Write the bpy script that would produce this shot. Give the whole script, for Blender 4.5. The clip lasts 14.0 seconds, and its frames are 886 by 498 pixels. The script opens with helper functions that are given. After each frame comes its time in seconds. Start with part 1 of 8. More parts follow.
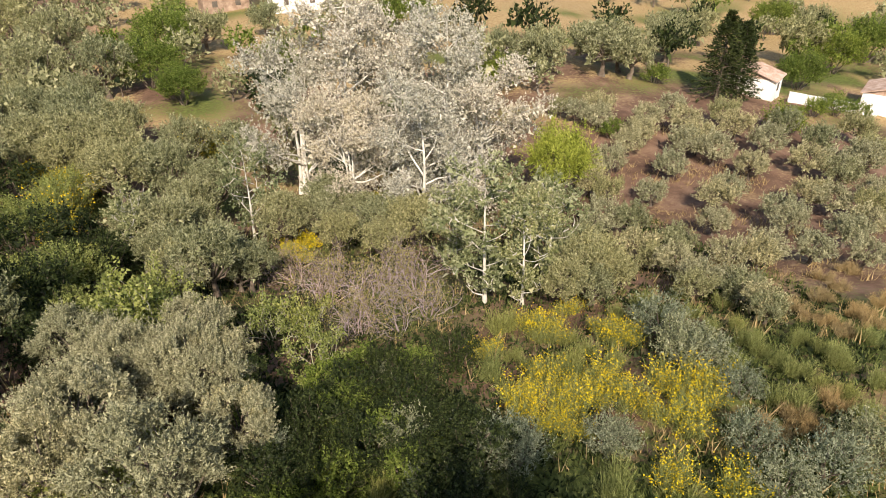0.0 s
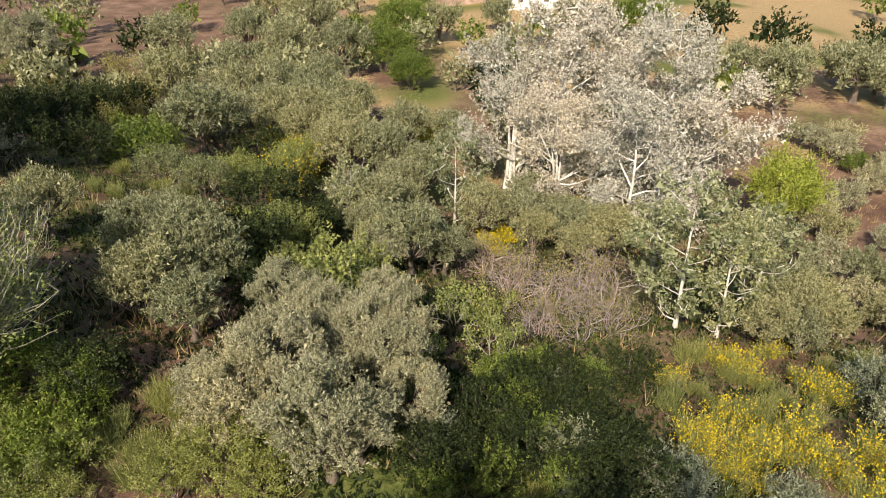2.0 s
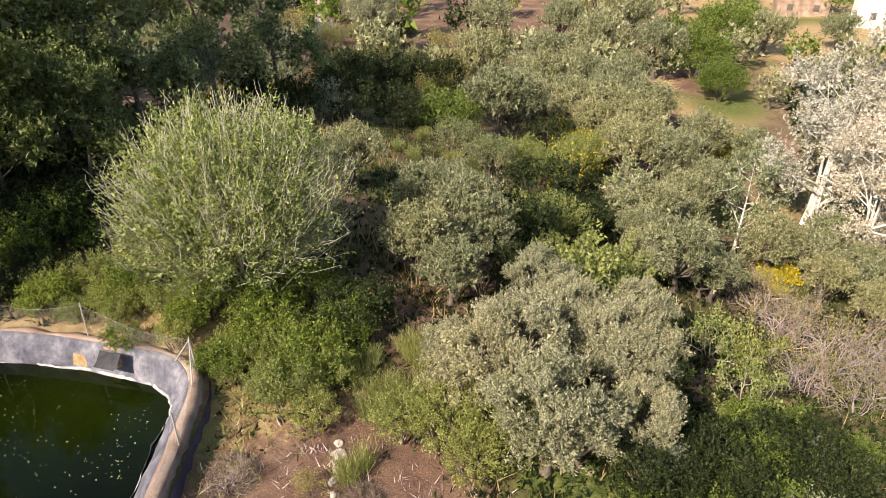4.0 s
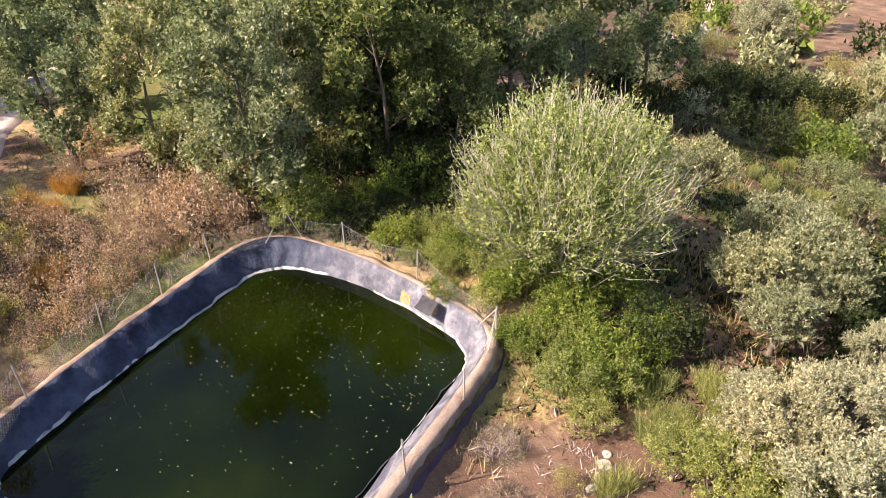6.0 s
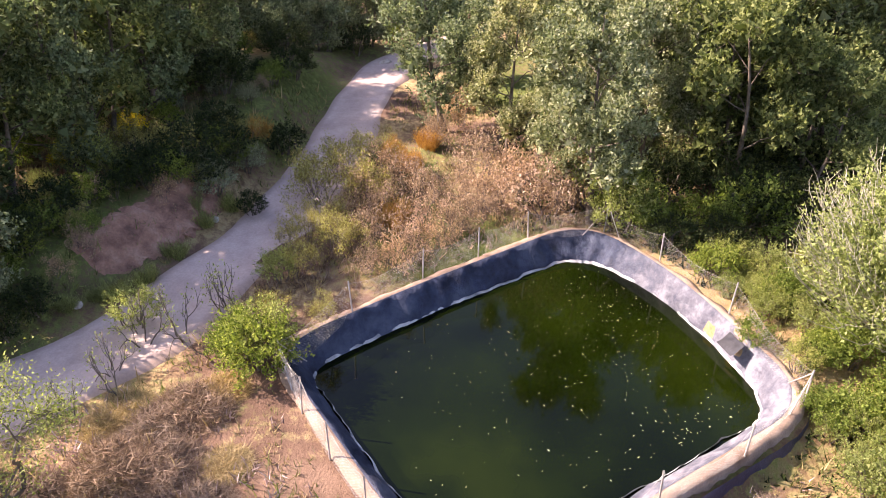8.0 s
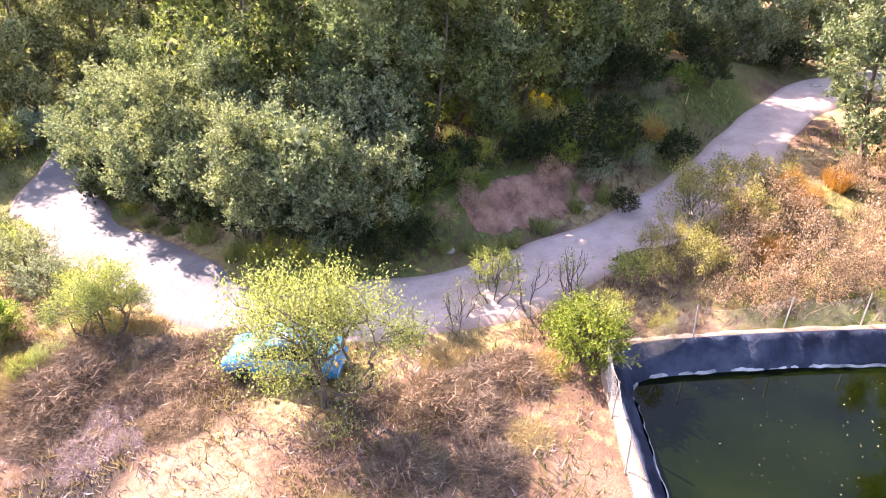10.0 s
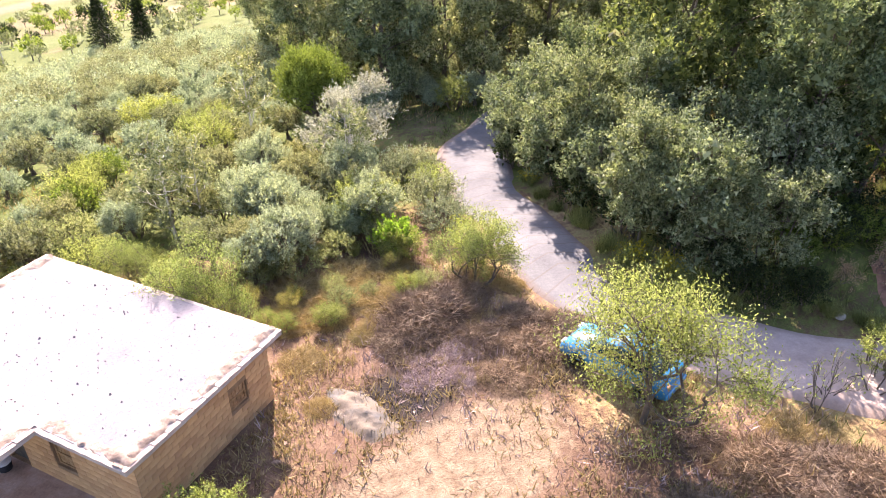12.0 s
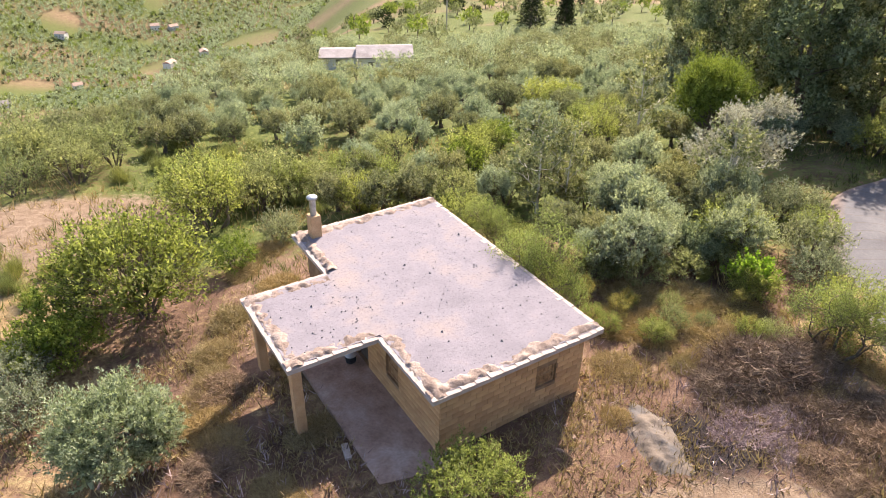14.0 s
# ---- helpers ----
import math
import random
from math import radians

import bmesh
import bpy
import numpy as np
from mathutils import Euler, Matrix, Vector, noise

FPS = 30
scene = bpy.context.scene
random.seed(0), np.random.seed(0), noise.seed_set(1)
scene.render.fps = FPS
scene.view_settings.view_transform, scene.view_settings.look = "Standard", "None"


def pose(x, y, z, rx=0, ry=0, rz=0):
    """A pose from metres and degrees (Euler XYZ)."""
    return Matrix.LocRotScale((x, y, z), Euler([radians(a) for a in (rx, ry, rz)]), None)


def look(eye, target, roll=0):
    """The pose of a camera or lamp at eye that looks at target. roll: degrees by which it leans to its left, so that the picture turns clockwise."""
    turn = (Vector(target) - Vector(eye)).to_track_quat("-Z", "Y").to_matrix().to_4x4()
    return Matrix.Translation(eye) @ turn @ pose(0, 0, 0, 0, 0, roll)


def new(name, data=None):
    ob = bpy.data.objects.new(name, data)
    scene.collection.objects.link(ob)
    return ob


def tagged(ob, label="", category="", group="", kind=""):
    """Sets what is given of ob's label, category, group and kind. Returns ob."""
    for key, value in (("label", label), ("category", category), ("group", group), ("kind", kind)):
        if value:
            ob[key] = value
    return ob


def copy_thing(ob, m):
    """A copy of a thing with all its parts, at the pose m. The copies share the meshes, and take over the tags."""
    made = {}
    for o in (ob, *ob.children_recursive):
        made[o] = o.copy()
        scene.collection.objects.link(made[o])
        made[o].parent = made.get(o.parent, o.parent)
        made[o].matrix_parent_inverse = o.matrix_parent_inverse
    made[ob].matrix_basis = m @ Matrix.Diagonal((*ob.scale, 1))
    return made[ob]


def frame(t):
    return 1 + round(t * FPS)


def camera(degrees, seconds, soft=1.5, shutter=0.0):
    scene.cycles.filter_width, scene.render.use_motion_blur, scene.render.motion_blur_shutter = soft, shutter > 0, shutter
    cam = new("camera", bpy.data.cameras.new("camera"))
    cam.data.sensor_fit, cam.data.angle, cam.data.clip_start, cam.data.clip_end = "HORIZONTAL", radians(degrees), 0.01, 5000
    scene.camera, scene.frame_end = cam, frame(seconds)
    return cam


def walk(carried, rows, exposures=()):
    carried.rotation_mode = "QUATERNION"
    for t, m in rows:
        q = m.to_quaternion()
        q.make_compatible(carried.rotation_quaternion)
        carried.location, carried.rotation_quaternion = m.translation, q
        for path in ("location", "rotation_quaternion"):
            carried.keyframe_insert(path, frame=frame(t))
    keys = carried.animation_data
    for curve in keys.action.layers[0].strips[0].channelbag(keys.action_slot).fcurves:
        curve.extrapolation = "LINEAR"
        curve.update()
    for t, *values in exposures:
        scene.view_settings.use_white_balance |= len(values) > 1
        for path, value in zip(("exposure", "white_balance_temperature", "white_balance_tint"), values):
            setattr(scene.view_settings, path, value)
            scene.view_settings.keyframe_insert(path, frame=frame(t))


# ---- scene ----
# ---------------------------------------------------------------- camera
EYE = (0.0, 0.0, 15.5)
cam = camera(64.7, 14.0, soft=0.9)
TURNS = [  # seconds, yaw, pitch, roll: a drone that turns where it hovers
    (0, -13.45, -30.4, .37), (.5, -8.88, -30.36, .38), (1, -4.32, -30.31, .38), (1.5, .22, -30.27, .37), (2, 4.79, -30.31, .34),
    (2.2, 6.75, -30.35, .33), (4.3, 34.71, -30.68, .12), (4.5, 38.4, -30.7, .1), (5, 47.48, -30.47, .05), (5.5, 53.03, -30.43, .17),
    (6, 59.47, -30.56, .22), (6.5, 66.26, -30.68, .2), (7, 73.37, -30.7, .1), (7.5, 81, -30.75, -.07), (8, 88.98, -30.82, -.2),
    (8.2, 92.23, -30.84, -.2), (10.3, 127.08, -30.94, .2), (10.5, 130.46, -30.97, .15), (11, 138.94, -30.98, .1), (11.5, 147.7, -30.95, 0),
    (12, 156.68, -30.99, -.22), (12.5, 165.62, -31.02, -.4), (13, 174.58, -31.12, -.5), (13.5, 183.46, -31.15, -.6), (14, 189.4, -31.34, -.75)]
walk(cam, [(t, pose(*EYE, 90 + p, r, w)) for t, w, p, r in TURNS],
     exposures=[(0, 0.88, 6900, 12), (2.2, 0.92, 6850, 12), (4.3, 1.3, 6850, 15), (6.0, 1.72, 6900, 20), (8.2, 2.18, 6850, 29), (10.3, 2.9, 6800, 31), (12.0, 2.3, 6600, 25), (14, 1.58, 6700, 18)])

# ---------------------------------------------------------------- light
SUN_AZ, SUN_EL = radians(192.0), radians(39.0)     # clockwise from +y
world = bpy.data.worlds.new("sky")
scene.world = world
world.use_nodes = True
wn = world.node_tree
sky = wn.nodes.new("ShaderNodeTexSky")
sky.sky_type, sky.sun_disc = "NISHITA", False
sky.sun_elevation, sky.sun_rotation = SUN_EL, SUN_AZ
sky.air_density, sky.dust_density = 1.0, 1.5
wn.links.new(sky.outputs[0], wn.nodes["Background"].inputs[0])
wn.nodes["Background"].inputs[1].default_value = 0.10
sun_data = bpy.data.lights.new("sun", "SUN")
sun_data.energy, sun_data.angle, sun_data.color = 4.3, radians(0.6), (1.0, 0.90, 0.76)
sun = new("sun", sun_data)
sun_way = Vector((math.sin(SUN_AZ) * math.cos(SUN_EL), math.cos(SUN_AZ) * math.cos(SUN_EL), math.sin(SUN_EL)))
sun.matrix_world = look(sun_way * 60, (0, 0, 0))
# ---------------------------------------------------------------- materials
def mat_nodes(name):
    m = bpy.data.materials.new(name)
    m.use_nodes = True
    nt = m.node_tree
    return m, nt, nt.nodes["Principled BSDF"]


def ramp(nt, fac, stops):
    r = nt.nodes.new("ShaderNodeValToRGB")
    els = r.color_ramp.elements
    while len(els) < len(stops):
        els.new(0.5)
    for e, (p, c) in zip(els, stops):
        e.position, e.color = p, (*c, 1)
    nt.links.new(fac, r.inputs[0])
    return r.outputs[0]


def noise_fac(nt, scale, detail=5, rough=0.6, coord="Object"):
    tc = nt.nodes.new("ShaderNodeTexCoord")
    n = nt.nodes.new("ShaderNodeTexNoise")
    n.inputs["Scale"].default_value, n.inputs["Detail"].default_value, n.inputs["Roughness"].default_value = scale, detail, rough
    nt.links.new(tc.outputs[coord], n.inputs["Vector"])
    return n.outputs[0]


def mix_col(nt, fac, a, b, mode="MIX"):
    m = nt.nodes.new("ShaderNodeMix")
    m.data_type, m.blend_type = "RGBA", mode
    for socket, value in ((m.inputs[0], fac), (m.inputs[6], a), (m.inputs[7], b)):
        if hasattr(value, "links"):
            nt.links.new(value, socket)
        else:
            socket.default_value = value if isinstance(value, (int, float)) else (*value, 1)
    return m.outputs[2]


def math_node(nt, op, a, b):
    m = nt.nodes.new("ShaderNodeMath")
    m.operation = op
    for socket, value in zip(m.inputs, (a, b)):
        if hasattr(value, "links"):
            nt.links.new(value, socket)
        else:
            socket.default_value = value
    return m.outputs[0]


def add_bump(nt, bsdf, height, strength=0.4, dist=0.03):
    b = nt.nodes.new("ShaderNodeBump")
    b.inputs["Strength"].default_value, b.inputs["Distance"].default_value = strength, dist
    nt.links.new(height, b.inputs["Height"])
    nt.links.new(b.outputs[0], bsdf.inputs["Normal"])


def surface(name, dark, mid, light, scale=3.0, fine=40.0, rough=0.85, bump=0.4, dist=0.02, metal=0.0):
    """A weathered surface: broad stains, fine grain, relief."""
    m, nt, b = mat_nodes(name)
    col = ramp(nt, noise_fac(nt, scale), [(0.3, dark), (0.5, mid), (0.72, light)])
    grain = noise_fac(nt, fine, 3)
    col = mix_col(nt, 0.35, col, ramp(nt, grain, [(0.3, (0.45, 0.45, 0.45)), (0.7, (1.3, 1.3, 1.3))]), "MULTIPLY")
    nt.links.new(col, b.inputs["Base Color"])
    b.inputs["Roughness"].default_value, b.inputs["Metallic"].default_value = rough, metal
    if bump:
        add_bump(nt, b, grain, bump, dist)
    return m


def foliage(name, dark, mid, light, translucent=0.3, rough=0.65, spec=0.2):
    """Leaves: every leaf has its own shade, every tree its own cast; some light comes through."""
    m, nt, b = mat_nodes(name)
    geo = nt.nodes.new("ShaderNodeNewGeometry")
    info = nt.nodes.new("ShaderNodeObjectInfo")
    patch = noise_fac(nt, 0.55, 2)
    f = math_node(nt, "ADD", math_node(nt, "MULTIPLY", geo.outputs["Random Per Island"], 0.60), math_node(nt, "ADD", math_node(nt, "MULTIPLY", patch, 0.36), 0.02))
    col = ramp(nt, f, [(0.12, [0.55 * c for c in dark]), (0.5, mid), (0.86, light)])
    cast = ramp(nt, info.outputs["Random"], [(0.0, (0.82, 0.86, 0.85)), (0.5, (1, 1, 1)), (1.0, (1.14, 1.08, 0.95))])
    col = mix_col(nt, 1.0, col, cast, "MULTIPLY")
    nt.links.new(col, b.inputs["Base Color"])
    b.inputs["Roughness"].default_value = rough
    b.inputs["Specular IOR Level"].default_value = spec
    tr = nt.nodes.new("ShaderNodeBsdfTranslucent")
    nt.links.new(mix_col(nt, 1.0, col, (1.05, 1.1, 0.72), "MULTIPLY"), tr.inputs[0])
    mx = nt.nodes.new("ShaderNodeMixShader")
    mx.inputs[0].default_value = translucent
    nt.links.new(b.outputs[0], mx.inputs[1])
    nt.links.new(tr.outputs[0], mx.inputs[2])
    nt.links.new(mx.outputs[0], nt.nodes["Material Output"].inputs[0])
    return m


M_OLIVE = foliage("olive_leaves", (0.09, 0.10, 0.046), (0.27, 0.275, 0.15), (0.50, 0.49, 0.32), 0.36)
M_OLIVE_DRY = foliage("pale_olive_leaves", (0.115, 0.115, 0.06), (0.315, 0.305, 0.185), (0.55, 0.52, 0.35), 0.22)
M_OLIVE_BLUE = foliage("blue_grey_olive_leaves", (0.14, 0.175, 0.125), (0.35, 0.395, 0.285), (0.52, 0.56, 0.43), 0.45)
M_SCRUB = foliage("grey_scrub_leaves", (0.09, 0.11, 0.07), (0.24, 0.265, 0.175), (0.42, 0.44, 0.33), 0.4)
M_DEEP = foliage("deep_green_leaves", (0.038, 0.058, 0.018), (0.12, 0.155, 0.056), (0.27, 0.30, 0.135), 0.42)
M_SILVER = foliage("silver_poplar_leaves", (0.24, 0.215, 0.165), (0.54, 0.495, 0.425), (0.76, 0.71, 0.64), 0.30)
M_SILVERGREEN = foliage("pale_green_poplar_leaves", (0.09, 0.11, 0.045), (0.25, 0.275, 0.135), (0.50, 0.49, 0.33), 0.36)
M_POPLAR = foliage("poplar_leaves", (0.075, 0.10, 0.044), (0.215, 0.25, 0.13), (0.42, 0.44, 0.285), 0.38)
M_WOODLEAF = foliage("wood_leaves", (0.055, 0.08, 0.034), (0.175, 0.215, 0.105), (0.35, 0.385, 0.22), 0.42)
M_GREEN = foliage("green_leaves", (0.055, 0.085, 0.014), (0.17, 0.23, 0.045), (0.36, 0.41, 0.115), 0.52)
# set near black, so this dark green also carries the bank's shade
M_DARK = foliage("dark_green_shade_leaves", (0.007, 0.012, 0.0035), (0.025, 0.039, 0.011), (0.08, 0.10, 0.032), 0.3)
M_LIME = foliage("lime_green_leaves", (0.11, 0.135, 0.035), (0.295, 0.33, 0.105), (0.50, 0.52, 0.22), 0.55)
M_SAGE = foliage("yellowish_sage_leaves", (0.10, 0.12, 0.05), (0.27, 0.29, 0.14), (0.46, 0.47, 0.28), 0.55)
M_VIVID = foliage("vivid_green_leaves", (0.085, 0.155, 0.015), (0.20, 0.33, 0.035), (0.35, 0.48, 0.09), 0.5)
M_ALMOND = foliage("almond_leaves", (0.09, 0.12, 0.035), (0.255, 0.30, 0.10), (0.42, 0.46, 0.20), 0.5)
M_WALNUT = foliage("walnut_leaves", (0.10, 0.125, 0.025), (0.28, 0.31, 0.08), (0.48, 0.49, 0.17), 0.55)
M_BUSH = foliage("silvery_bush_leaves", (0.14, 0.175, 0.10), (0.33, 0.38, 0.245), (0.52, 0.56, 0.41), 0.42)
M_PINE = foliage("bright_pine_needles", (0.0936, 0.125, 0.0156), (0.24, 0.29, 0.05), (0.418, 0.461, 0.11), 0.3)
M_FIG = foliage("fresh_fig_leaves", (0.09, 0.125, 0.032), (0.235, 0.28, 0.085), (0.43, 0.46, 0.19), 0.42)
M_HALFDRY = foliage("half_dry_leaves", (0.20, 0.15, 0.05), (0.36, 0.32, 0.11), (0.50, 0.46, 0.19), 0.52)
M_DRYLEAF = foliage("dry_brown_leaves", (0.20, 0.115, 0.075), (0.42, 0.275, 0.19), (0.60, 0.44, 0.33), 0.35)
M_ORANGE = foliage("orange_dry_broom", (0.30, 0.14, 0.03), (0.48, 0.26, 0.07), (0.60, 0.37, 0.13), 0.35)
M_STRAW = foliage("dry_straw", (0.224, 0.150, 0.069), (0.370, 0.275, 0.142), (0.499, 0.396, 0.232), 0.25, 0.8, 0.2)
M_GRASS = foliage("green_grass", (0.045, 0.06, 0.012), (0.13, 0.155, 0.04), (0.28, 0.29, 0.10), 0.35)
M_BROOM = foliage("green_broom_stems", (0.101, 0.113, 0.0351), (0.24, 0.265, 0.09), (0.418, 0.418, 0.176), 0.3)
M_YELLOW = foliage("yellow_flowers", (0.62, 0.44, 0.01), (0.78, 0.60, 0.02), (0.85, 0.70, 0.06), 0.3)
M_TWIG = foliage("dry_purple_twigs", (0.19, 0.135, 0.14), (0.37, 0.285, 0.295), (0.53, 0.445, 0.45), 0.0, 0.9, 0.2)
M_DRYTWIG = foliage("dry_brown_stalks", (0.10, 0.064, 0.048), (0.215, 0.15, 0.11), (0.36, 0.275, 0.21), 0.1, 0.9, 0.2)
M_DEADWOOD = surface("dead_brown_wood", (0.06, 0.042, 0.036), (0.13, 0.095, 0.08), (0.22, 0.17, 0.145), 2.5, 14, 0.9, 0.4, 0.02)
M_PALEBARK = surface("pale_shoot_bark", (0.24, 0.22, 0.15), (0.38, 0.36, 0.27), (0.50, 0.48, 0.39), 2.5, 14, 0.9, 0.4, 0.02)
M_BARK = surface("grey_bark", (0.06, 0.047, 0.035), (0.13, 0.10, 0.075), (0.21, 0.175, 0.14), 2.5, 14, 0.9, 0.7, 0.03)
M_WHITEBARK = surface("white_bark", (0.30, 0.28, 0.24), (0.58, 0.55, 0.49), (0.72, 0.70, 0.65), 1.3, 12, 0.85, 0.5, 0.02)
M_BLOCK = surface("ochre_hollow_block", (0.40, 0.235, 0.115), (0.50, 0.30, 0.155), (0.57, 0.37, 0.21), 1.2, 30, 0.9, 0.5, 0.008)
M_MORTAR = surface("dark_mortar", (0.20, 0.12, 0.07), (0.28, 0.175, 0.10), (0.36, 0.24, 0.15), 3, 30, 0.95)
M_SLABFACE = surface("pale_concrete_edge", (0.34, 0.27, 0.225), (0.46, 0.385, 0.34), (0.56, 0.49, 0.45), 1.6, 25, 0.9)
M_SPILL = surface("lumpy_mortar", (0.15, 0.105, 0.085), (0.28, 0.21, 0.17), (0.42, 0.34, 0.29), 3.2, 18, 0.95, 0.9, 0.03)
M_PORCH = surface("reddish_concrete_floor", (0.24, 0.15, 0.11), (0.38, 0.26, 0.205), (0.50, 0.40, 0.35), 0.9, 14, 0.9)
M_WOOD = surface("brown_wood", (0.20, 0.11, 0.05), (0.35, 0.20, 0.095), (0.46, 0.30, 0.16), 6, 40, 0.7)
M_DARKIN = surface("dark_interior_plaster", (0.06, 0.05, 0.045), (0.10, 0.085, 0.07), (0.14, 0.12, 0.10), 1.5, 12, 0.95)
M_METAL = surface("galvanised_steel", (0.34, 0.35, 0.36), (0.48, 0.49, 0.50), (0.6, 0.6, 0.6), 5, 40, 0.45, 0.1, 0.003, 0.8)
M_POST = surface("weathered_steel_post", (0.30, 0.26, 0.24), (0.42, 0.39, 0.37), (0.52, 0.50, 0.49), 4, 30, 0.6, 0.2, 0.004, 0.3)
M_RIM = surface("tan_earth_rim", (0.18, 0.115, 0.082), (0.30, 0.21, 0.155), (0.42, 0.32, 0.25), 1.1, 16, 0.95, 0.8, 0.04)
M_WHITEWALL = surface("whitewashed_plaster", (0.66, 0.62, 0.58), (0.78, 0.76, 0.73), (0.85, 0.84, 0.82), 0.8, 10, 0.9)
M_TILE = surface("faded_clay_tiles", (0.30, 0.19, 0.13), (0.44, 0.31, 0.24), (0.56, 0.44, 0.37), 1.2, 8, 0.9, 0.7, 0.04)
M_GREYROOF = surface("grey_pink_roof", (0.22, 0.19, 0.185), (0.29, 0.26, 0.255), (0.36, 0.325, 0.32), 0.6, 6, 0.9)
M_ROCK = surface("pale_limestone", (0.26, 0.22, 0.18), (0.42, 0.37, 0.31), (0.56, 0.51, 0.45), 3, 18, 0.9, 0.8, 0.03)
M_REDROCK = surface("red_clay_bank", (0.12, 0.058, 0.042), (0.30, 0.155, 0.105), (0.44, 0.27, 0.20), 1.1, 9, 0.95, 1.0, 0.12)
M_ASH = surface("crusted_sand_heap", (0.10, 0.095, 0.095), (0.15, 0.12, 0.095), (0.20, 0.155, 0.115), 1.1, 20, 0.95, 0.6, 0.02)


def roof_material():
    """Grey gravelly screed with pinkish wash and dark pebbles."""
    m, nt, b = mat_nodes("gravel_screed_roof")
    col = ramp(nt, noise_fac(nt, 0.55, 6), [(0.3, (0.176, 0.158, 0.176)), (0.5, (0.220, 0.198, 0.216)), (0.7, (0.273, 0.224, 0.207))])
    speck = noise_fac(nt, 11, 3, 0.7)
    col = mix_col(nt, 0.7, col, ramp(nt, speck, [(0.28, (0.3, 0.3, 0.32)), (0.42, (0.95, 0.95, 0.96)), (0.75, (1.15, 1.15, 1.16))]), "MULTIPLY")
    nt.links.new(col, b.inputs["Base Color"])
    b.inputs["Roughness"].default_value = 0.95
    add_bump(nt, b, noise_fac(nt, 22, 4, 0.7), 0.6, 0.02)
    return m


M_ROOF = roof_material()


def liner_material():
    """Black geomembrane, dusty and sun-bleached to blue grey, with creases."""
    m, nt, b = mat_nodes("dusty_pond_liner")
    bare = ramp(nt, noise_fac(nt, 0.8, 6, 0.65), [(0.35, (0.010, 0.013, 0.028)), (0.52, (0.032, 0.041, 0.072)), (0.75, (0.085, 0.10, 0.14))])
    sunlit_dust = ramp(nt, noise_fac(nt, 1.4, 6, 0.7), [(0.3, (0.04, 0.043, 0.065)), (0.5, (0.12, 0.12, 0.145)), (0.72, (0.29, 0.28, 0.31))])
    # pale dust past the north corner; sunlight on the eastern half is painted in
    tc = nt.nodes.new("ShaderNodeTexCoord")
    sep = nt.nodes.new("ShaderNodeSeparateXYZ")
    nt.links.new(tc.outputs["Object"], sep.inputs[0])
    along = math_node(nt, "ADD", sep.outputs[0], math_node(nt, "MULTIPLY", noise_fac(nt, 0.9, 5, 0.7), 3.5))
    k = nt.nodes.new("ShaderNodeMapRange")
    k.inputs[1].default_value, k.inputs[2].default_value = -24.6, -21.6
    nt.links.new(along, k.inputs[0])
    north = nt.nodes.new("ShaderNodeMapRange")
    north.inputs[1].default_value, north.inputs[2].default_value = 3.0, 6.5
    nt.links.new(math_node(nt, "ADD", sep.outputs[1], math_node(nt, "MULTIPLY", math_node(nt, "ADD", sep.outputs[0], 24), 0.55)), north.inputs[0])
    col = mix_col(nt, math_node(nt, "MULTIPLY", k.outputs[0], north.outputs[0]), bare, sunlit_dust)
    nt.links.new(col, b.inputs["Base Color"])
    b.inputs["Roughness"].default_value = 0.62
    b.inputs["Specular IOR Level"].default_value = 0.25
    add_bump(nt, b, noise_fac(nt, 3.0, 5, 0.75), 1.0, 0.10)
    return m


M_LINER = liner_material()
M_SCUM = surface("white_waterline_crust", (0.10, 0.105, 0.12), (0.34, 0.34, 0.35), (0.58, 0.575, 0.58), 1.7, 9, 0.8)


def water_material():
    m, nt, b = mat_nodes("green_pond_water")
    col = ramp(nt, noise_fac(nt, 0.16, 4, 0.5), [(0.35, (0.0012, 0.0022, 0.0002)), (0.55, (0.0036, 0.0068, 0.0005)), (0.75, (0.009, 0.0145, 0.0011))])
    nt.links.new(col, b.inputs["Base Color"])
    b.inputs["Roughness"].default_value = 0.06
    b.inputs["IOR"].default_value = 1.33
    b.inputs["Specular IOR Level"].default_value = 0.3
    add_bump(nt, b, noise_fac(nt, 1.2, 3), 0.05, 0.01)
    return m


M_WATER = water_material()


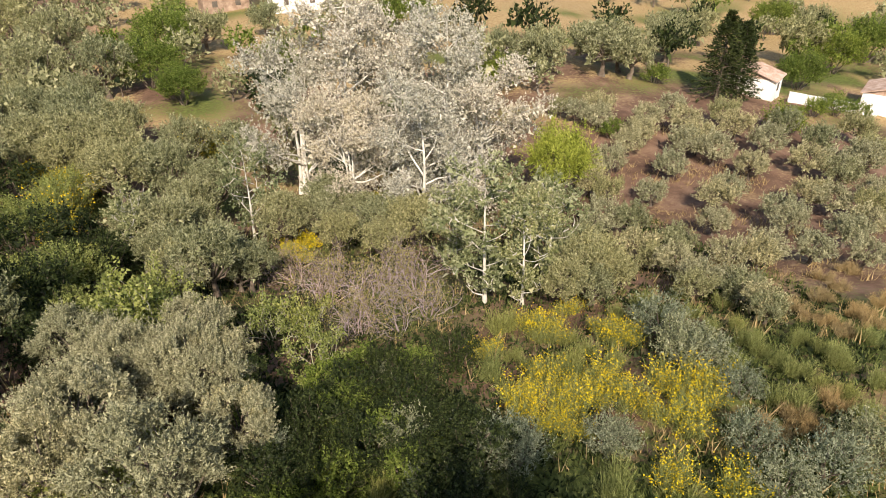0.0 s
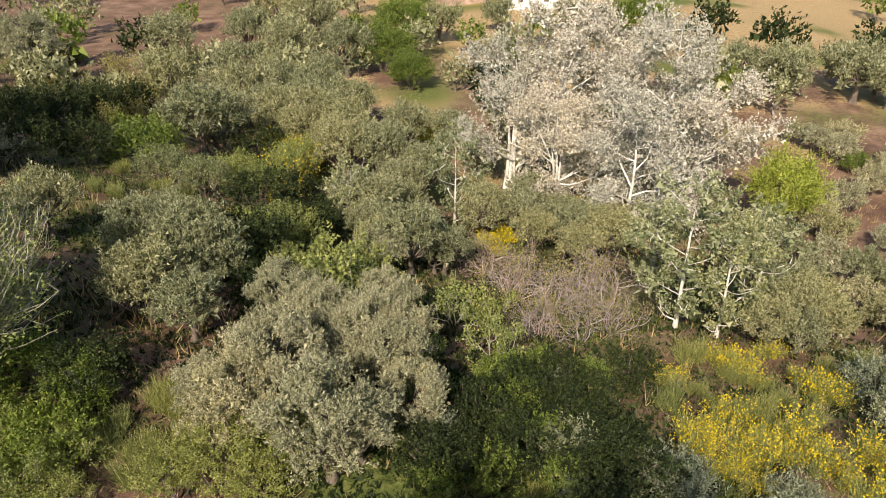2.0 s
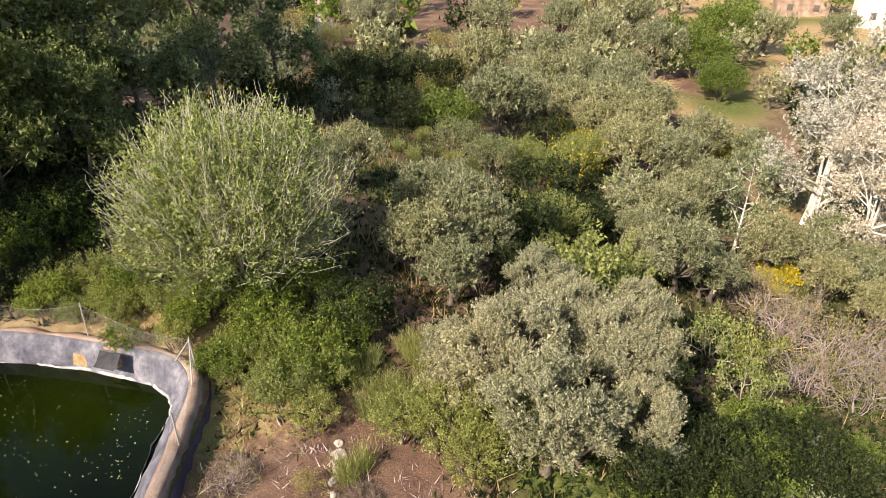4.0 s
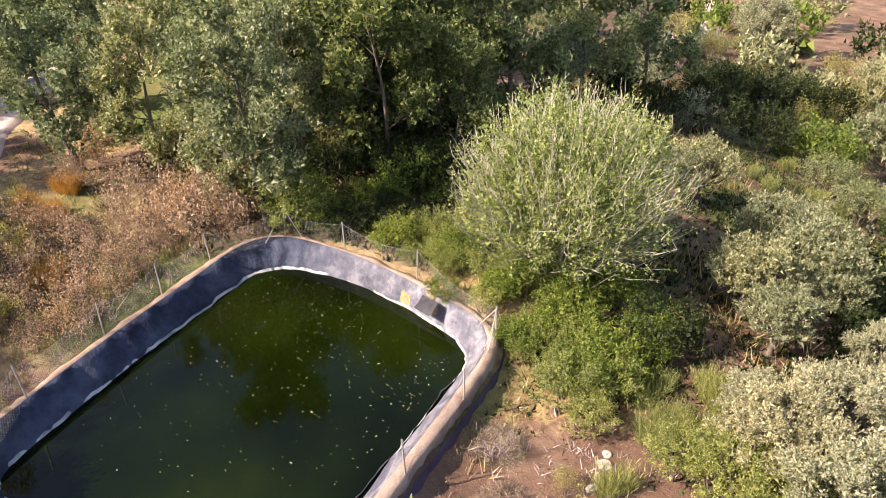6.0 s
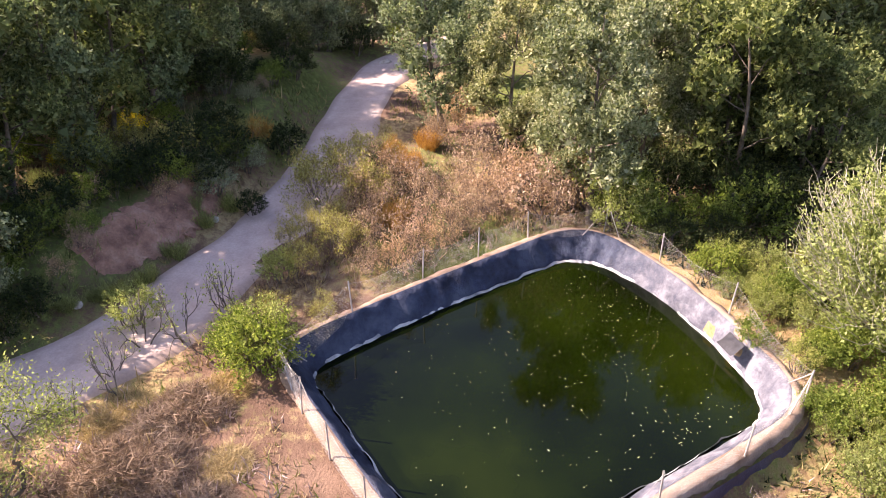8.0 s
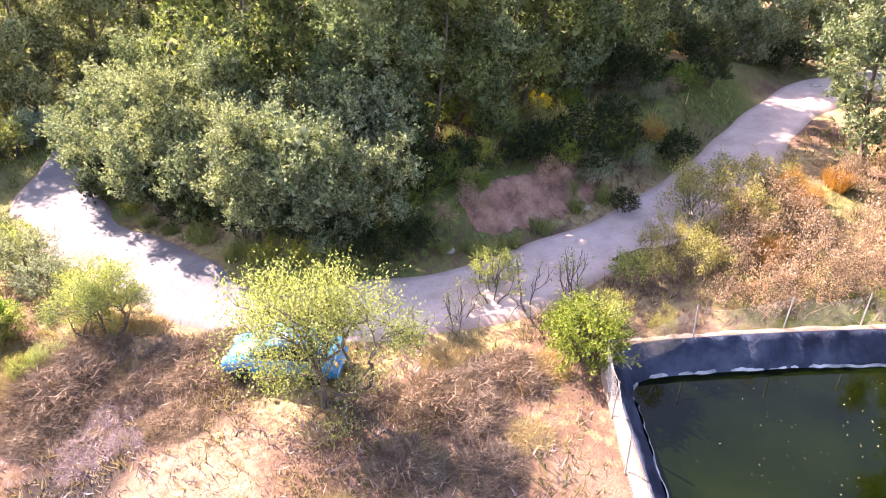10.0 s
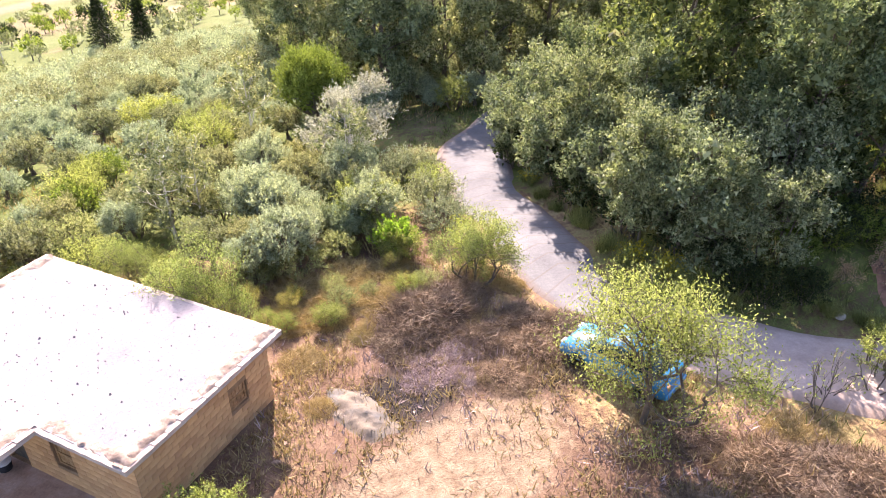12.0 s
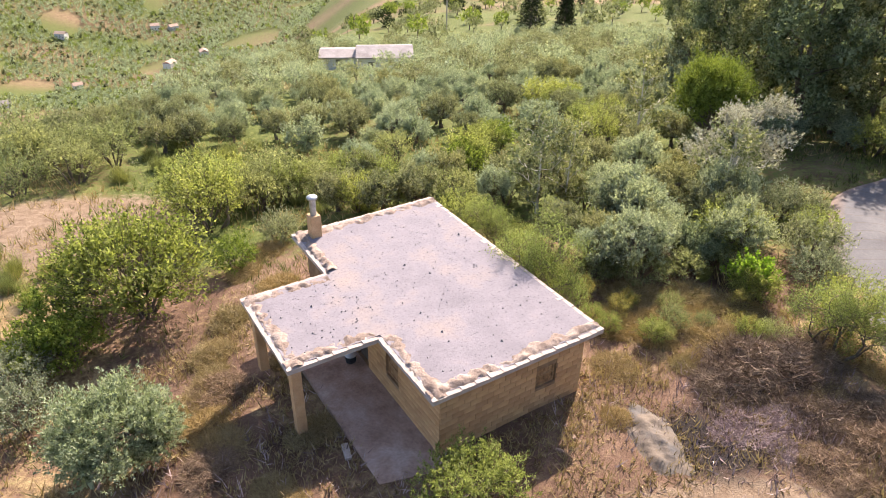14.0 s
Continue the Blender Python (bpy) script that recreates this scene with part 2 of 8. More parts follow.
def ground_material():
    """Soil, straw and green herbs, spread by the sheet's own cover layers."""
    m, nt, b = mat_nodes("hillside_ground")
    at = nt.nodes.new("ShaderNodeAttribute")
    at.attribute_name = "cover"
    sep = nt.nodes.new("ShaderNodeSeparateColor")
    nt.links.new(at.outputs["Color"], sep.inputs[0])
    n1, n2, n3 = noise_fac(nt, 0.35, 6, 0.65), noise_fac(nt, 2.6, 6, 0.7), noise_fac(nt, 16, 4, 0.7)
    soil = ramp(nt, n1, [(0.3, (0.085, 0.05, 0.036)), (0.5, (0.16, 0.098, 0.068)), (0.7, (0.26, 0.17, 0.12))])
    straw = ramp(nt, n2, [(0.3, (0.19, 0.125, 0.058)), (0.5, (0.34, 0.242, 0.12)), (0.72, (0.47, 0.365, 0.205))])
    green = ramp(nt, n2, [(0.3, (0.045, 0.06, 0.016)), (0.5, (0.10, 0.125, 0.032)), (0.72, (0.20, 0.21, 0.07))])
    bare = ramp(nt, n2, [(0.3, (0.15, 0.10, 0.066)), (0.5, (0.235, 0.168, 0.115)), (0.72, (0.31, 0.238, 0.172))])

    def blend(a, c, w):
        k = math_node(nt, "ADD", w, math_node(nt, "MULTIPLY", math_node(nt, "SUBTRACT", n2, 0.5), 1.1))
        k = ramp(nt, k, [(0.35, (0, 0, 0)), (0.65, (1, 1, 1))])
        return mix_col(nt, k, a, c)

    col = blend(blend(blend(soil, straw, sep.outputs[0]), green, sep.outputs[1]), bare, sep.outputs[2])
    sooty = math_node(nt, "ADD", math_node(nt, "SUBTRACT", 1.0, at.outputs["Alpha"]), math_node(nt, "SUBTRACT", n2, 0.5))
    col = mix_col(nt, ramp(nt, sooty, [(0.25, (0, 0, 0)), (0.95, (1, 1, 1))]), col, (0.035, 0.028, 0.026))      # an old bonfire's burnt ground
    col = mix_col(nt, 0.45, col, ramp(nt, n3, [(0.3, (0.45, 0.42, 0.4)), (0.7, (1.4, 1.4, 1.4))]), "MULTIPLY")
    nt.links.new(col, b.inputs["Base Color"])
    b.inputs["Roughness"].default_value = 0.95
    b.inputs["Specular IOR Level"].default_value = 0.15
    add_bump(nt, b, math_node(nt, "ADD", n2, math_node(nt, "MULTIPLY", n3, 0.5)), 0.8, 0.12)
    return m


M_GROUND = ground_material()


def road_material():
    """Packed pink-grey dirt with pale wheel tracks; cross ribs where it is concrete on the slope."""
    m, nt, b = mat_nodes("track_surface")
    at = nt.nodes.new("ShaderNodeAttribute")
    at.attribute_name = "cover"
    sep = nt.nodes.new("ShaderNodeSeparateColor")
    nt.links.new(at.outputs["Color"], sep.inputs[0])
    n1, n2 = noise_fac(nt, 0.5, 6, 0.65), noise_fac(nt, 9, 5, 0.7)
    dirt = ramp(nt, n1, [(0.3, (0.35, 0.265, 0.23)), (0.5, (0.45, 0.345, 0.305)), (0.7, (0.53, 0.425, 0.38))])
    conc = ramp(nt, n1, [(0.3, (0.105, 0.102, 0.11)), (0.5, (0.138, 0.135, 0.145)), (0.7, (0.175, 0.17, 0.178))])
    col = mix_col(nt, sep.outputs[0], dirt, conc)
    # thin brown lines repeat across the concrete, one for each groove
    groove = math_node(nt, "LESS_THAN", math_node(nt, "FRACT", sep.outputs[2], 0.0), 0.10)
    col = mix_col(nt, math_node(nt, "MULTIPLY", math_node(nt, "MULTIPLY", groove, sep.outputs[0]), 0.5), col, (0.12, 0.10, 0.09))
    col = mix_col(nt, math_node(nt, "MULTIPLY", sep.outputs[1], 0.75), col, (0.23, 0.15, 0.105))
    col = mix_col(nt, 0.3, col, ramp(nt, n2, [(0.3, (0.5, 0.5, 0.5)), (0.7, (1.3, 1.3, 1.3))]), "MULTIPLY")
    nt.links.new(col, b.inputs["Base Color"])
    b.inputs["Roughness"].default_value = 0.93
    add_bump(nt, b, n2, 0.5, 0.03)
    return m


M_ROAD = road_material()
# ---------------------------------------------------------------- the land
ROAD = [(-62, 3.0), (-54, -2.6), (-46, -4.6), (-36, -5.4), (-28.5, -7.1), (-23.2, -9.2), (-20.3, -10.6), (-17.9, -12.6), (-15.8, -15.2),
        (-14.5, -18.4), (-14.2, -22), (-14.5, -26), (-15.2, -30), (-17.5, -35), (-23, -39.5), (-31, -43), (-42, -46)]
POND = [((-28.6, 6.9), 3.4), ((-23.6, 11.0), 3.0), ((-16.2, 12.7), 2.6), ((-9.0, 0.5), 2.4), ((-19.3, -6.1), 2.4), ((-23.8, -0.4), 4.0)]
WATER_Z = -0.9


def smooth(v):
    v = np.clip(v, 0, 1)
    return v * v * (3 - 2 * v)


def spline(points, step=0.6):
    """A smooth line through points (Catmull-Rom), about one point each step metres."""
    p = np.array([2 * np.array(points[0]) - points[1], *points, 2 * np.array(points[-1]) - points[-2]], float)
    out = []
    for i in range(1, len(p) - 2):
        n = max(2, int(np.linalg.norm(p[i + 1] - p[i]) / step))
        for k in range(n):
            t = k / n
            out.append(0.5 * (2 * p[i] + (p[i + 1] - p[i - 1]) * t + (2 * p[i - 1] - 5 * p[i] + 4 * p[i + 1] - p[i + 2]) * t * t
                              + (3 * p[i] - p[i - 1] - 3 * p[i + 1] + p[i + 2]) * t ** 3))
    out.append(p[-2])
    return np.array(out)


def rounded(corners, n=7):
    """A closed outline whose corners are rounded by the given lengths."""
    out, c = [], [np.array(p, float) for p, _ in corners]
    for i, (p, r) in enumerate(corners):
        a, b = c[i - 1], c[(i + 1) % len(c)]
        p = c[i]
        s = p + (a - p) / np.linalg.norm(a - p) * r
        e = p + (b - p) / np.linalg.norm(b - p) * r
        for k in range(n + 1):
            t = k / n
            out.append((1 - t) ** 2 * s + 2 * t * (1 - t) * p + t * t * e)
    out = np.array(out)
    seg = np.vstack([out, out[:1]])
    d = np.concatenate([[0], np.cumsum(np.linalg.norm(np.diff(seg, axis=0), axis=1))])
    want = np.linspace(0, d[-1], 240, endpoint=False)
    return np.stack([np.interp(want, d, seg[:, 0]), np.interp(want, d, seg[:, 1])], 1)


ROAD_LINE = spline(ROAD, 0.7)
POND_LINE = rounded(POND)
# the rim stands closer to the water, and the liner steeper, along the northern side
STEEP = 0.42 + 0.36 * np.exp(-(np.hypot(POND_LINE[:, 0] + 21.5, POND_LINE[:, 1] - 10.8) / 3.6) ** 2) - 0.42 * np.exp(-(np.hypot(POND_LINE[:, 0] + 27.4, POND_LINE[:, 1] - 7.0) / 2.0) ** 2)
POND_WAY = np.roll(POND_LINE, -1, 0) - np.roll(POND_LINE, 1, 0)
POND_WAY = np.stack([-POND_WAY[:, 1], POND_WAY[:, 0]], 1) / np.linalg.norm(POND_WAY, axis=1)[:, None]
POND_TURN = 1.0 if np.sum(POND_LINE[:, 0] * np.roll(POND_LINE[:, 1], -1) - np.roll(POND_LINE[:, 0], -1) * POND_LINE[:, 1]) > 0 else -1.0
POND_LINE = POND_LINE + POND_WAY * (POND_TURN * STEEP)[:, None]


def line_distance(x, y, line, closed=False):
    """Distance to a line, signed (positive on its left), for arrays."""
    a = line if closed else line[:-1]
    b = np.roll(line, -1, 0) if closed else line[1:]
    best, sign = np.full(x.shape, 1e9), np.ones(x.shape)
    for (ax, ay), (bx, by) in zip(a, b):
        ex, ey = bx - ax, by - ay
        t = np.clip(((x - ax) * ex + (y - ay) * ey) / (ex * ex + ey * ey), 0, 1)
        dx, dy = x - ax - t * ex, y - ay - t * ey
        d = np.hypot(dx, dy)
        near = d < best
        best = np.where(near, d, best)
        sign = np.where(near, np.sign(ex * dy - ey * dx), sign)
    return best * sign


def inside(x, y, line):
    c = np.zeros(x.shape, bool)
    for (ax, ay), (bx, by) in zip(line, np.roll(line, -1, 0)):
        if ay != by:
            c ^= ((ay > y) != (by > y)) & (x < (bx - ax) * (y - ay) / (by - ay) + ax)
    return c


def bumps(x, y, size, seed):
    """Soft unevenness made of a few crossing waves, from -1 to 1."""
    rng = np.random.RandomState(seed)
    s = np.zeros(np.shape(x))
    for k in range(7):
        a, ph = rng.uniform(0, 6.28), rng.uniform(0, 6.28)
        f = 6.28 / size * rng.uniform(0.6, 1.7)
        s = s + np.sin(f * (x * math.cos(a) + y * math.sin(a)) + ph)
    return s / 4.2


SOUTH = ((0, 0), (24, 0), (50, -3.2), (80, -7.6), (112, -13.6), (180, -25.0), (300, -44.0), (520, -66.0), (900, -62.0), (3000, -20.0))


def terrain(x, y):
    """Height of the open hillside."""
    x, y = np.asarray(x, float), np.asarray(y, float)
    n = y + 0.55 * np.minimum(x, 0) + 0.25 * np.maximum(x, 0)
    z = -10.0 * smooth((n - 7) / 50.0) + 6 * smooth((n - 150) / 400.0)
    s = -y + 0.35 * x + 0.10 * np.minimum(x, 0)
    knots = np.array(SOUTH)
    zs = sum(np.interp(s + o, knots[:, 0], knots[:, 1]) for o in (-9, 0, 9)) / 3
    z = z + zs
    # a terrace dug for the farmhouse in the grove
    z = z - 0.9 * smooth(1.7 - np.hypot((x - 26) / 8.0, (y + 95) / 6.0))
    edge = 26 - 0.12 * y
    z = z - 72 * smooth((x - edge) / 150.0) * smooth((-y - 2) / 34) - 8 * smooth((x - 30) / 70.0) - 1.3 * smooth((x - 6.5) / 9.0) * smooth((-y + 6) / 14)
    far = np.hypot(x, y)
    z = z + bumps(x, y, 9, 3) * 0.16 * smooth((far - 6) / 20) + bumps(x, y, 60, 5) * 1.2 * smooth((far - 60) / 120) * smooth((400 - far) / 150) + bumps(x, y, 400, 6) * 14 * smooth((far - 320) / 500)
    return z


def height(x, y):
    """Height of the ground with the track, its cut bank and the pond worked in."""
    x, y = np.atleast_1d(np.asarray(x, float)), np.atleast_1d(np.asarray(y, float))
    z = terrain(x, y)
    near = (np.abs(x + 25) < 60) & (np.abs(y + 15) < 70)
    if near.any():
        xs, ys, zz = x[near], y[near], z[near]
        d = line_distance(xs, ys, ROAD_LINE)
        bank = 1.7 * smooth((-d - 2.1) / 2.6) * (1 + 0.14 * bumps(xs, ys, 5, 9)) + 0.045 * np.clip(-d - 4, 0, 40)
        bank *= smooth((xs + 62) / 14) * smooth((ys + 50) / 16)
        flat = smooth((3.2 - np.abs(d)) / 1.6)
        zz = zz * (1 - flat) + (terrain(xs, ys) - 0.05) * flat + bank
        pd = np.abs(line_distance(xs, ys, POND_LINE, True))
        ins = inside(xs, ys, POND_LINE)
        zz = np.where(ins, -2.6 * smooth(pd / 1.2) + np.minimum(zz, -0.15) * (1 - smooth(pd / 1.2)), zz * smooth(pd / 3.5) - 0.12 * (1 - smooth(pd / 3.5)))
        east = smooth((8.0 - np.hypot((xs + 11.5) / 1.0, (ys - 10.0) / 1.2)) / 6.0)
        zz = np.where(ins, zz, zz - 0.8 * east * smooth((pd - 0.2) / 1.0))
        z[near] = zz
    return z


def ground_z(x, y):
    return float(height([x], [y])[0])


def axis(lo, hi, fine, step):
    a = list(np.arange(fine[0], fine[1] + step, step))
    s, v = step, a[-1]
    while v < hi:
        s *= 1.045
        v += s
        a.append(v)
    s, v = step, a[0]
    while v > lo:
        s *= 1.045
        v -= s
        a.insert(0, v)
    return np.array(a)


def mesh_from(name, verts, faces, mat, smooth_shade=True):
    """A mesh from numpy arrays: faces all with the same number of corners."""
    me = bpy.data.meshes.new(name)
    verts, faces = np.asarray(verts, np.float32), np.asarray(faces, np.int32)
    n, k = faces.shape
    me.vertices.add(len(verts))
    me.vertices.foreach_set("co", verts.ravel())
    me.loops.add(n * k)
    me.loops.foreach_set("vertex_index", faces.ravel())
    me.polygons.add(n)
    me.polygons.foreach_set("loop_start", np.arange(0, n * k, k, dtype=np.int32))
    me.polygons.foreach_set("use_smooth", np.full(n, smooth_shade))
    me.update(calc_edges=True)
    me.materials.append(mat)
    return me


def sheet(name, gx, gy, z, mat):
    nx, ny = len(gx), len(gy)
    X, Y = np.meshgrid(gx, gy, indexing="ij")
    idx = np.arange(nx * ny).reshape(nx, ny)
    f = np.stack([idx[:-1, :-1], idx[1:, :-1], idx[1:, 1:], idx[:-1, 1:]], -1).reshape(-1, 4)
    return mesh_from(name, np.stack([X, Y, z], -1).reshape(-1, 3), f, mat)


def cover_layer(me, rgb, fourth=None):
    at = me.attributes.new("cover", "FLOAT_COLOR", "POINT")
    at.data.foreach_set("color", np.concatenate([rgb, (np.ones(len(rgb)) if fourth is None else fourth)[:, None]], 1).astype(np.float32).ravel())


def spot(x, y, cx, cy, rx, ry, turn=0.0):
    c, s = math.cos(radians(turn)), math.sin(radians(turn))
    u, v = (x - cx) * c + (y - cy) * s, -(x - cx) * s + (y - cy) * c
    return smooth(1.6 - np.hypot(u / rx, v / ry))


def build_ground():
    gx, gy = axis(-3200, 3200, (-34, 12), 0.5), axis(-3200, 3200, (-30, 22), 0.5)
    X, Y = np.meshgrid(gx, gy, indexing="ij")
    x, y = X.ravel(), Y.ravel()
    z = height(x, y)
    me = sheet("ground", gx, gy, z.reshape(X.shape), M_GROUND)
    dry = np.clip(0.45 + 0.5 * bumps(x, y, 11, 21), 0, 1)
    green = np.clip(0.45 + 0.4 * bumps(x, y, 17, 22), 0, 1)
    yard = spot(x, y, 1, -14, 13, 11)
    green *= 1 - 0.95 * yard
    dry = dry * (1 - 0.5 * yard) + 0.12 * yard
    south = smooth((-y - 24) / 10) * smooth((300 - np.hypot(x, y)) / 100)
    green = green * (1 - south) + (0.75 + 0.25 * bumps(x, y, 20, 25)) * south
    valley = smooth((-y - 200) / 60)
    green, dry = green * (1 - valley) + valley * (0.56 + 0.25 * bumps(x, y, 120, 26)), dry * (1 - valley) + 0.45 * valley
    north = smooth((y - 14) / 12) * smooth((60 - y) / 12)
    dry = dry * (1 - 0.6 * north * smooth((-x + 30) / 20))
    far_field = smooth((y - 92) / 14) * smooth((x + 45) / 25)
    dry, green = np.maximum(dry, far_field), green * (1 - 0.75 * far_field * smooth(0.5 + bumps(x, y, 50, 27)))
    meadow = smooth((y - 42) / 18) * smooth((-x - 18) / 16)
    dry, green = dry * (1 - 0.65 * meadow), np.maximum(green * (1 - 0.5 * meadow), 0.3 * meadow)
    grove = spot(x, y, 42, 48, 22, 24)
    green, dry = green * (1 - 0.7 * grove), dry * (1 - 0.5 * grove)
    bare = 0.95 * spot(x, y, -5.5, -12.2, 4.2, 2.0, 20) + 0.9 * spot(x, y, 24, -28, 6, 5)
    bare = np.clip(bare, 0, 1)
    hollow = spot(x, y, 0.3, 15.8, 5.0, 4.0)
    green, dry = np.maximum(green, hollow), dry * (1 - hollow)
    burnt = spot(x, y, -7.0, -16.5, 3.2, 2.6) + spot(x, y, -8.5, 8.5, 4, 5) + spot(x, y, -11.5, -7.5, 4.5, 2.8, 30)
    dry, green = dry * (1 - 0.85 * np.clip(burnt, 0, 1)), green * (1 - np.clip(burnt, 0, 1))
    char = np.clip(0.65 * spot(x, y, -7.4, -17.0, 3.2, 1.9, 30) + 0.8 * spot(x, y, -10.6, -15.2, 2.2, 1.2) + 0.5 * spot(x, y, -5.2, -15.6, 1.6, 1.2), 0, 1)
    cover_layer(me, np.stack([dry, green, bare], 1), 1 - char)
    return tagged(new("ground", me), "dry grassy hillside falling away into a valley", "ground", kind="structure")


ground = build_ground()


def build_road():
    line = ROAD_LINE
    tang = np.gradient(line, axis=0)
    tang /= np.linalg.norm(tang, axis=1)[:, None]
    side = np.stack([-tang[:, 1], tang[:, 0]], 1)
    across = np.linspace(-1, 1, 13)
    n, k = len(line), len(across)
    wob = 1 + 0.09 * bumps(line[:, 0], line[:, 1], 5, 31)
    P = line[:, None] + side[:, None] * (across[None, :, None] * (2.15 * wob)[:, None, None])
    # the track lies on its own bed, a hand above the sheet, with worn wheel lines
    base = terrain(line[:, 0], line[:, 1])
    zz = base[:, None] + 0.05 * (1 - np.abs(across) ** 6)[None] * 1.0 - 0.03 * np.exp(-((np.abs(across) - 0.45) / 0.14) ** 2)[None]
    zz = zz - 0.25 * (np.abs(across) > 0.99)[None]
    v = np.concatenate([P, zz[..., None]], -1).reshape(-1, 3)
    idx = np.arange(n * k).reshape(n, k)
    f = np.stack([idx[:-1, :-1], idx[1:, :-1], idx[1:, 1:], idx[:-1, 1:]], -1).reshape(-1, 4)
    me = mesh_from("road", v, f, M_ROAD)
    conc = smooth((-line[:, 1] - 13.8) / 2.5)[:, None] * np.ones(k)[None]
    edge = np.clip((np.abs(across) - 0.72) / 0.2, 0, 1)[None] * np.ones(n)[:, None]
    run = np.concatenate([[0], np.cumsum(np.linalg.norm(np.diff(line, axis=0), axis=1))])
    groove = run[:, None] / 0.85 + 0.9 * np.abs(across)[None]
    cover_layer(me, np.stack([conc.ravel(), edge.ravel(), groove.ravel()], 1))
    return tagged(new("road", me), "narrow dirt and concrete country track", "road", kind="structure")


road = build_road()
# ---------------------------------------------------------------- plants
def unit(v):
    return v / np.maximum(np.linalg.norm(v, axis=-1, keepdims=True), 1e-9)


def leaf_cloud(at, out, length, width, rng, spread=0.8, droop=0.0, lift=0.0, facing=None):
    """Small pointed leaves (three corners each) at the points at, growing roughly along out and turned to face the light side."""
    n = len(at)
    d = unit(out + rng.normal(0, spread, (n, 3)) + np.array([0, 0, lift - droop]))
    w = unit(np.cross(d, rng.normal(0, 1, (n, 3)) if facing is None else facing + rng.normal(0, 0.6, (n, 3))))
    up = np.cross(w, d)
    L = length * rng.uniform(0.6, 1.35, (n, 1))
    W = width * rng.uniform(0.6, 1.35, (n, 1))
    v = np.stack([at + w * W * 0.55, at + d * L, at - w * W * 0.55 + up * W * 0.15], 1).reshape(-1, 3)
    return v, np.arange(3 * n, dtype=np.int32).reshape(n, 3)


def tube(points, radii, sides=6):
    """A tapered limb along points: corners and four-cornered faces."""
    p = np.asarray(points, float)
    t = unit(np.gradient(p, axis=0))
    ref = np.array([0.31, 0.95, 0.05])
    a = unit(np.cross(t, ref))
    b = np.cross(t, a)
    ang = np.arange(sides) * 2 * np.pi / sides
    ring = np.cos(ang)[None, :, None] * a[:, None] + np.sin(ang)[None, :, None] * b[:, None]
    v = (p[:, None] + ring * np.asarray(radii, float)[:, None, None]).reshape(-1, 3)
    n = len(p)
    i = np.arange(n * sides).reshape(n, sides)
    j = np.roll(i, -1, 1)
    return v, np.stack([i[:-1], j[:-1], j[1:], i[1:]], -1).reshape(-1, 4)


def joined(pieces):
    vs, fs, o = [], [], 0
    for v, f in pieces:
        vs.append(v)
        fs.append(f + o)
        o += len(v)
    return np.concatenate(vs), np.concatenate(fs)


def limb(a, b, r0, r1, rng, bend=0.12, n=6, sides=6):
    a, b = np.asarray(a, float), np.asarray(b, float)
    t = np.linspace(0, 1, n)[:, None]
    length = np.linalg.norm(b - a)
    wob = rng.normal(0, bend * length, 3) * np.sin(np.pi * t) + rng.normal(0, 0.02 * length, (n, 3)) * np.sin(np.pi * t)
    return tube(a + (b - a) * t + wob, r0 + (r1 - r0) * t[:, 0], sides)


def part(name, data, material, parent, label=""):
    """One mesh object under a thing, from arrays (corners, faces) or a bmesh."""
    if isinstance(data, bmesh.types.BMesh):
        me = bpy.data.meshes.new(name)
        data.to_mesh(me)
        data.free()
        me.materials.append(material)
    else:
        me = mesh_from(name, data[0], data[1], material)
    ob = new(name, me)
    ob.parent = parent
    return tagged(ob, label) if label else ob


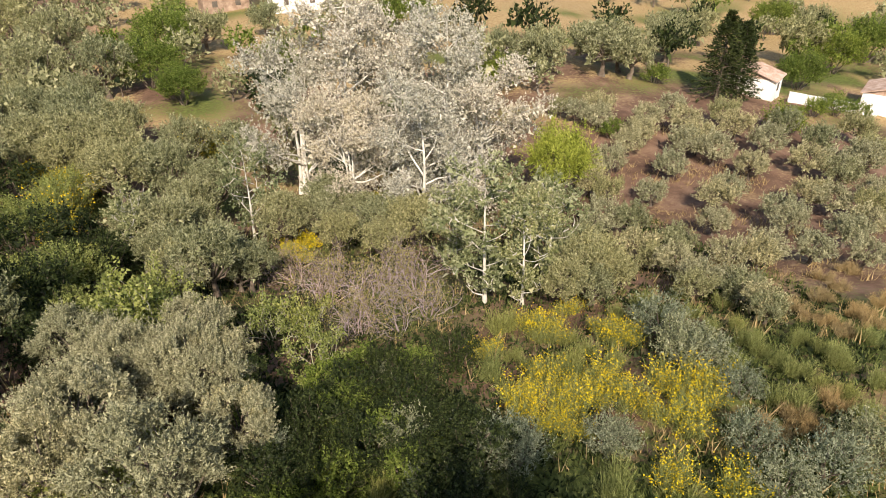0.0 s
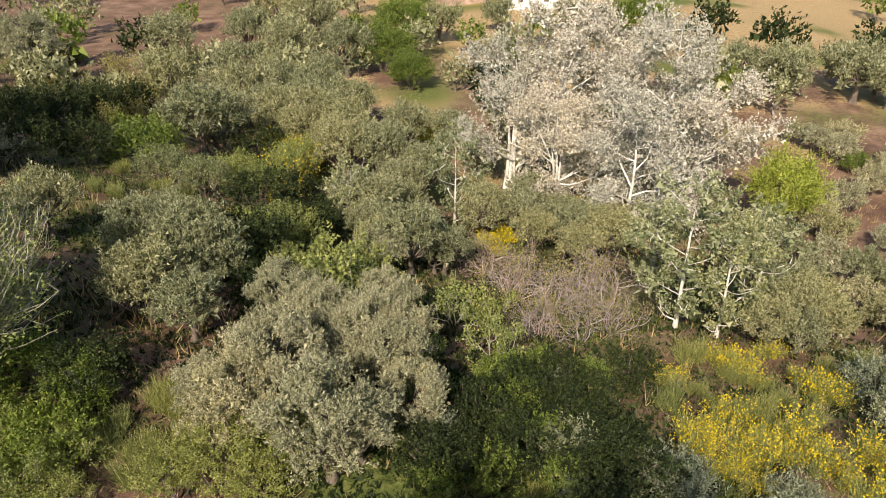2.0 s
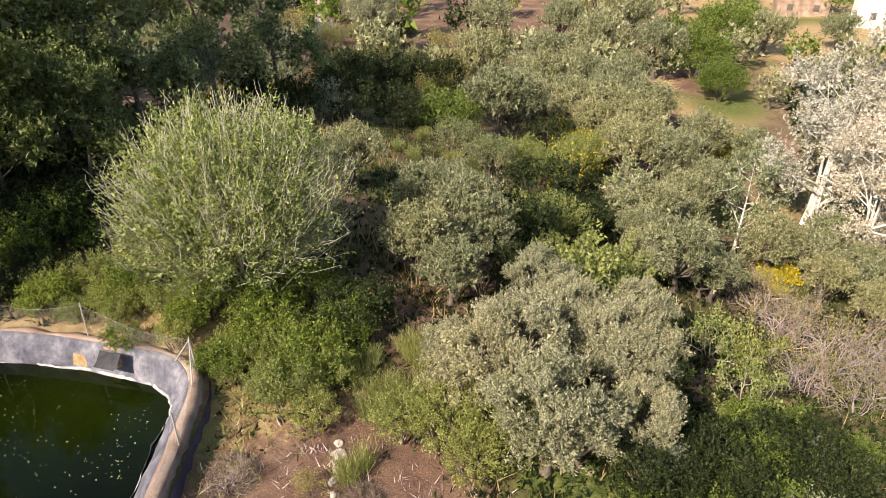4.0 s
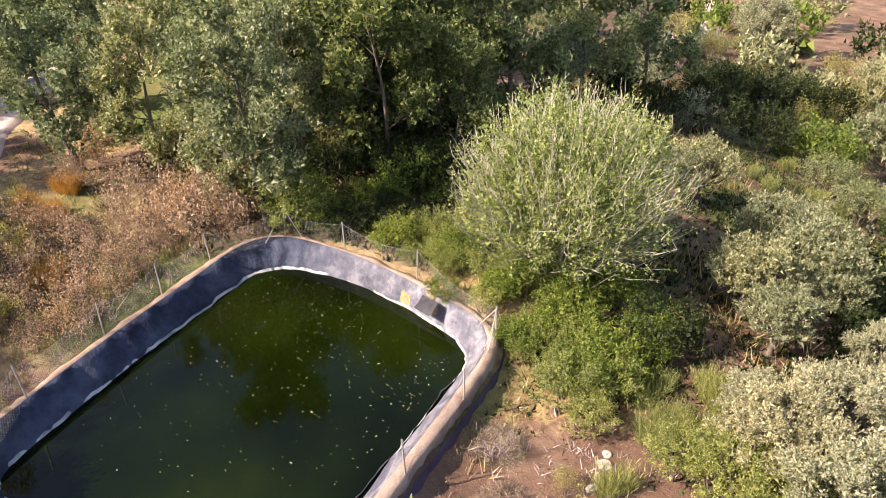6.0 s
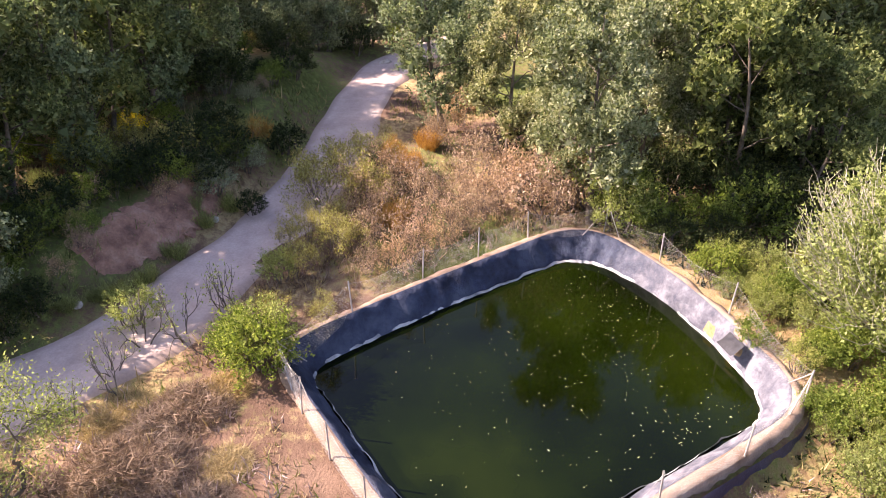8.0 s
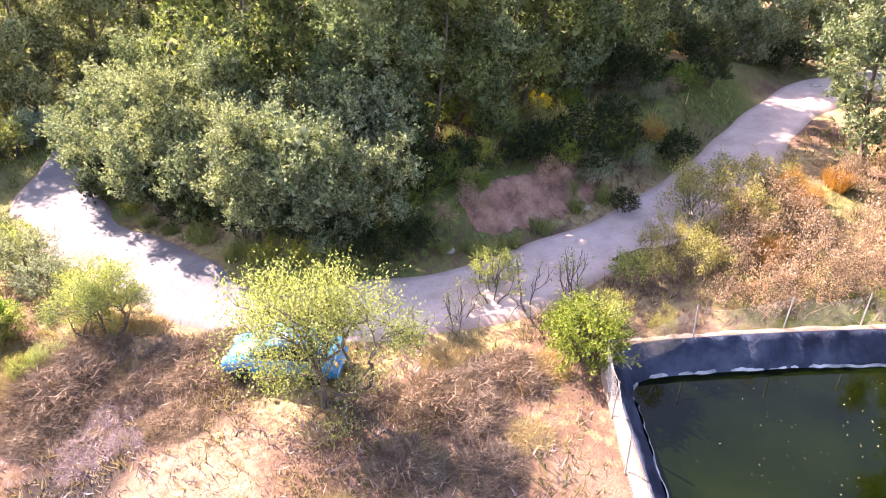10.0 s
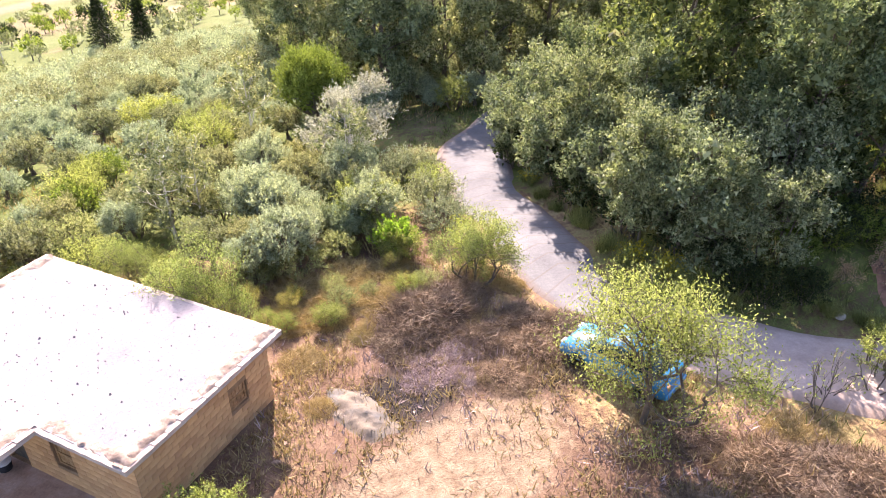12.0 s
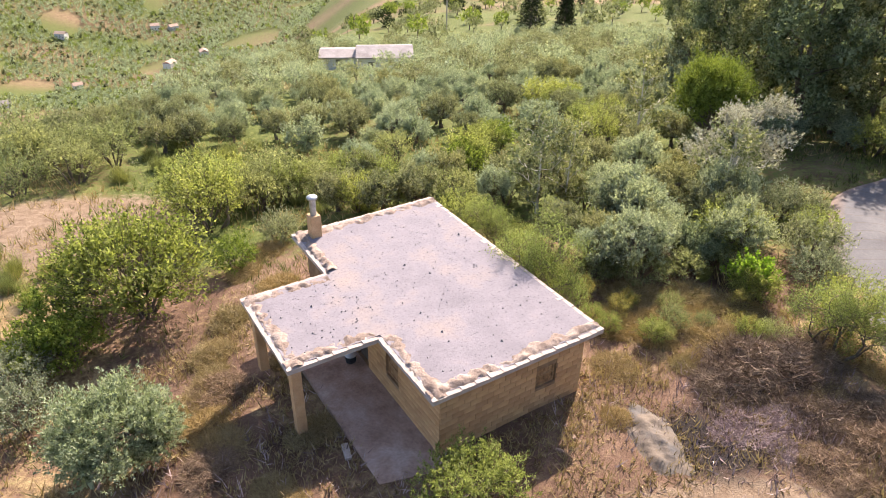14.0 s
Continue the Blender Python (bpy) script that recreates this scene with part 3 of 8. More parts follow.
def lobes_crown(rng, lobes, leaves, length, width, per=12, shell=(0.62, 1.04), spread=0.8, lift=0.0, jag=0.18, tuft=3.4, inner=0.06):
    """Feathery sprays of leaves that stand out from the skins of several lobes (centre, half sizes), with dark gaps between them."""
    area = np.array([(s[0] * s[1] + s[0] * s[2] + s[1] * s[2]) for _, s in lobes])
    n = max(int(leaves / per), 1)
    pick = rng.choice(len(lobes), n, p=area / area.sum())
    c = np.array([l[0] for l in lobes], float)[pick]
    s = np.array([l[1] for l in lobes], float)[pick]
    d = unit(rng.normal(0, 1, (n, 3)) + (0, 0, 0.25))
    d[:, 2] = np.where(d[:, 2] < -0.45, -d[:, 2], d[:, 2])
    r = rng.uniform(*shell, (n, 1)) * 0.92 + rng.normal(0, jag * 0.6, (n, 1)) * (rng.rand(n, 1) < 0.4)
    foot = c + d * s * r
    out = unit(d / s)
    way = unit(0.8 * out + rng.normal(0, 0.32, out.shape) + np.array([0, 0, 0.5 + lift]))
    run = rng.uniform(0.55, 1.5, (n, 1)) * tuft * length
    t = rng.uniform(-0.15, 1.0, (n * per, 1))
    side = rng.normal(0, 1, (n * per, 3))
    way, run = np.repeat(way, per, 0), np.repeat(run, per, 0)
    side = unit(side - way * np.sum(side * way, 1, keepdims=True))
    at = np.repeat(foot, per, 0) + way * run * t + side * run * (0.30 * (1.05 - t) * np.sqrt(rng.rand(n * per, 1)))
    outer = leaf_cloud(at, unit(way * 0.9 + side * 0.8), length, width, rng, spread * 0.5, lift=lift, facing=unit(np.repeat(out, per, 0) + 0.8 * side + rng.normal(0, 0.35, side.shape)))
    # coarser leafage deep inside each lobe closes the crown
    n = int(leaves * inner)
    pick = rng.choice(len(lobes), n, p=area / area.sum())
    c, s = np.array([l[0] for l in lobes], float)[pick], np.array([l[1] for l in lobes], float)[pick]
    d = unit(rng.normal(0, 1, (n, 3)))
    deep = leaf_cloud(c + d * s * rng.uniform(0.1, 0.6, (n, 1)), d, length * 2.0, width * 2.8, rng, 1.0)
    return joined([outer, deep])


def random_lobes(rng, n, half, size, z0, top=1.0):
    """Lobes that fill an egg of the given half sizes standing on z0."""
    out = []
    for k in range(n):
        a = 2.4 * k + rng.uniform(-0.5, 0.5)
        u = (k + 0.5) / n
        el = math.asin(np.clip(-0.55 + 1.5 * u, -1, 0.98))
        rr = 0.62 * rng.uniform(0.8, 1.22)
        c = (half[0] * rr * math.cos(a) * math.cos(el), half[1] * rr * math.sin(a) * math.cos(el), z0 + half[2] * (1 + rr * math.sin(el)))
        q = size * rng.uniform(0.62, 1.22)
        out.append((c, (q * half[0], q * half[1], q * half[2] * rng.uniform(0.8, 1.15))))
    return out


def crown_limbs(rng, lobes, base, fork, r, sides=6, twigs=1):
    pieces = [limb(base, fork, r, r * 0.75, rng, 0.05, 6, 8)]
    flare = np.asarray(base, float)
    pieces.append(tube([flare + (0, 0, -0.3), flare + (0, 0, 0.05), flare + (0, 0, 0.35)], [r * 1.7, r * 1.35, r], 8))
    for c, s in lobes:
        e = np.array(c) + rng.normal(0, 0.1, 3) * s
        pieces.append(limb(fork, e, r * 0.42, r * 0.12, rng, 0.10, 5, 5))
        for _ in range(twigs):
            d = unit(rng.normal(0, 1, 3) + (0, 0, 0.4))
            pieces.append(limb(e, e + d * np.array(s) * 0.95, r * 0.13, r * 0.03, rng, 0.08, 3, 3))
    return joined(pieces)


def tree_thing(name, wood, crowns, bark):
    root = new(name)
    part("trunk", wood, bark, root)
    for pname, data, mat, label in crowns:
        part(pname, data, mat, root, label)
    return root


def olive(seed, leaves, mat, half=(2.2, 2.1, 1.55), foot=0.75, length=0.15, width=0.045, trunk=0.17, lobes=24, name="olive_tree", lobe=0.30):
    rng = np.random.RandomState(seed)
    lb = random_lobes(rng, lobes, half, lobe, foot)
    wood = crown_limbs(rng, lb, (0, 0, 0), (0.1, 0.05, 1.0), trunk)
    return tree_thing(name, wood, [("crown", lobes_crown(rng, lb, leaves, length, width, 24, (0.5, 1.1), 0.8, 0.2, 0.4), mat, "")], bark=M_BARK)


def poplar(seed, leaves, mat, tall=12.0, spread=3.2, bark=None, length=0.26, width=0.20, stems=1, name="poplar_tree", low=0.22, boughs=1.0):
    """An upright tree with a pale stem and rising branches whose sprays of leaves leave gaps."""
    rng = np.random.RandomState(seed)
    pieces, lb = [], []
    for s in range(stems):
        a0 = rng.uniform(0, 6.28)
        foot = np.array([math.cos(a0), math.sin(a0), 0]) * (0.5 if stems > 1 else 0)
        top = foot * 3.0 + (rng.normal(0, 0.04 * tall), rng.normal(0, 0.04 * tall), tall * rng.uniform(0.88, 1.0))
        t = np.linspace(0, 1, 9)[:, None]
        stem = foot + (top - foot) * t + np.sin(np.pi * t) * rng.normal(0, 0.03 * tall, 3) * (1, 1, 0)
        stem[0, 2] = -0.3
        r0 = 0.0155 * tall
        pieces.append(tube(stem, r0 * (1 - 0.9 * t[:, 0]) * np.where(t[:, 0] < 0.01, 1.5, 1), 8))
        n = int(15 / stems ** 0.6)
        for k in range(n):
            u = low + (0.97 - low) * (k + rng.rand() * 0.6) / n
            p = stem[0] + (stem[-1] - stem[0]) * u
            i = min(int(u * 8), 7)
            p = stem[i] + (stem[i + 1] - stem[i]) * (u * 8 - i)
            a = 2.4 * k + rng.uniform(-0.5, 0.5)
            reach = spread * (1.05 - 0.75 * abs(u - 0.42) ** 1.2 * 1.5) * rng.uniform(0.65, 1.1)
            e = p + (math.cos(a) * reach, math.sin(a) * reach, reach * rng.uniform(0.35, 0.95))
            pieces.append(limb(p, e, r0 * 0.42 * boughs * (1.1 - u), 0.012 * boughs, rng, 0.07, 5, 5))
            for q in (0.55, 0.8, 1.0):
                c = p + (e - p) * q + rng.normal(0, 0.14, 3) * reach
                sz = spread * rng.uniform(0.19, 0.33)
                lb.append((c, (sz, sz, sz * 1.15)))
                pieces.append(limb(p + (e - p) * q * 0.8, c + unit(rng.normal(0, 1, 3) + (0, 0, 0.6)) * sz, 0.03 * boughs, 0.008 * boughs, rng, 0.08, 3, 3))
    crown = lobes_crown(rng, lb, leaves, length, width, 15, (0.3, 1.1), 1.0, 0.15, 0.4)
    return tree_thing(name, joined(pieces), [("crown", crown, mat, "")], bark or M_BARK)


def twiggy(seed, leaves, mat, half=(3.2, 3.2, 2.4), length=0.2, width=0.15, twigs=420, bark=None, name="fig_tree", low=0.2, twig_mat=None, shoots=0):
    """A round many-stemmed tree or bush: a dense head of thin upright shoots with leaves along them."""
    rng = np.random.RandomState(seed)
    pieces, lb = [], random_lobes(rng, 14, half, 0.40, low)
    hub = np.array([0, 0, 0.25 * half[2]])
    for k in range(7):
        a = 0.9 * k + rng.uniform(-0.2, 0.2)
        e = np.array([math.cos(a) * half[0] * 0.5, math.sin(a) * half[1] * 0.5, half[2] * 1.1])
        pieces.append(limb((0.12 * math.cos(a), 0.12 * math.sin(a), -0.3), e, 0.022 * half[0] + 0.02, 0.025, rng, 0.1, 6, 6))
    d = unit(rng.normal(0, 1, (twigs, 3)))
    d[:, 2] = np.abs(d[:, 2]) * 1.0 - 0.25
    d = unit(d)
    tips = np.array([0, 0, low + half[2]]) + d * np.array(half) * rng.uniform(0.8, 1.16, (twigs, 1))
    tips[:, 2] = np.maximum(tips[:, 2], 0.15)
    tips += rng.normal(0, 0.05 + 0.06 * half[0], tips.shape)
    for tip, way in zip(tips, d):
        a = hub + (tip - hub) * rng.uniform(0.45, 0.7)
        a[2] -= 0.25 * half[2] * rng.rand()
        a[2] = max(a[2], 0.05)
        pieces.append(limb(a, tip, 0.009 + 0.0022 * half[0], 0.004 + 0.0006 * half[0], rng, 0.11, 4, 3))
    for k in range(shoots):
        a = tips[rng.randint(twigs)] * (0.92, 0.92, 0.94)
        if a[2] > low + half[2] * 0.9:
            pieces.append(limb(a, a + unit(np.array([0.35 * a[0] / half[0], 0.35 * a[1] / half[1], 1.0]) + rng.normal(0, 0.18, 3)) * rng.uniform(0.35, 0.95), 0.014, 0.006, rng, 0.08, 4, 3))
    wood = joined(pieces)
    n1 = leaves // 2
    pick = rng.randint(0, twigs, n1)
    back = rng.uniform(0.0, 0.4, (n1, 1)) ** 1.2
    at = tips[pick] + (hub - tips[pick]) * back + rng.normal(0, 0.09, (n1, 3))
    v1 = leaf_cloud(at, d[pick], length, width, rng, 0.9, lift=0.3)
    v2 = lobes_crown(rng, lb, leaves - n1, length, width, 13, (0.5, 1.1), 0.9, 0.1, 0.35)
    root = new(name)
    part("branchwork", wood, twig_mat or bark or M_BARK, root)
    if leaves:
        part("crown", joined([v1, v2]), mat, root)
    return root


def crooked(seed, leaves, mat, half=1.1, tall=2.2, stems=4, depth=3, length=0.1, width=0.06, bark=None, name="bare_sapling", thick=0.03, puff=0.12):
    """Crooked forking branches from one foot, with leaves only round the branch ends."""
    rng = np.random.RandomState(seed)
    runs, tips = [], []

    def grow(p, d, L, r, level):
        pts = [p]
        for _ in range(4):
            d = unit(d + rng.normal(0, 0.27, 3) + np.array([0, 0, 0.06]))
            pts.append(pts[-1] + d * L / 4)
        runs.append((np.array(pts), np.linspace(r, r * 0.6, 5), 6 if level == 0 else 4 if level == 1 else 3))
        if level < depth:
            for k in range(3):
                grow(pts[rng.randint(2, 5)] if k else pts[4], unit(d + rng.normal(0, 0.62, 3) + np.array([0, 0, 0.1])), L * rng.uniform(0.55, 0.85), r * 0.58, level + 1)
        else:
            tips.append(pts[2])
            tips.append(pts[4])

    for k in range(stems):
        a = 6.28 * k / stems + rng.uniform(-0.4, 0.4)
        grow(np.array([0.06 * math.cos(a), 0.06 * math.sin(a), -0.15]), unit(np.array([math.cos(a) * 0.8, math.sin(a) * 0.8, 1.0])), 1.0, thick, 0)
    tips = np.array(tips)
    flat = half / np.percentile(np.hypot(tips[:, 0], tips[:, 1]), 93)
    rise = tall / np.percentile(tips[:, 2], 97)
    k = np.array([flat, flat, rise])
    root = new(name)
    part("branchwork", joined([tube(p * k, r, n) for p, r, n in runs]), bark or M_BARK, root)
    if leaves:
        at = np.repeat(tips * k, leaves // len(tips) + 1, 0)
        at = at + rng.normal(0, puff, at.shape)
        part("crown", leaf_cloud(at, np.tile([0, 0, 1.0], (len(at), 1)), length, width, rng, 1.0), mat, root)
    return root


def broom(seed, blades, mat, radius=1.0, tall=1.3, flowers=0, name="broom_bush", flower_mat=None, width=0.02, petal=0.05):
    """A bush of fine rising stems, with or without yellow flowers at the tips."""
    rng = np.random.RandomState(seed)
    clumps = rng.normal(0, 0.42 * radius, (9, 2))
    pick = rng.randint(0, 9, blades)
    foot = np.concatenate([clumps[pick] * 0.7 + rng.normal(0, 0.1 * radius, (blades, 2)), np.full((blades, 1), -0.05)], 1)
    a = rng.uniform(0, 6.28, blades)
    q = np.sqrt(rng.rand(blades))
    crest = tall * rng.uniform(0.65, 1.1, 9)[pick]
    tip = np.stack([clumps[pick][:, 0] + np.cos(a) * q * radius * 0.5, clumps[pick][:, 1] + np.sin(a) * q * radius * 0.5,
                    crest * (1.05 - 0.45 * q ** 2) * rng.uniform(0.5, 1.08, blades)], 1)
    w = unit(np.stack([-np.sin(a), np.cos(a), rng.normal(0, 0.4, blades)], 1) + rng.normal(0, 0.5, (blades, 3))) * width * 0.5
    v = np.stack([foot - w, foot + w, tip], 1).reshape(-1, 3)
    b0 = foot + (tip - foot) * rng.uniform(0.35, 1.0, (blades, 1))
    v2, f2 = leaf_cloud(b0, unit(tip - foot), 0.2 * tall, width * 0.9, rng, 0.5, lift=0.3)
    root = new(name)
    part("foliage", joined([(v, np.arange(3 * blades).reshape(-1, 3)), (v2, f2)]), mat, root)
    if flowers:
        head = rng.choice(blades, flowers // 4)
        pick = head[rng.randint(0, len(head), flowers)]
        at = tip[pick] + (foot[pick] - tip[pick]) * rng.uniform(-0.05, 0.22, (flowers, 1)) + rng.normal(0, 0.06, (flowers, 3))
        part("blossom", leaf_cloud(at, unit(at - np.array([0, 0, tall * 0.3])), petal, petal, rng, 0.7), flower_mat or M_YELLOW, root, "small yellow flowers")
    return root


def brush_heap(seed, n, mat, radius=1.5, tall=0.55, name="dead_brush_heap"):
    """A low tangle of thin dead stalks."""
    rng = np.random.RandomState(seed)
    a, q = rng.uniform(0, 6.28, n), np.sqrt(rng.rand(n))
    lump = 0.65 + 0.35 * np.sin(3 * a + 1.0) * np.cos(5 * q)
    at = np.stack([np.cos(a) * q * radius, np.sin(a) * q * radius, tall * lump * (1 - q ** 2) * rng.uniform(0.2, 1.0, n)], 1)
    # most stalks lie criss-cross, some stand out of the tangle
    out = unit(rng.normal(0, 1, (n, 3)) * (1, 1, 0.3) + 0.5 * np.stack([np.cos(a), np.sin(a), np.full(n, 0.5)], 1))
    v, f = leaf_cloud(at, out, 0.42, 0.022, rng, 0.3)
    v[:, 2] = np.maximum(v[:, 2], -0.05)
    root = new(name)
    part("stalk_tangle", (v, f), mat, root)
    return root


GARDEN = {}          # first of each kind, later copied
USED = set()


def plant(kind, x, y, size=1.0, turn=None, label="", category="", group="", sink=0.0, stretch=1.0):
    """Stands a plant of that kind at x, y on the ground."""
    if math.hypot(x - 25.5, y + 29.5) < 5.0:          # a bare clearing on the slope
        return None
    src = GARDEN[kind]
    turn = (x * 37.7 + y * 61.3) % 360 if turn is None else turn
    m = Matrix.LocRotScale((x, y, ground_z(x, y) - sink), Euler((0, 0, radians(turn))), [a / b for a, b in zip((size, size, size * stretch), src.scale)])
    if kind in USED:
        ob = copy_thing(src, m)
    else:
        USED.add(kind)
        ob = src
        ob.matrix_basis = m
    return tagged(ob, label or src.get("label", ""), category or src.get("category", ""), group or src.get("group", ""))


def kind(key, ob, label, category, group=""):
    GARDEN[key] = tagged(ob, label, category, group)


kind("olive_a", olive(1, 8500, M_OLIVE, length=0.13, width=0.056, lobes=21, lobe=0.26), "grey-green olive tree with a rounded lumpy crown", "olive tree", "olive trees on the slope")
kind("olive_b", olive(2, 8500, M_OLIVE, half=(2.4, 1.9, 1.7), lobes=20, lobe=0.26, length=0.13, width=0.056), "grey-green olive tree with a loose crown", "olive tree", "olive trees on the slope")
kind("olive_pale", olive(3, 21000, M_OLIVE_DRY, half=(2.3, 2.2, 1.7), lobes=24, length=0.09, width=0.037, lobe=0.22), "pale dusty olive tree with dense small leaves", "olive tree", "olive trees on the slope")
kind("olive_blue", olive(4, 10500, M_OLIVE_BLUE, half=(2.2, 2.2, 1.7), lobes=22, lobe=0.26, length=0.12, width=0.05), "blue-grey olive tree with a full rounded crown", "olive tree", "olive trees on the slope")
kind("olive_bush", olive(7, 30000, M_BUSH, half=(1.9, 1.9, 1.55), foot=-0.35, lobes=34, length=0.09, width=0.04, trunk=0.1, name="olive_bush"), "round silvery olive bush leafy to the ground", "olive bush")
kind("olive_mid", olive(5, 5200, M_OLIVE, length=0.155, width=0.076, lobes=15, lobe=0.27, foot=0.2), "grey-green olive tree in a planted row", "olive tree", "olive grove rows")
kind("olive_mid_pale", olive(6, 5200, M_OLIVE_DRY, length=0.155, width=0.076, lobes=15, lobe=0.27, foot=0.2), "dusty grey olive tree in a planted row", "olive tree", "olive grove rows")
kind("olive_far_blue", olive(8, 5200, M_OLIVE_BLUE, length=0.155, width=0.076, lobes=15, lobe=0.27, foot=-0.25), "blue-grey olive tree of a dense grove", "olive tree", "southern olive grove")
kind("silver_a", poplar(11, 26000, M_SILVER, 12.6, 4.2, M_WHITEBARK, 0.13, 0.095, low=0.1, boughs=1.7), "tall white poplar with silvery leaves and white bark", "poplar tree", "silver poplar grove")
kind("silver_b", poplar(12, 26000, M_SILVER, 11.2, 4.4, M_WHITEBARK, 0.13, 0.095, stems=3, low=0.1, boughs=1.7), "white poplar with twin white stems and silvery leaves", "poplar tree", "silver poplar grove")
kind("silver_young", poplar(13, 4500, M_SILVERGREEN, 6.5, 1.7, M_WHITEBARK, 0.13, 0.09, low=0.06), "young white poplar with a thin white stem", "poplar tree")
kind("poplar_a", poplar(14, 14000, M_POPLAR, 12.0, 3.1, M_BARK, 0.19, 0.135, low=0.1), "tall grey-green poplar with upright leafy branches", "poplar tree", "poplar wood beside the track")
kind("poplar_pale", poplar(19, 21000, M_SILVERGREEN, 12.0, 3.1, M_BARK, 0.17, 0.115, low=0.1), "tall pale silvery-green poplar with upright leafy branches", "poplar tree", "poplars by the pond")
kind("poplar_b", poplar(15, 14000, M_POPLAR, 13.0, 3.6, M_BARK, 0.20, 0.145, stems=2, low=0.15), "tall grey-green poplar with two stems", "poplar tree", "poplar wood beside the track")
kind("wood_a", poplar(16, 13500, M_WOODLEAF, 12.5, 3.8, M_BARK, 0.21, 0.155, low=0.06), "tall dark green broadleaf tree of a dense wood", "tree", "trees of the dark wood")
kind("wood_b", poplar(17, 13500, M_DEEP, 11.0, 3.8, M_BARK, 0.21, 0.155, stems=2, low=0.06), "tall green broadleaf tree of a dense wood", "tree", "trees of the dark wood")
kind("bank_bush", poplar(18, 10500, M_POPLAR, 4.6, 1.9, M_BARK, 0.135, 0.08, stems=3, low=0.05, name="poplar_bush"), "bushy grey-green poplar regrowth on the bank", "poplar bush", "poplar bushes on the bank")
kind("fig", twiggy(21, 50000, M_FIG, (3.7, 3.7, 3.2), 0.10, 0.07, 1100, M_PALEBARK, shoots=700), "broad round tree with pale shoots and fresh green leaves", "fig tree")
kind("walnut", twiggy(22, 11000, M_WALNUT, (3.2, 3.0, 2.3), 0.15, 0.11, 420, M_BARK, name="walnut_tree"), "broad tree with large yellow-green leaves and bare branches", "walnut tree")
kind("shrub_green", twiggy(23, 4200, M_GREEN, (1.3, 1.3, 0.9), 0.085, 0.062, 34, name="green_shrub", low=0.0), "dense green leafy shrub", "shrub", "undergrowth shrubs")
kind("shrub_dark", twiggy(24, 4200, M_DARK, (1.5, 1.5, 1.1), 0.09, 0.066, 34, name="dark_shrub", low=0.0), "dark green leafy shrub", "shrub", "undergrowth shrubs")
kind("shrub_lime", twiggy(25, 4600, M_LIME, (1.5, 1.5, 1.2), 0.085, 0.052, 55, name="lime_shrub", low=0.1), "bright yellow-green leafy shrub", "shrub", "undergrowth shrubs")
kind("shrub_sage", twiggy(37, 3600, M_SAGE, (1.5, 1.5, 1.1), 0.11, 0.045, 40, name="sage_shrub", low=0.0), "yellowish grey-green scrub bush on the slope", "shrub", "scrub on the southern slope")
kind("shrub_grey", twiggy(26, 4200, M_SCRUB, (1.2, 1.2, 0.85), 0.09, 0.040, 34, name="grey_shrub", low=0.0), "low grey-green scrub bush", "shrub", "undergrowth shrubs")
kind("shrub_brown", crooked(27, 1500, M_DRYLEAF, 1.35, 2.0, 5, 3, 0.10, 0.05, M_DEADWOOD, "dry_shrub", 0.026, 0.15), "dry brown shrub with dead leaves", "shrub", "dry shrubs by the pond")
kind("shrub_half_dry", crooked(32, 2100, M_HALFDRY, 1.4, 2.2, 5, 3, 0.10, 0.05, M_DEADWOOD, "half_dry_shrub", 0.026, 0.15), "thin half-dry shrub with yellowish leaves", "shrub", "dry shrubs by the pond")
kind("bush_tree", twiggy(33, 16000, M_GREEN, (3.4, 3.4, 2.6), 0.15, 0.11, 100, name="broadleaf_tree", low=0.1), "round green broadleaf tree leafy to the ground", "tree")
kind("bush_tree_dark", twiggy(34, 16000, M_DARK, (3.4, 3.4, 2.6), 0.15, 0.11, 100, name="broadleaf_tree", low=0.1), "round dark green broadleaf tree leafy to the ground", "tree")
kind("bare_purple", crooked(28, 700, M_HALFDRY, 2.2, 2.9, 10, 3, 0.09, 0.05, M_TWIG, "bare_shrub", 0.025), "leafless shrub of dense purplish grey twigs", "shrub")
kind("bare_small", crooked(29, 90, M_LIME, 1.1, 2.1, 3, 2, 0.09, 0.06, M_BARK, thick=0.035), "bare crooked sapling with few leaves", "shrub", "bare saplings by the track")
kind("almond", crooked(30, 17000, M_ALMOND, 2.4, 4.2, 3, 4, 0.085, 0.042, M_BARK, "almond_tree", 0.10, 0.25), "almond tree with airy yellow-green crown and dark branches", "almond tree")
kind("dead_mound", brush_heap(31, 5200, M_DRYTWIG, 1.5, 0.95), "low heap of dead thin brushwood", "brush heap", "dry brush in the yard")
kind("ash_brush", brush_heap(46, 1500, M_TWIG, 1.2, 0.35, "charred_brush_heap"), "small heap of ash-grey burnt twigs", "brush heap", "dry brush in the yard")
kind("straw_mound", brush_heap(36, 3200, M_STRAW, 1.2, 0.5, "straw_heap"), "low mound of flattened dry grass", "grass mound", "dry grass mounds")
kind("broom_green", broom(41, 750, M_BROOM, 1.0, 1.3), "green broom bush of fine upright stems", "broom bush", "broom bushes")
kind("broom_yellow", broom(42, 900, M_BROOM, 1.0, 1.15, 620, petal=0.055), "broom bush covered in yellow flowers", "broom bush", "flowering broom bushes")
kind("broom_gold", broom(45, 900, M_BROOM, 1.0, 1.2, 1500, petal=0.085), "broom bush thick with golden yellow flowers", "broom bush", "flowering broom bushes")
kind("broom_orange", broom(43, 2400, M_ORANGE, 1.0, 1.6, name="dry_broom"), "dried orange-brown broom bush", "broom bush")
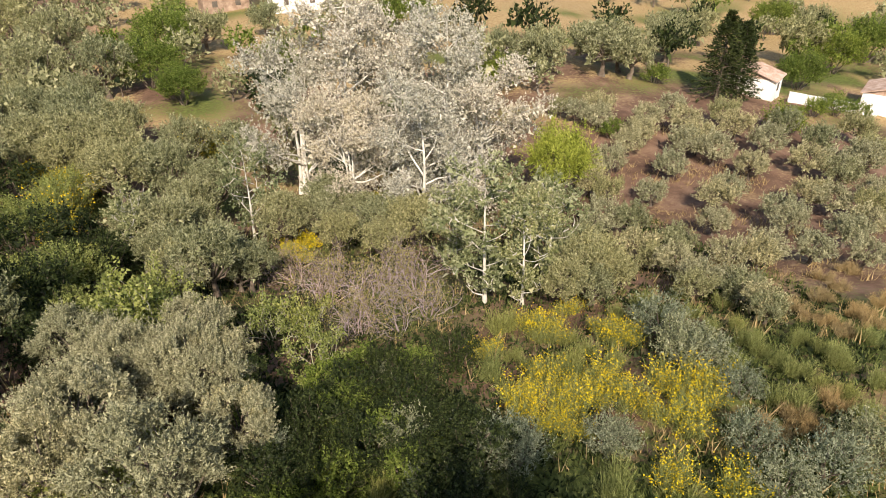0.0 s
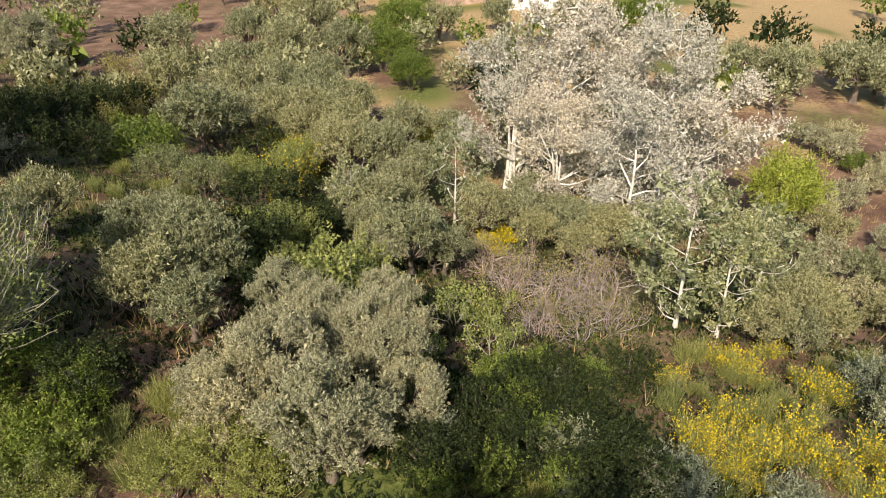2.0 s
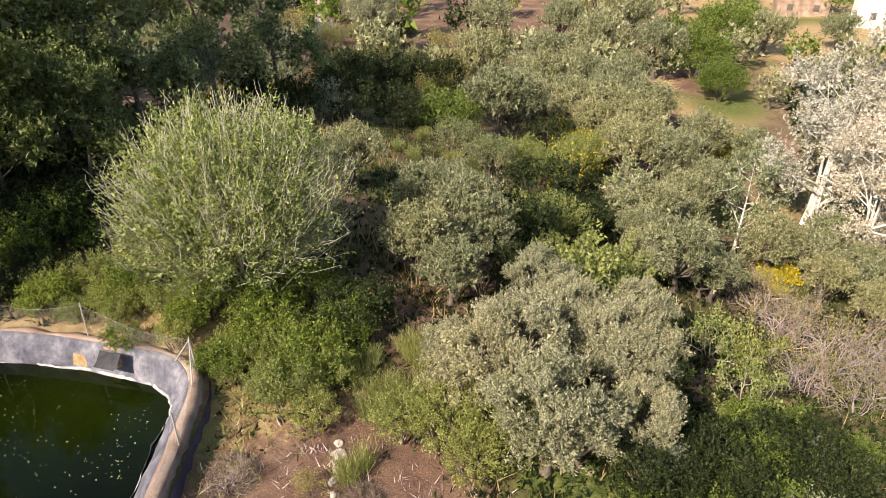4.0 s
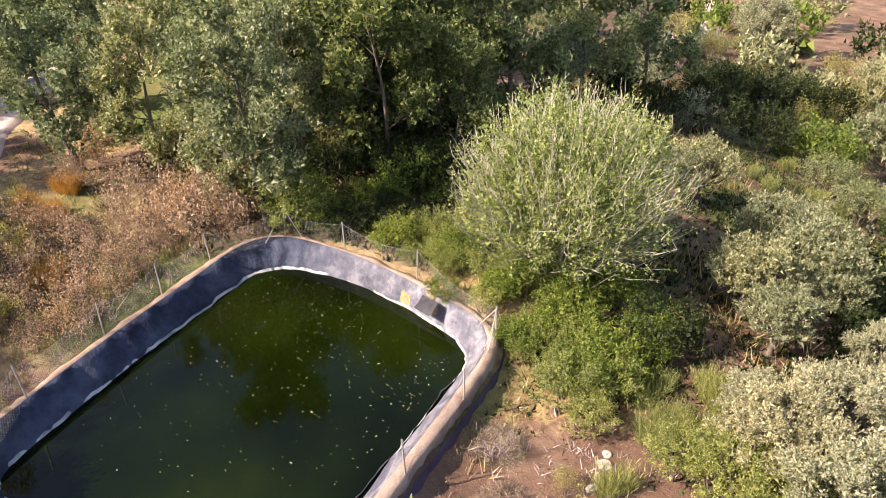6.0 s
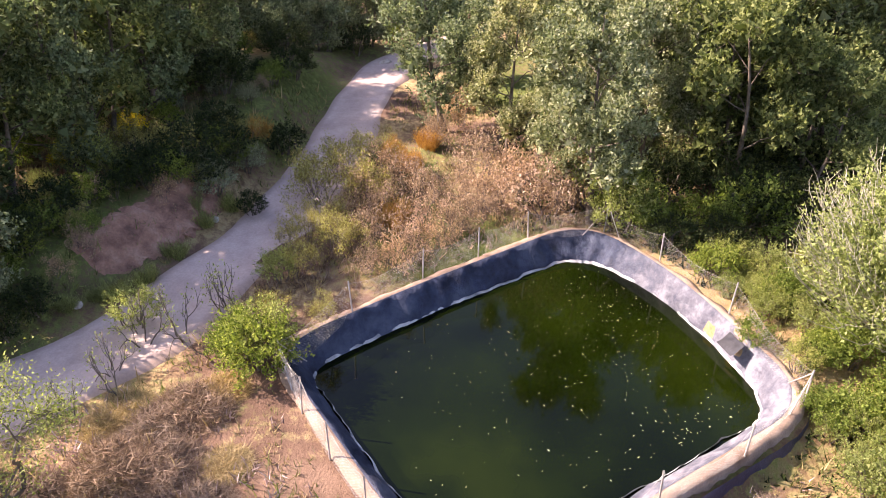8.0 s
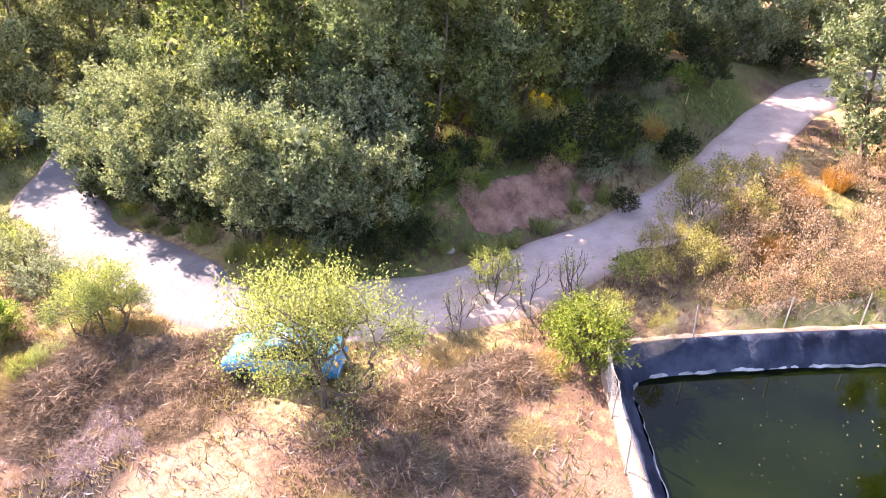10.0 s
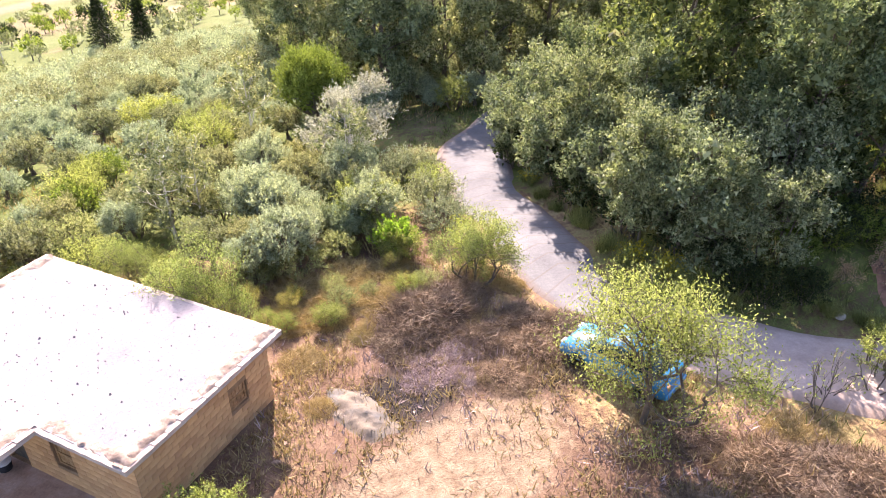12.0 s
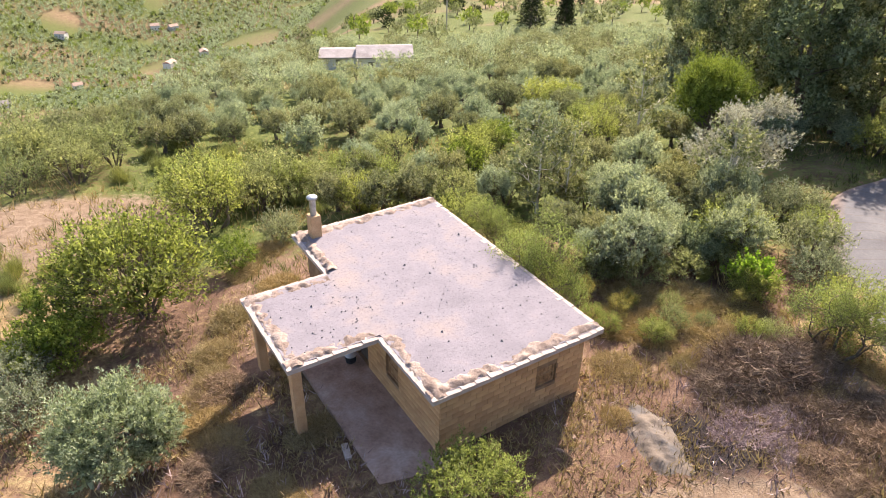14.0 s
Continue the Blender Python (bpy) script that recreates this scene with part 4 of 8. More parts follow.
kind("broom_straw", broom(44, 1300, M_STRAW, 0.8, 0.7, name="straw_tuft"), "tuft of dry straw-coloured grass", "grass tuft", "dry grass tufts")
kind("pine", olive(51, 12000, M_PINE, half=(1.9, 1.9, 2.2), length=0.2, width=0.04, lobes=22, name="pine_tree"), "dense bright green round young pine", "pine tree")
kind("fig_shoot", crooked(38, 1500, M_LIME, 1.4, 1.9, 6, 2, 0.11, 0.085, M_PALEBARK, "young_fig", 0.03), "young fig bush with pale bare branches and bright leaves", "fig bush", "young figs among the olives")
kind("fig_vivid", twiggy(47, 1500, M_VIVID, (1.0, 1.0, 0.9), 0.16, 0.12, 30, M_PALEBARK, name="young_fig_tree", low=0.3), "small young fig tree with vivid green leaves", "fig tree")
kind("shrub_fine", olive(39, 14000, M_LIME, half=(1.9, 1.8, 1.3), foot=-0.3, lobes=30, length=0.09, width=0.03, trunk=0.08, name="feathery_shrub"), "feathery light green shrub with fine leaves", "shrub")
M_LINERBLUE = surface("dark_blue_liner", (0.012, 0.014, 0.04), (0.02, 0.026, 0.075), (0.05, 0.06, 0.12), 1.5, 12, 0.5, 0.5, 0.03)


# ---------------------------------------------------------------- pond
def ring_mesh(profiles, closed=True):
    n, k = len(profiles[0]), len(profiles)
    v = np.stack(profiles, 1).reshape(-1, 3)
    i = np.arange(n * k).reshape(n, k)
    j = np.roll(i, -1, 0)
    f = np.stack([i[:, :-1], j[:, :-1], j[:, 1:], i[:, 1:]], -1).reshape(-1, 4)
    return v, f


def offset(line, d):
    t = np.roll(line, -1, 0) - np.roll(line, 1, 0)
    t /= np.linalg.norm(t, axis=1)[:, None]
    return line + np.stack([-t[:, 1], t[:, 0]], 1) * np.asarray(d).reshape(-1, 1)


area2 = np.sum(POND_LINE[:, 0] * np.roll(POND_LINE[:, 1], -1) - np.roll(POND_LINE[:, 0], -1) * POND_LINE[:, 1])
INW = 1.0 if area2 > 0 else -1.0


def level(xy, z):
    return np.concatenate([xy, np.broadcast_to(np.asarray(z, float), (len(xy),))[:, None]], 1)


def build_pond():
    fine = POND_LINE
    rng = np.random.RandomState(7)
    N = len(fine)
    ripple = np.convolve(np.tile(rng.normal(0, 0.06, N), 3), np.ones(5) / 5, "same")[N:2 * N]
    root = new("irrigation_pond")
    rim = ring_mesh([level(offset(fine, -INW * (0.50 + ripple)), -0.75), level(offset(fine, -INW * (0.34 + ripple)), 0.02 + ripple), level(offset(fine, -INW * 0.15), 0.10 + 0.6 * ripple),
                     level(offset(fine, INW * 0.05), 0.10), level(offset(fine, INW * 0.1), -0.1)])
    part("rim", rim, M_RIM, root, "tan packed earth rim")
    out_side = np.nonzero((fine[:, 0] > -18.5) & (fine[:, 1] > 2.0))[0]
    skirt_line = offset(fine, -INW * 0.60)
    a, b = out_side[0], out_side[-1]
    sk = skirt_line[out_side]
    drop = 0.42 + 0.16 * bumps(sk[:, 0], sk[:, 1], 1.2, 15)
    i = np.arange(len(sk) * 2).reshape(-1, 2)
    part("liner_skirt", (np.concatenate([level(sk, -0.16 + 0.05 * bumps(sk[:, 0], sk[:, 1], 0.9, 16)), level(offset(fine, -INW * 0.72)[out_side], -0.2 - drop)], 1).reshape(-1, 3),
                         np.stack([i[:-1, 0], i[1:, 0], i[1:, 1], i[:-1, 1]], -1)), M_LINERBLUE, root, "loose dark blue edge of the liner")
    crease = np.convolve(np.tile(rng.normal(0, 0.16, N), 3), (0.25, 0.5, 0.25), "same")[N:2 * N]
    q0 = (0.125 - WATER_Z) / 1.55
    run = 1.75 - STEEP / q0
    lin = [level(offset(fine, INW * 0.0), 0.105)]
    for q in np.linspace(0, 1, 9)[0:]:
        lin.append(level(offset(fine, INW * (0.06 + run * q) + crease * np.sin(np.pi * min(1, q * 1.5))), 0.125 - 1.55 * q))
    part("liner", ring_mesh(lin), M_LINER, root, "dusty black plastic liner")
    wob = rng.normal(0, 0.12, N)
    lap = np.convolve(np.tile(wob, 3), np.ones(5) / 5, "same")[N:2 * N]
    crust = ring_mesh([level(offset(fine, INW * (0.09 + run * (q0 - 0.055) + 1.6 * lap)), WATER_Z + 0.10), level(offset(fine, INW * (0.10 + run * (q0 - 0.025) + lap)), WATER_Z + 0.055),
                       level(offset(fine, INW * (0.11 + run * q0 + lap)), WATER_Z + 0.012)])
    part("waterline_crust", crust, M_SCUM, root, "white crust along the waterline")
    return tagged(root, "plastic-lined irrigation pond with an earth rim", "pond")


pond = build_pond()


def build_water():
    bm = bmesh.new()
    bm.faces.new([bm.verts.new((x, y, WATER_Z)) for x, y in offset(POND_LINE, INW * (0.9 - STEEP))])
    bmesh.ops.triangulate(bm, faces=bm.faces[:])
    me = bpy.data.meshes.new("water")
    bm.to_mesh(me)
    bm.free()
    me.materials.append(M_WATER)
    return tagged(new("water", me), "still dark green pond water", "water", kind="structure")


water = build_water()
# ---------------------------------------------------------------- planting: x, y, size, tallness
for x, y, s, h in ((0.8, 53.3, 1.01, 1), (9.3, 54.1, 1.18, 1), (14, 48.7, 0.96, 1), (4.3, 45.8, 0.81, 1), (-9.3, -34.2, 0.48, 1),):
    plant("silver_b", x, y, s, stretch=h)
for x, y, s, h in ((5.6, 54.9, 1.19, 1), (12.4, 51.1, 1.14, 1), (8.2, 42.5, 0.84, 1),):
    plant("silver_a", x, y, s, stretch=h)
for x, y, s, h in ((-2.9, 42.3, 0.99, 1), (8.3, 26.6, 1.07, 1), (8.3, 32.5, 0.77, 1), (8.5, 32.7, 0.78, 1), (-1.1, -31, 0.69, 1), (-8.2, 34.6, 0.71, 1), (10.1, 26.3, 0.87, 1), (12.6, 29.1, 0.89, 1), (0.2, -30.8, 0.76, 1), (-8.3, -30.8, 0.72, 1), (-5.4, -42.5, 0.91, 1),):
    plant("silver_young", x, y, s, stretch=h)
for x, y, s, h in ((0.8, 29.8, 0.93, 1), (2.9, 28, 1, 1), (5.5, 29.1, 0.99, 1), (3.8, 24.6, 0.75, 1), (1.4, 24.1, 0.68, 1), (1, 28.8, 0.9, 1), (4.4, 28.8, 0.91, 1), (-0.5, 33, 0.81, 1), (5.4, 25.9, 0.73, 1), (2.1, 24.4, 0.69, 1), (-12.2, 9, 0.42, 1),):
    plant("bare_purple", x, y, s, stretch=h)
for x, y, s, h in ((-6.6, 16.5, 0.91, 1), (-4, 18.7, 0.81, 1), (-4.4, 13.6, 0.93, 1), (-2.5, 16.3, 0.6, 1), (-52.4, 74.1, 2.03, 1), (-3.2, 19.3, 0.7, 1), (-2.4, 16, 0.63, 1), (-7.4, 14.8, 0.81, 1), (-3.7, 14.4, 0.59, 1), (-5.9, 19.8, 0.73, 1), (-8.1, 22, 0.7, 1), (-8.9, 16, 0.55, 1), (-4.3, 22.6, 0.7, 1), (-4.8, 18.7, 0.66, 1), (-7.4, 18.1, 0.7, 1), (-6.5, 20.3, 0.7, 1), (-6.1, 15.5, 0.6, 1), (-3.4, 17.7, 0.67, 1), (-5.5, 28.7, 0.63, 1),):
    plant("olive_pale", x, y, s, stretch=h)
for x, y, s, h in ((-3.3, 18.9, 0.5, 1), (-2.2, 20.7, 0.4, 1), (-17.6, 42, 1.13, 1), (-15.7, 42.7, 1.01, 1), (-10.4, 31, 0.94, 1), (-9.7, 26.8, 0.67, 1), (-11.3, 25.9, 0.66, 1), (-16, 52.5, 1.2, 1), (-16, 47, 1.09, 1), (-16, 41.8, 1.11, 1), (-15.2, 13.2, 0.58, 1), (-11.7, 12.1, 0.58, 1), (-17.9, 12.3, 0.47, 1), (-13.9, 12.4, 0.49, 1), (-15.3, 12.3, 0.38, 1), (-20.9, 12.3, 0.5, 1), (-20.6, 13.1, 0.51, 1), (-22.3, 11.6, 0.44, 1), (-23.1, 13.2, 0.54, 1), (-19.6, 13.5, 0.5, 1), (-7.5, 13.4, 0.81, 1), (-6.2, 14.2, 0.87, 1), (-8.8, 13, 0.72, 1), (-12.3, 13.7, 0.67, 1),):
    plant("shrub_lime", x, y, s, stretch=h)
for x, y, s, h in ((-5, 14, 0.79, 1), (-11.7, 28.2, 1.05, 1), (-10.7, 30.5, 1.02, 1), (-6.1, 12.5, 0.67, 1), (-12.9, 12.4, 0.83, 1), (-14.6, 14, 0.64, 1), (-24.3, 12.3, 0.63, 1), (-21.8, 12.5, 0.52, 1), (-23.4, -6, 0.57, 1), (-20.6, -10.7, 0.7, 1), (-19.2, -5.9, 0.82, 1), (-18.8, -6.4, 0.56, 1), (-29.6, -15.7, 1, 1), (-29.4, -14.6, 0.63, 1), (-7.9, -27.2, 1.05, 1), (-8.6, -24, 0.6, 1), (-19.2, -42.3, 0.99, 1), (16.6, -29, 1.41, 1), (19.3, -31.5, 1.13, 1), (10.9, -34.7, 0.91, 1), (4.2, -37.4, 0.83, 1), (-8.3, -24.4, 0.61, 1), (9.1, -35.1, 0.71, 1), (-0.4, -51.5, 0.97, 1),):
    plant("shrub_lime", x, y, s, stretch=h)
for x, y, s, h in ((4, -41.6, 0.8, 1), (-5.6, 18, 0.37, 1), (-3.1, 17.6, 0.42, 1), (-2.4, 19.3, 0.32, 1), (-4, 18.8, 0.32, 1), (-10.9, 29.7, 1, 1), (-15.9, 49.3, 1.28, 1), (-9.9, 30.8, 0.84, 1), (-5.2, 16.5, 0.53, 1), (-3.9, 21.2, 0.55, 1), (-24.2, 11.9, 0.55, 1), (-23.9, 13.4, 0.63, 1), (-23.1, 14.9, 0.63, 1), (-21.6, 12.7, 0.52, 1), (17.8, -30.7, 1.39, 1), (18.2, -34, 1.07, 1), (14.1, -33.9, 0.92, 1), (9.1, -30.4, 0.81, 1), (3.6, -27.9, 0.81, 1), (0.5, -25.1, 0.74, 1), (1.4, -27.1, 0.63, 1), (0.9, -52.3, 1.12, 1), (-0.9, -53.7, 1, 1), (-2.4, -46, 0.99, 1),):
    plant("shrub_lime", x, y, s, stretch=h)
for x, y, s, h in ((-3, -42.4, 1.04, 1), (7.5, -30, 0.7, 1), (4.6, -37.9, 0.95, 1), (-4, -47.9, 0.9, 1), (-11, -21.9, 0.93, 1), (-8.2, -24.1, 0.45, 1), (-11.9, -28.6, 0.8, 1),):
    plant("shrub_lime", x, y, s, stretch=h)
for x, y, s, h in ((-13.1, 21, 0.9, 1), (-12.6, 24.6, 1.04, 1), (-11, 19.9, 0.76, 1), (-0.8, 39.8, 1.02, 1), (2.3, 44, 1.12, 1), (5.3, 39, 0.94, 1), (6.8, 37.5, 0.99, 1), (-2.7, 31.3, 0.77, 1), (15.8, 39.3, 1, 1), (14.4, 27.7, 0.83, 1), (13.5, 31.7, 0.77, 1), (-3.7, -28.3, 0.73, 1), (-2.7, -25.9, 0.63, 1), (-4.3, -26.6, 0.65, 1), (-1, -26.7, 0.64, 1), (-5.1, -30.5, 0.66, 1), (-4.9, -37.4, 0.71, 1), (-2.4, -35.8, 0.69, 1), (0.2, -32.9, 0.7, 1), (-7.3, -29.7, 0.66, 1), (-8.3, -28.5, 0.7, 1), (-6, -31.3, 0.68, 1), (13.5, 27.3, 0.81, 1), (14.7, 26.7, 0.69, 1),):
    plant("olive_a", x, y, s, stretch=h)
for x, y, s, h in ((11.9, 25.5, 0.65, 1), (-2, 55.4, 1.06, 1), (-4.3, 60.4, 1.14, 1), (-33.2, 66.3, 1.9, 1), (-22.9, 51.9, 1.58, 1), (-34.2, 92.9, 1.78, 1), (-24.4, 74.9, 1.58, 1), (-16.8, 60.5, 1.52, 1), (-12.2, 50.3, 1.37, 1), (-8.4, 37.4, 0.98, 1), (-5.6, 30, 0.74, 1), (-29.8, 77.3, 1.66, 1), (-42.3, 86.8, 1.92, 1), (-15.9, 25.9, 0.83, 1), (-13.9, 21.4, 0.67, 1), (-11.8, 24.2, 0.76, 1), (-15.9, 28.4, 0.76, 1), (-12.4, 27.4, 0.6, 1),):
    plant("olive_a", x, y, s, stretch=h)
for x, y, s, h in ((-23.5, 50.1, 1.54, 1), (-25.2, 65.6, 1.68, 1), (-18.3, 66.5, 1.65, 1), (-13.2, 57.1, 1.43, 1), (-8.9, 50.8, 1.37, 1), (-5.6, 48.6, 1.13, 1), (-7, 34.7, 1.04, 1), (-4.2, 29.8, 0.97, 1), (-6.7, 43.6, 1.03, 1), (-25.7, 83.2, 1.89, 1), (-19.2, 85, 1.74, 1), (-26.5, 97.9, 2, 1), (-33.2, 104.3, 2.16, 1), (-19.3, 74.9, 1.42, 1), (-14.4, 66, 1.38, 1), (-18.1, 64, 1.48, 1), (-23, 70.6, 1.5, 1), (-22.2, 62.2, 1.35, 1), (-21.2, 27.7, 0.86, 1), (-21.6, 26.4, 0.72, 1), (-18.1, 66.1, 1.52, 1), (-20.5, 60.6, 1.43, 1), (-5.6, 48.7, 1.04, 1), (-3.9, 33.7, 0.75, 1),):
    plant("olive_b", x, y, s, stretch=h)
for x, y, s, h in ((-13.9, 55.1, 1.18, 1), (-17.4, 56.6, 1.22, 1), (-8.6, 61.1, 1.27, 1), (-10.4, 53.6, 1.14, 1), (-5.6, 37.3, 0.89, 1), (-6.5, 32.9, 0.8, 1), (-3.2, 31.2, 0.64, 1), (1.2, 40.3, 0.88, 1), (2.3, 37.1, 0.74, 1), (4.3, 42.2, 0.84, 1), (7.2, 39.1, 0.87, 1), (4.7, 35.1, 0.72, 1),):
    plant("olive_b", x, y, s, stretch=h)
for x, y, s, h in ((-12.9, 16.5, 0.97, 1), (1.1, 18.3, 0.74, 1), (3.2, 18, 0.74, 1), (3.9, 15.6, 0.63, 1), (0.1, 14.2, 0.63, 1), (-11.1, 30.5, 1.11, 1), (-9.7, 33.9, 1.11, 1), (-12.2, 38.2, 1.24, 1), (5.2, 20.3, 0.75, 1), (-27.6, 14.2, 1.21, 1), (-30.3, 14.6, 1.2, 1), (-27.9, 16, 1.16, 1), (-25.3, 12.3, 0.8, 1), (-31, 21.3, 1.22, 1), (-31.3, 17.8, 1.27, 1), (-34.2, 16.1, 1.33, 1), (-30.5, 11.4, 1.08, 1), (-29.7, 39.1, 1.44, 1), (-27.8, 42, 1.48, 1), (-31.3, 34.8, 1.25, 1), (-34.7, 34.3, 1.29, 1), (-25.7, 10.3, 0.79, 1), (-29.9, -10.5, 0.78, 1), (-28.8, -12.8, 0.86, 1),):
    plant("shrub_dark", x, y, s, stretch=h)
for x, y, s, h in ((-36.1, -8, 0.8, 1), (-34.6, -11, 0.88, 1), (-29.4, -8.4, 0.52, 1), (-17.2, -23.9, 0.91, 1), (-17.4, -20.9, 0.85, 1), (-18.1, -18.2, 0.81, 1), (-22.6, -15.3, 0.76, 1), (-25.1, -15.2, 0.89, 1), (-18.8, -16.8, 0.66, 1), (-17.8, -26.1, 0.96, 1), (-30.1, -11.3, 0.96, 1), (-32.2, -10.1, 0.92, 1), (-19, -19.8, 0.92, 1), (-28.5, -12.5, 0.77, 1), (-17.6, -30.5, 0.97, 1), (1.6, 16.5, 0.52, 1), (3.3, 16.1, 0.46, 1), (-0.6, 15.5, 0.56, 1), (1.1, 14.2, 0.43, 1), (-0.1, 17.8, 0.55, 1), (-13, 34.2, 1.54, 1), (-11.3, 27, 1.26, 1), (-9.3, 23.1, 0.97, 1), (-10.2, 31.7, 1.14, 1),):
    plant("shrub_dark", x, y, s, stretch=h)
for x, y, s, h in ((-19.4, 51.5, 1.64, 1), (-0.2, 16.7, 0.75, 1), (1, 14.8, 0.7, 1), (2.7, 16.7, 0.7, 1), (2.9, 14.3, 0.65, 1), (-1, 14.8, 0.6, 1), (2.4, 19.6, 0.65, 1), (4.2, 15.2, 0.56, 1), (-19.6, -14.8, 0.72, 1), (-19, -15.7, 0.65, 1), (-20.7, -14.2, 0.59, 1),):
    plant("shrub_dark", x, y, s, stretch=h)
for x, y, s, h in ((1.9, 15.8, 0.71, 1), (-1.5, 13.5, 0.59, 1), (2.2, 13.9, 0.61, 1), (45.5, 77.4, 1.35, 1), (51.8, 60.7, 1.7, 1), (31, 59.1, 1.03, 1), (-13.8, 14.5, 0.8, 1), (-13.3, 13.1, 0.64, 1), (-16.1, 12.2, 0.59, 1), (-12.7, 15.7, 0.66, 1), (-23.5, 11.3, 0.87, 1), (-27.2, 14, 1.46, 1), (-21.3, 12.8, 0.67, 1), (-19.5, 11.5, 0.55, 1), (-15.6, 12.7, 0.81, 1), (-15.4, 14.3, 0.9, 1), (-18.5, 13.4, 0.71, 1), (-21.6, 13.9, 0.6, 1), (-27.9, 11.9, 0.88, 1), (-22.7, 16.5, 1.18, 1), (-19.2, 15, 0.9, 1), (-13, 13.9, 1.12, 1), (-17.7, 16.3, 0.98, 1), (-22.7, -15.1, 0.61, 1),):
    plant("shrub_green", x, y, s, stretch=h)
for x, y, s, h in ((-24.2, -15, 0.72, 1), (-26.3, -14.5, 0.76, 1), (-28.6, -13.3, 0.69, 1), (-29.1, -11.5, 0.78, 1), (-31.6, -10.6, 0.83, 1), (-21.6, -15.6, 0.69, 1), (-24.3, -13.6, 0.53, 1), (-30, -10.4, 0.6, 1), (-32.8, -9.7, 0.75, 1), (-18.4, -5.8, 1.12, 1), (-19.2, -6.7, 0.73, 1), (16.5, -17.3, 1.08, 1), (17.3, -16.6, 1, 1), (18.3, -19.3, 1.08, 1), (-0.9, -52.6, 1.13, 1), (4.4, -36.4, 1.04, 1), (3, -42.4, 0.93, 1), (13.3, -24.8, 0.85, 1), (2.8, 17.4, 0.49, 1), (0.5, 16.1, 0.46, 1), (3.4, 14.5, 0.5, 1), (1.9, 20.5, 0.62, 1), (3.7, 20.1, 0.61, 1), (0.3, 14.3, 0.49, 1),):
    plant("shrub_green", x, y, s, stretch=h)
for x, y, s, h in ((-1.8, 15.5, 0.45, 1), (-18.1, 14.1, 0.87, 1), (-15.9, 15.1, 1, 1), (-15.7, 16.9, 0.87, 1), (-15.5, 13.6, 0.81, 1), (-13.3, 16.3, 0.9, 1), (-27.4, 14.1, 0.99, 1), (-27.8, 13.1, 0.79, 1), (-21.6, 13.6, 0.85, 1), (-18.2, 13, 0.62, 1), (65.5, 68.8, 1.43, 1), (61.3, 67.6, 1.24, 1), (68.1, 67.8, 1.16, 1),):
    plant("shrub_green", x, y, s, stretch=h)
for x, y, s, h in ((-11.8, 15.2, 0.84, 1), (-10.3, 16, 0.83, 1), (-10.6, 14.5, 0.81, 1), (8.1, 23, 1.04, 1), (7.5, 20.3, 0.59, 1), (9.4, 21.6, 0.63, 1), (8, 19.4, 0.57, 1), (10.3, 21.3, 0.63, 1), (12.3, 22.5, 0.67, 1), (10.6, 20.2, 0.61, 1), (9.3, 19.2, 0.94, 1), (-9.3, 14.6, 0.98, 1), (6.4, 19, 0.91, 1), (9.3, 18.5, 0.62, 1), (11.2, 19, 0.65, 1), (9.6, 17.3, 0.6, 1), (15.3, 18.9, 0.7, 1), (17.5, 19.5, 0.74, 1), (15.3, 17.7, 0.68, 1), (17.4, 18.6, 0.66, 1), (19.3, 18.9, 0.68, 1), (17.5, 17.5, 0.64, 1), (17.5, 16.6, 0.69, 1), (19.5, 16.8, 0.72, 1),):
    plant("broom_green", x, y, s, stretch=h)
for x, y, s, h in ((17.5, 15.5, 0.67, 1), (17.9, 14.8, 0.67, 1), (19.7, 15, 0.7, 1), (17.8, 13.8, 0.65, 1), (7.9, 12, 0.9, 1), (16.8, 22.6, 0.64, 1), (19.2, 23.5, 0.68, 1), (16.7, 21.1, 0.62, 1), (15.4, 24.4, 0.73, 1), (18.1, 25.4, 0.78, 1), (15.4, 22.6, 0.7, 1), (13.5, 23.5, 0.7, 1), (15.8, 24.3, 0.73, 1), (13.6, 21.8, 0.67, 1), (15.6, 14.8, 1.04, 1), (19.7, 17.7, 0.67, 1), (22, 18.2, 0.71, 1), (19.7, 16.6, 0.66, 1), (17.8, 20.8, 0.63, 1), (20.1, 21.6, 0.66, 1), (17.7, 19.6, 0.61, 1), (-11.7, 14.5, 0.82, 1), (-10.7, 16.4, 0.85, 1), (-10.3, 14.4, 0.8, 1),):
    plant("broom_green", x, y, s, stretch=h)
for x, y, s, h in ((-10.1, 13.6, 0.98, 1), (-19.6, 15.9, 0.79, 1), (-23.3, 12.7, 0.82, 1), (-21.8, 13.4, 0.8, 1), (-24.3, 11.6, 0.72, 1), (-9.9, 13.6, 0.59, 1), (-9.2, 15.1, 0.6, 1), (-8.9, 13.6, 0.58, 1), (-9.3, 11.1, 0.9, 1), (-16.9, -22.8, 0.98, 1), (-16.6, -20.8, 0.82, 1), (-16.9, -26.7, 0.6, 1), (-17.7, -25.2, 0.58, 1), (-16.7, -25.1, 0.57, 1), (-25.5, -10.8, 0.73, 1), (-28, -10.2, 0.77, 1), (-22.5, -12.1, 0.68, 1), (-23.5, -11.4, 0.7, 1), (-17.8, -17.1, 0.77, 1), (8.3, -31.2, 0.61, 1), (7, -32.7, 0.63, 1), (7.1, -29.6, 0.58, 1), (-4.6, -26.8, 0.73, 1), (-6.4, -28, 0.76, 1),):
    plant("broom_green", x, y, s, stretch=h)
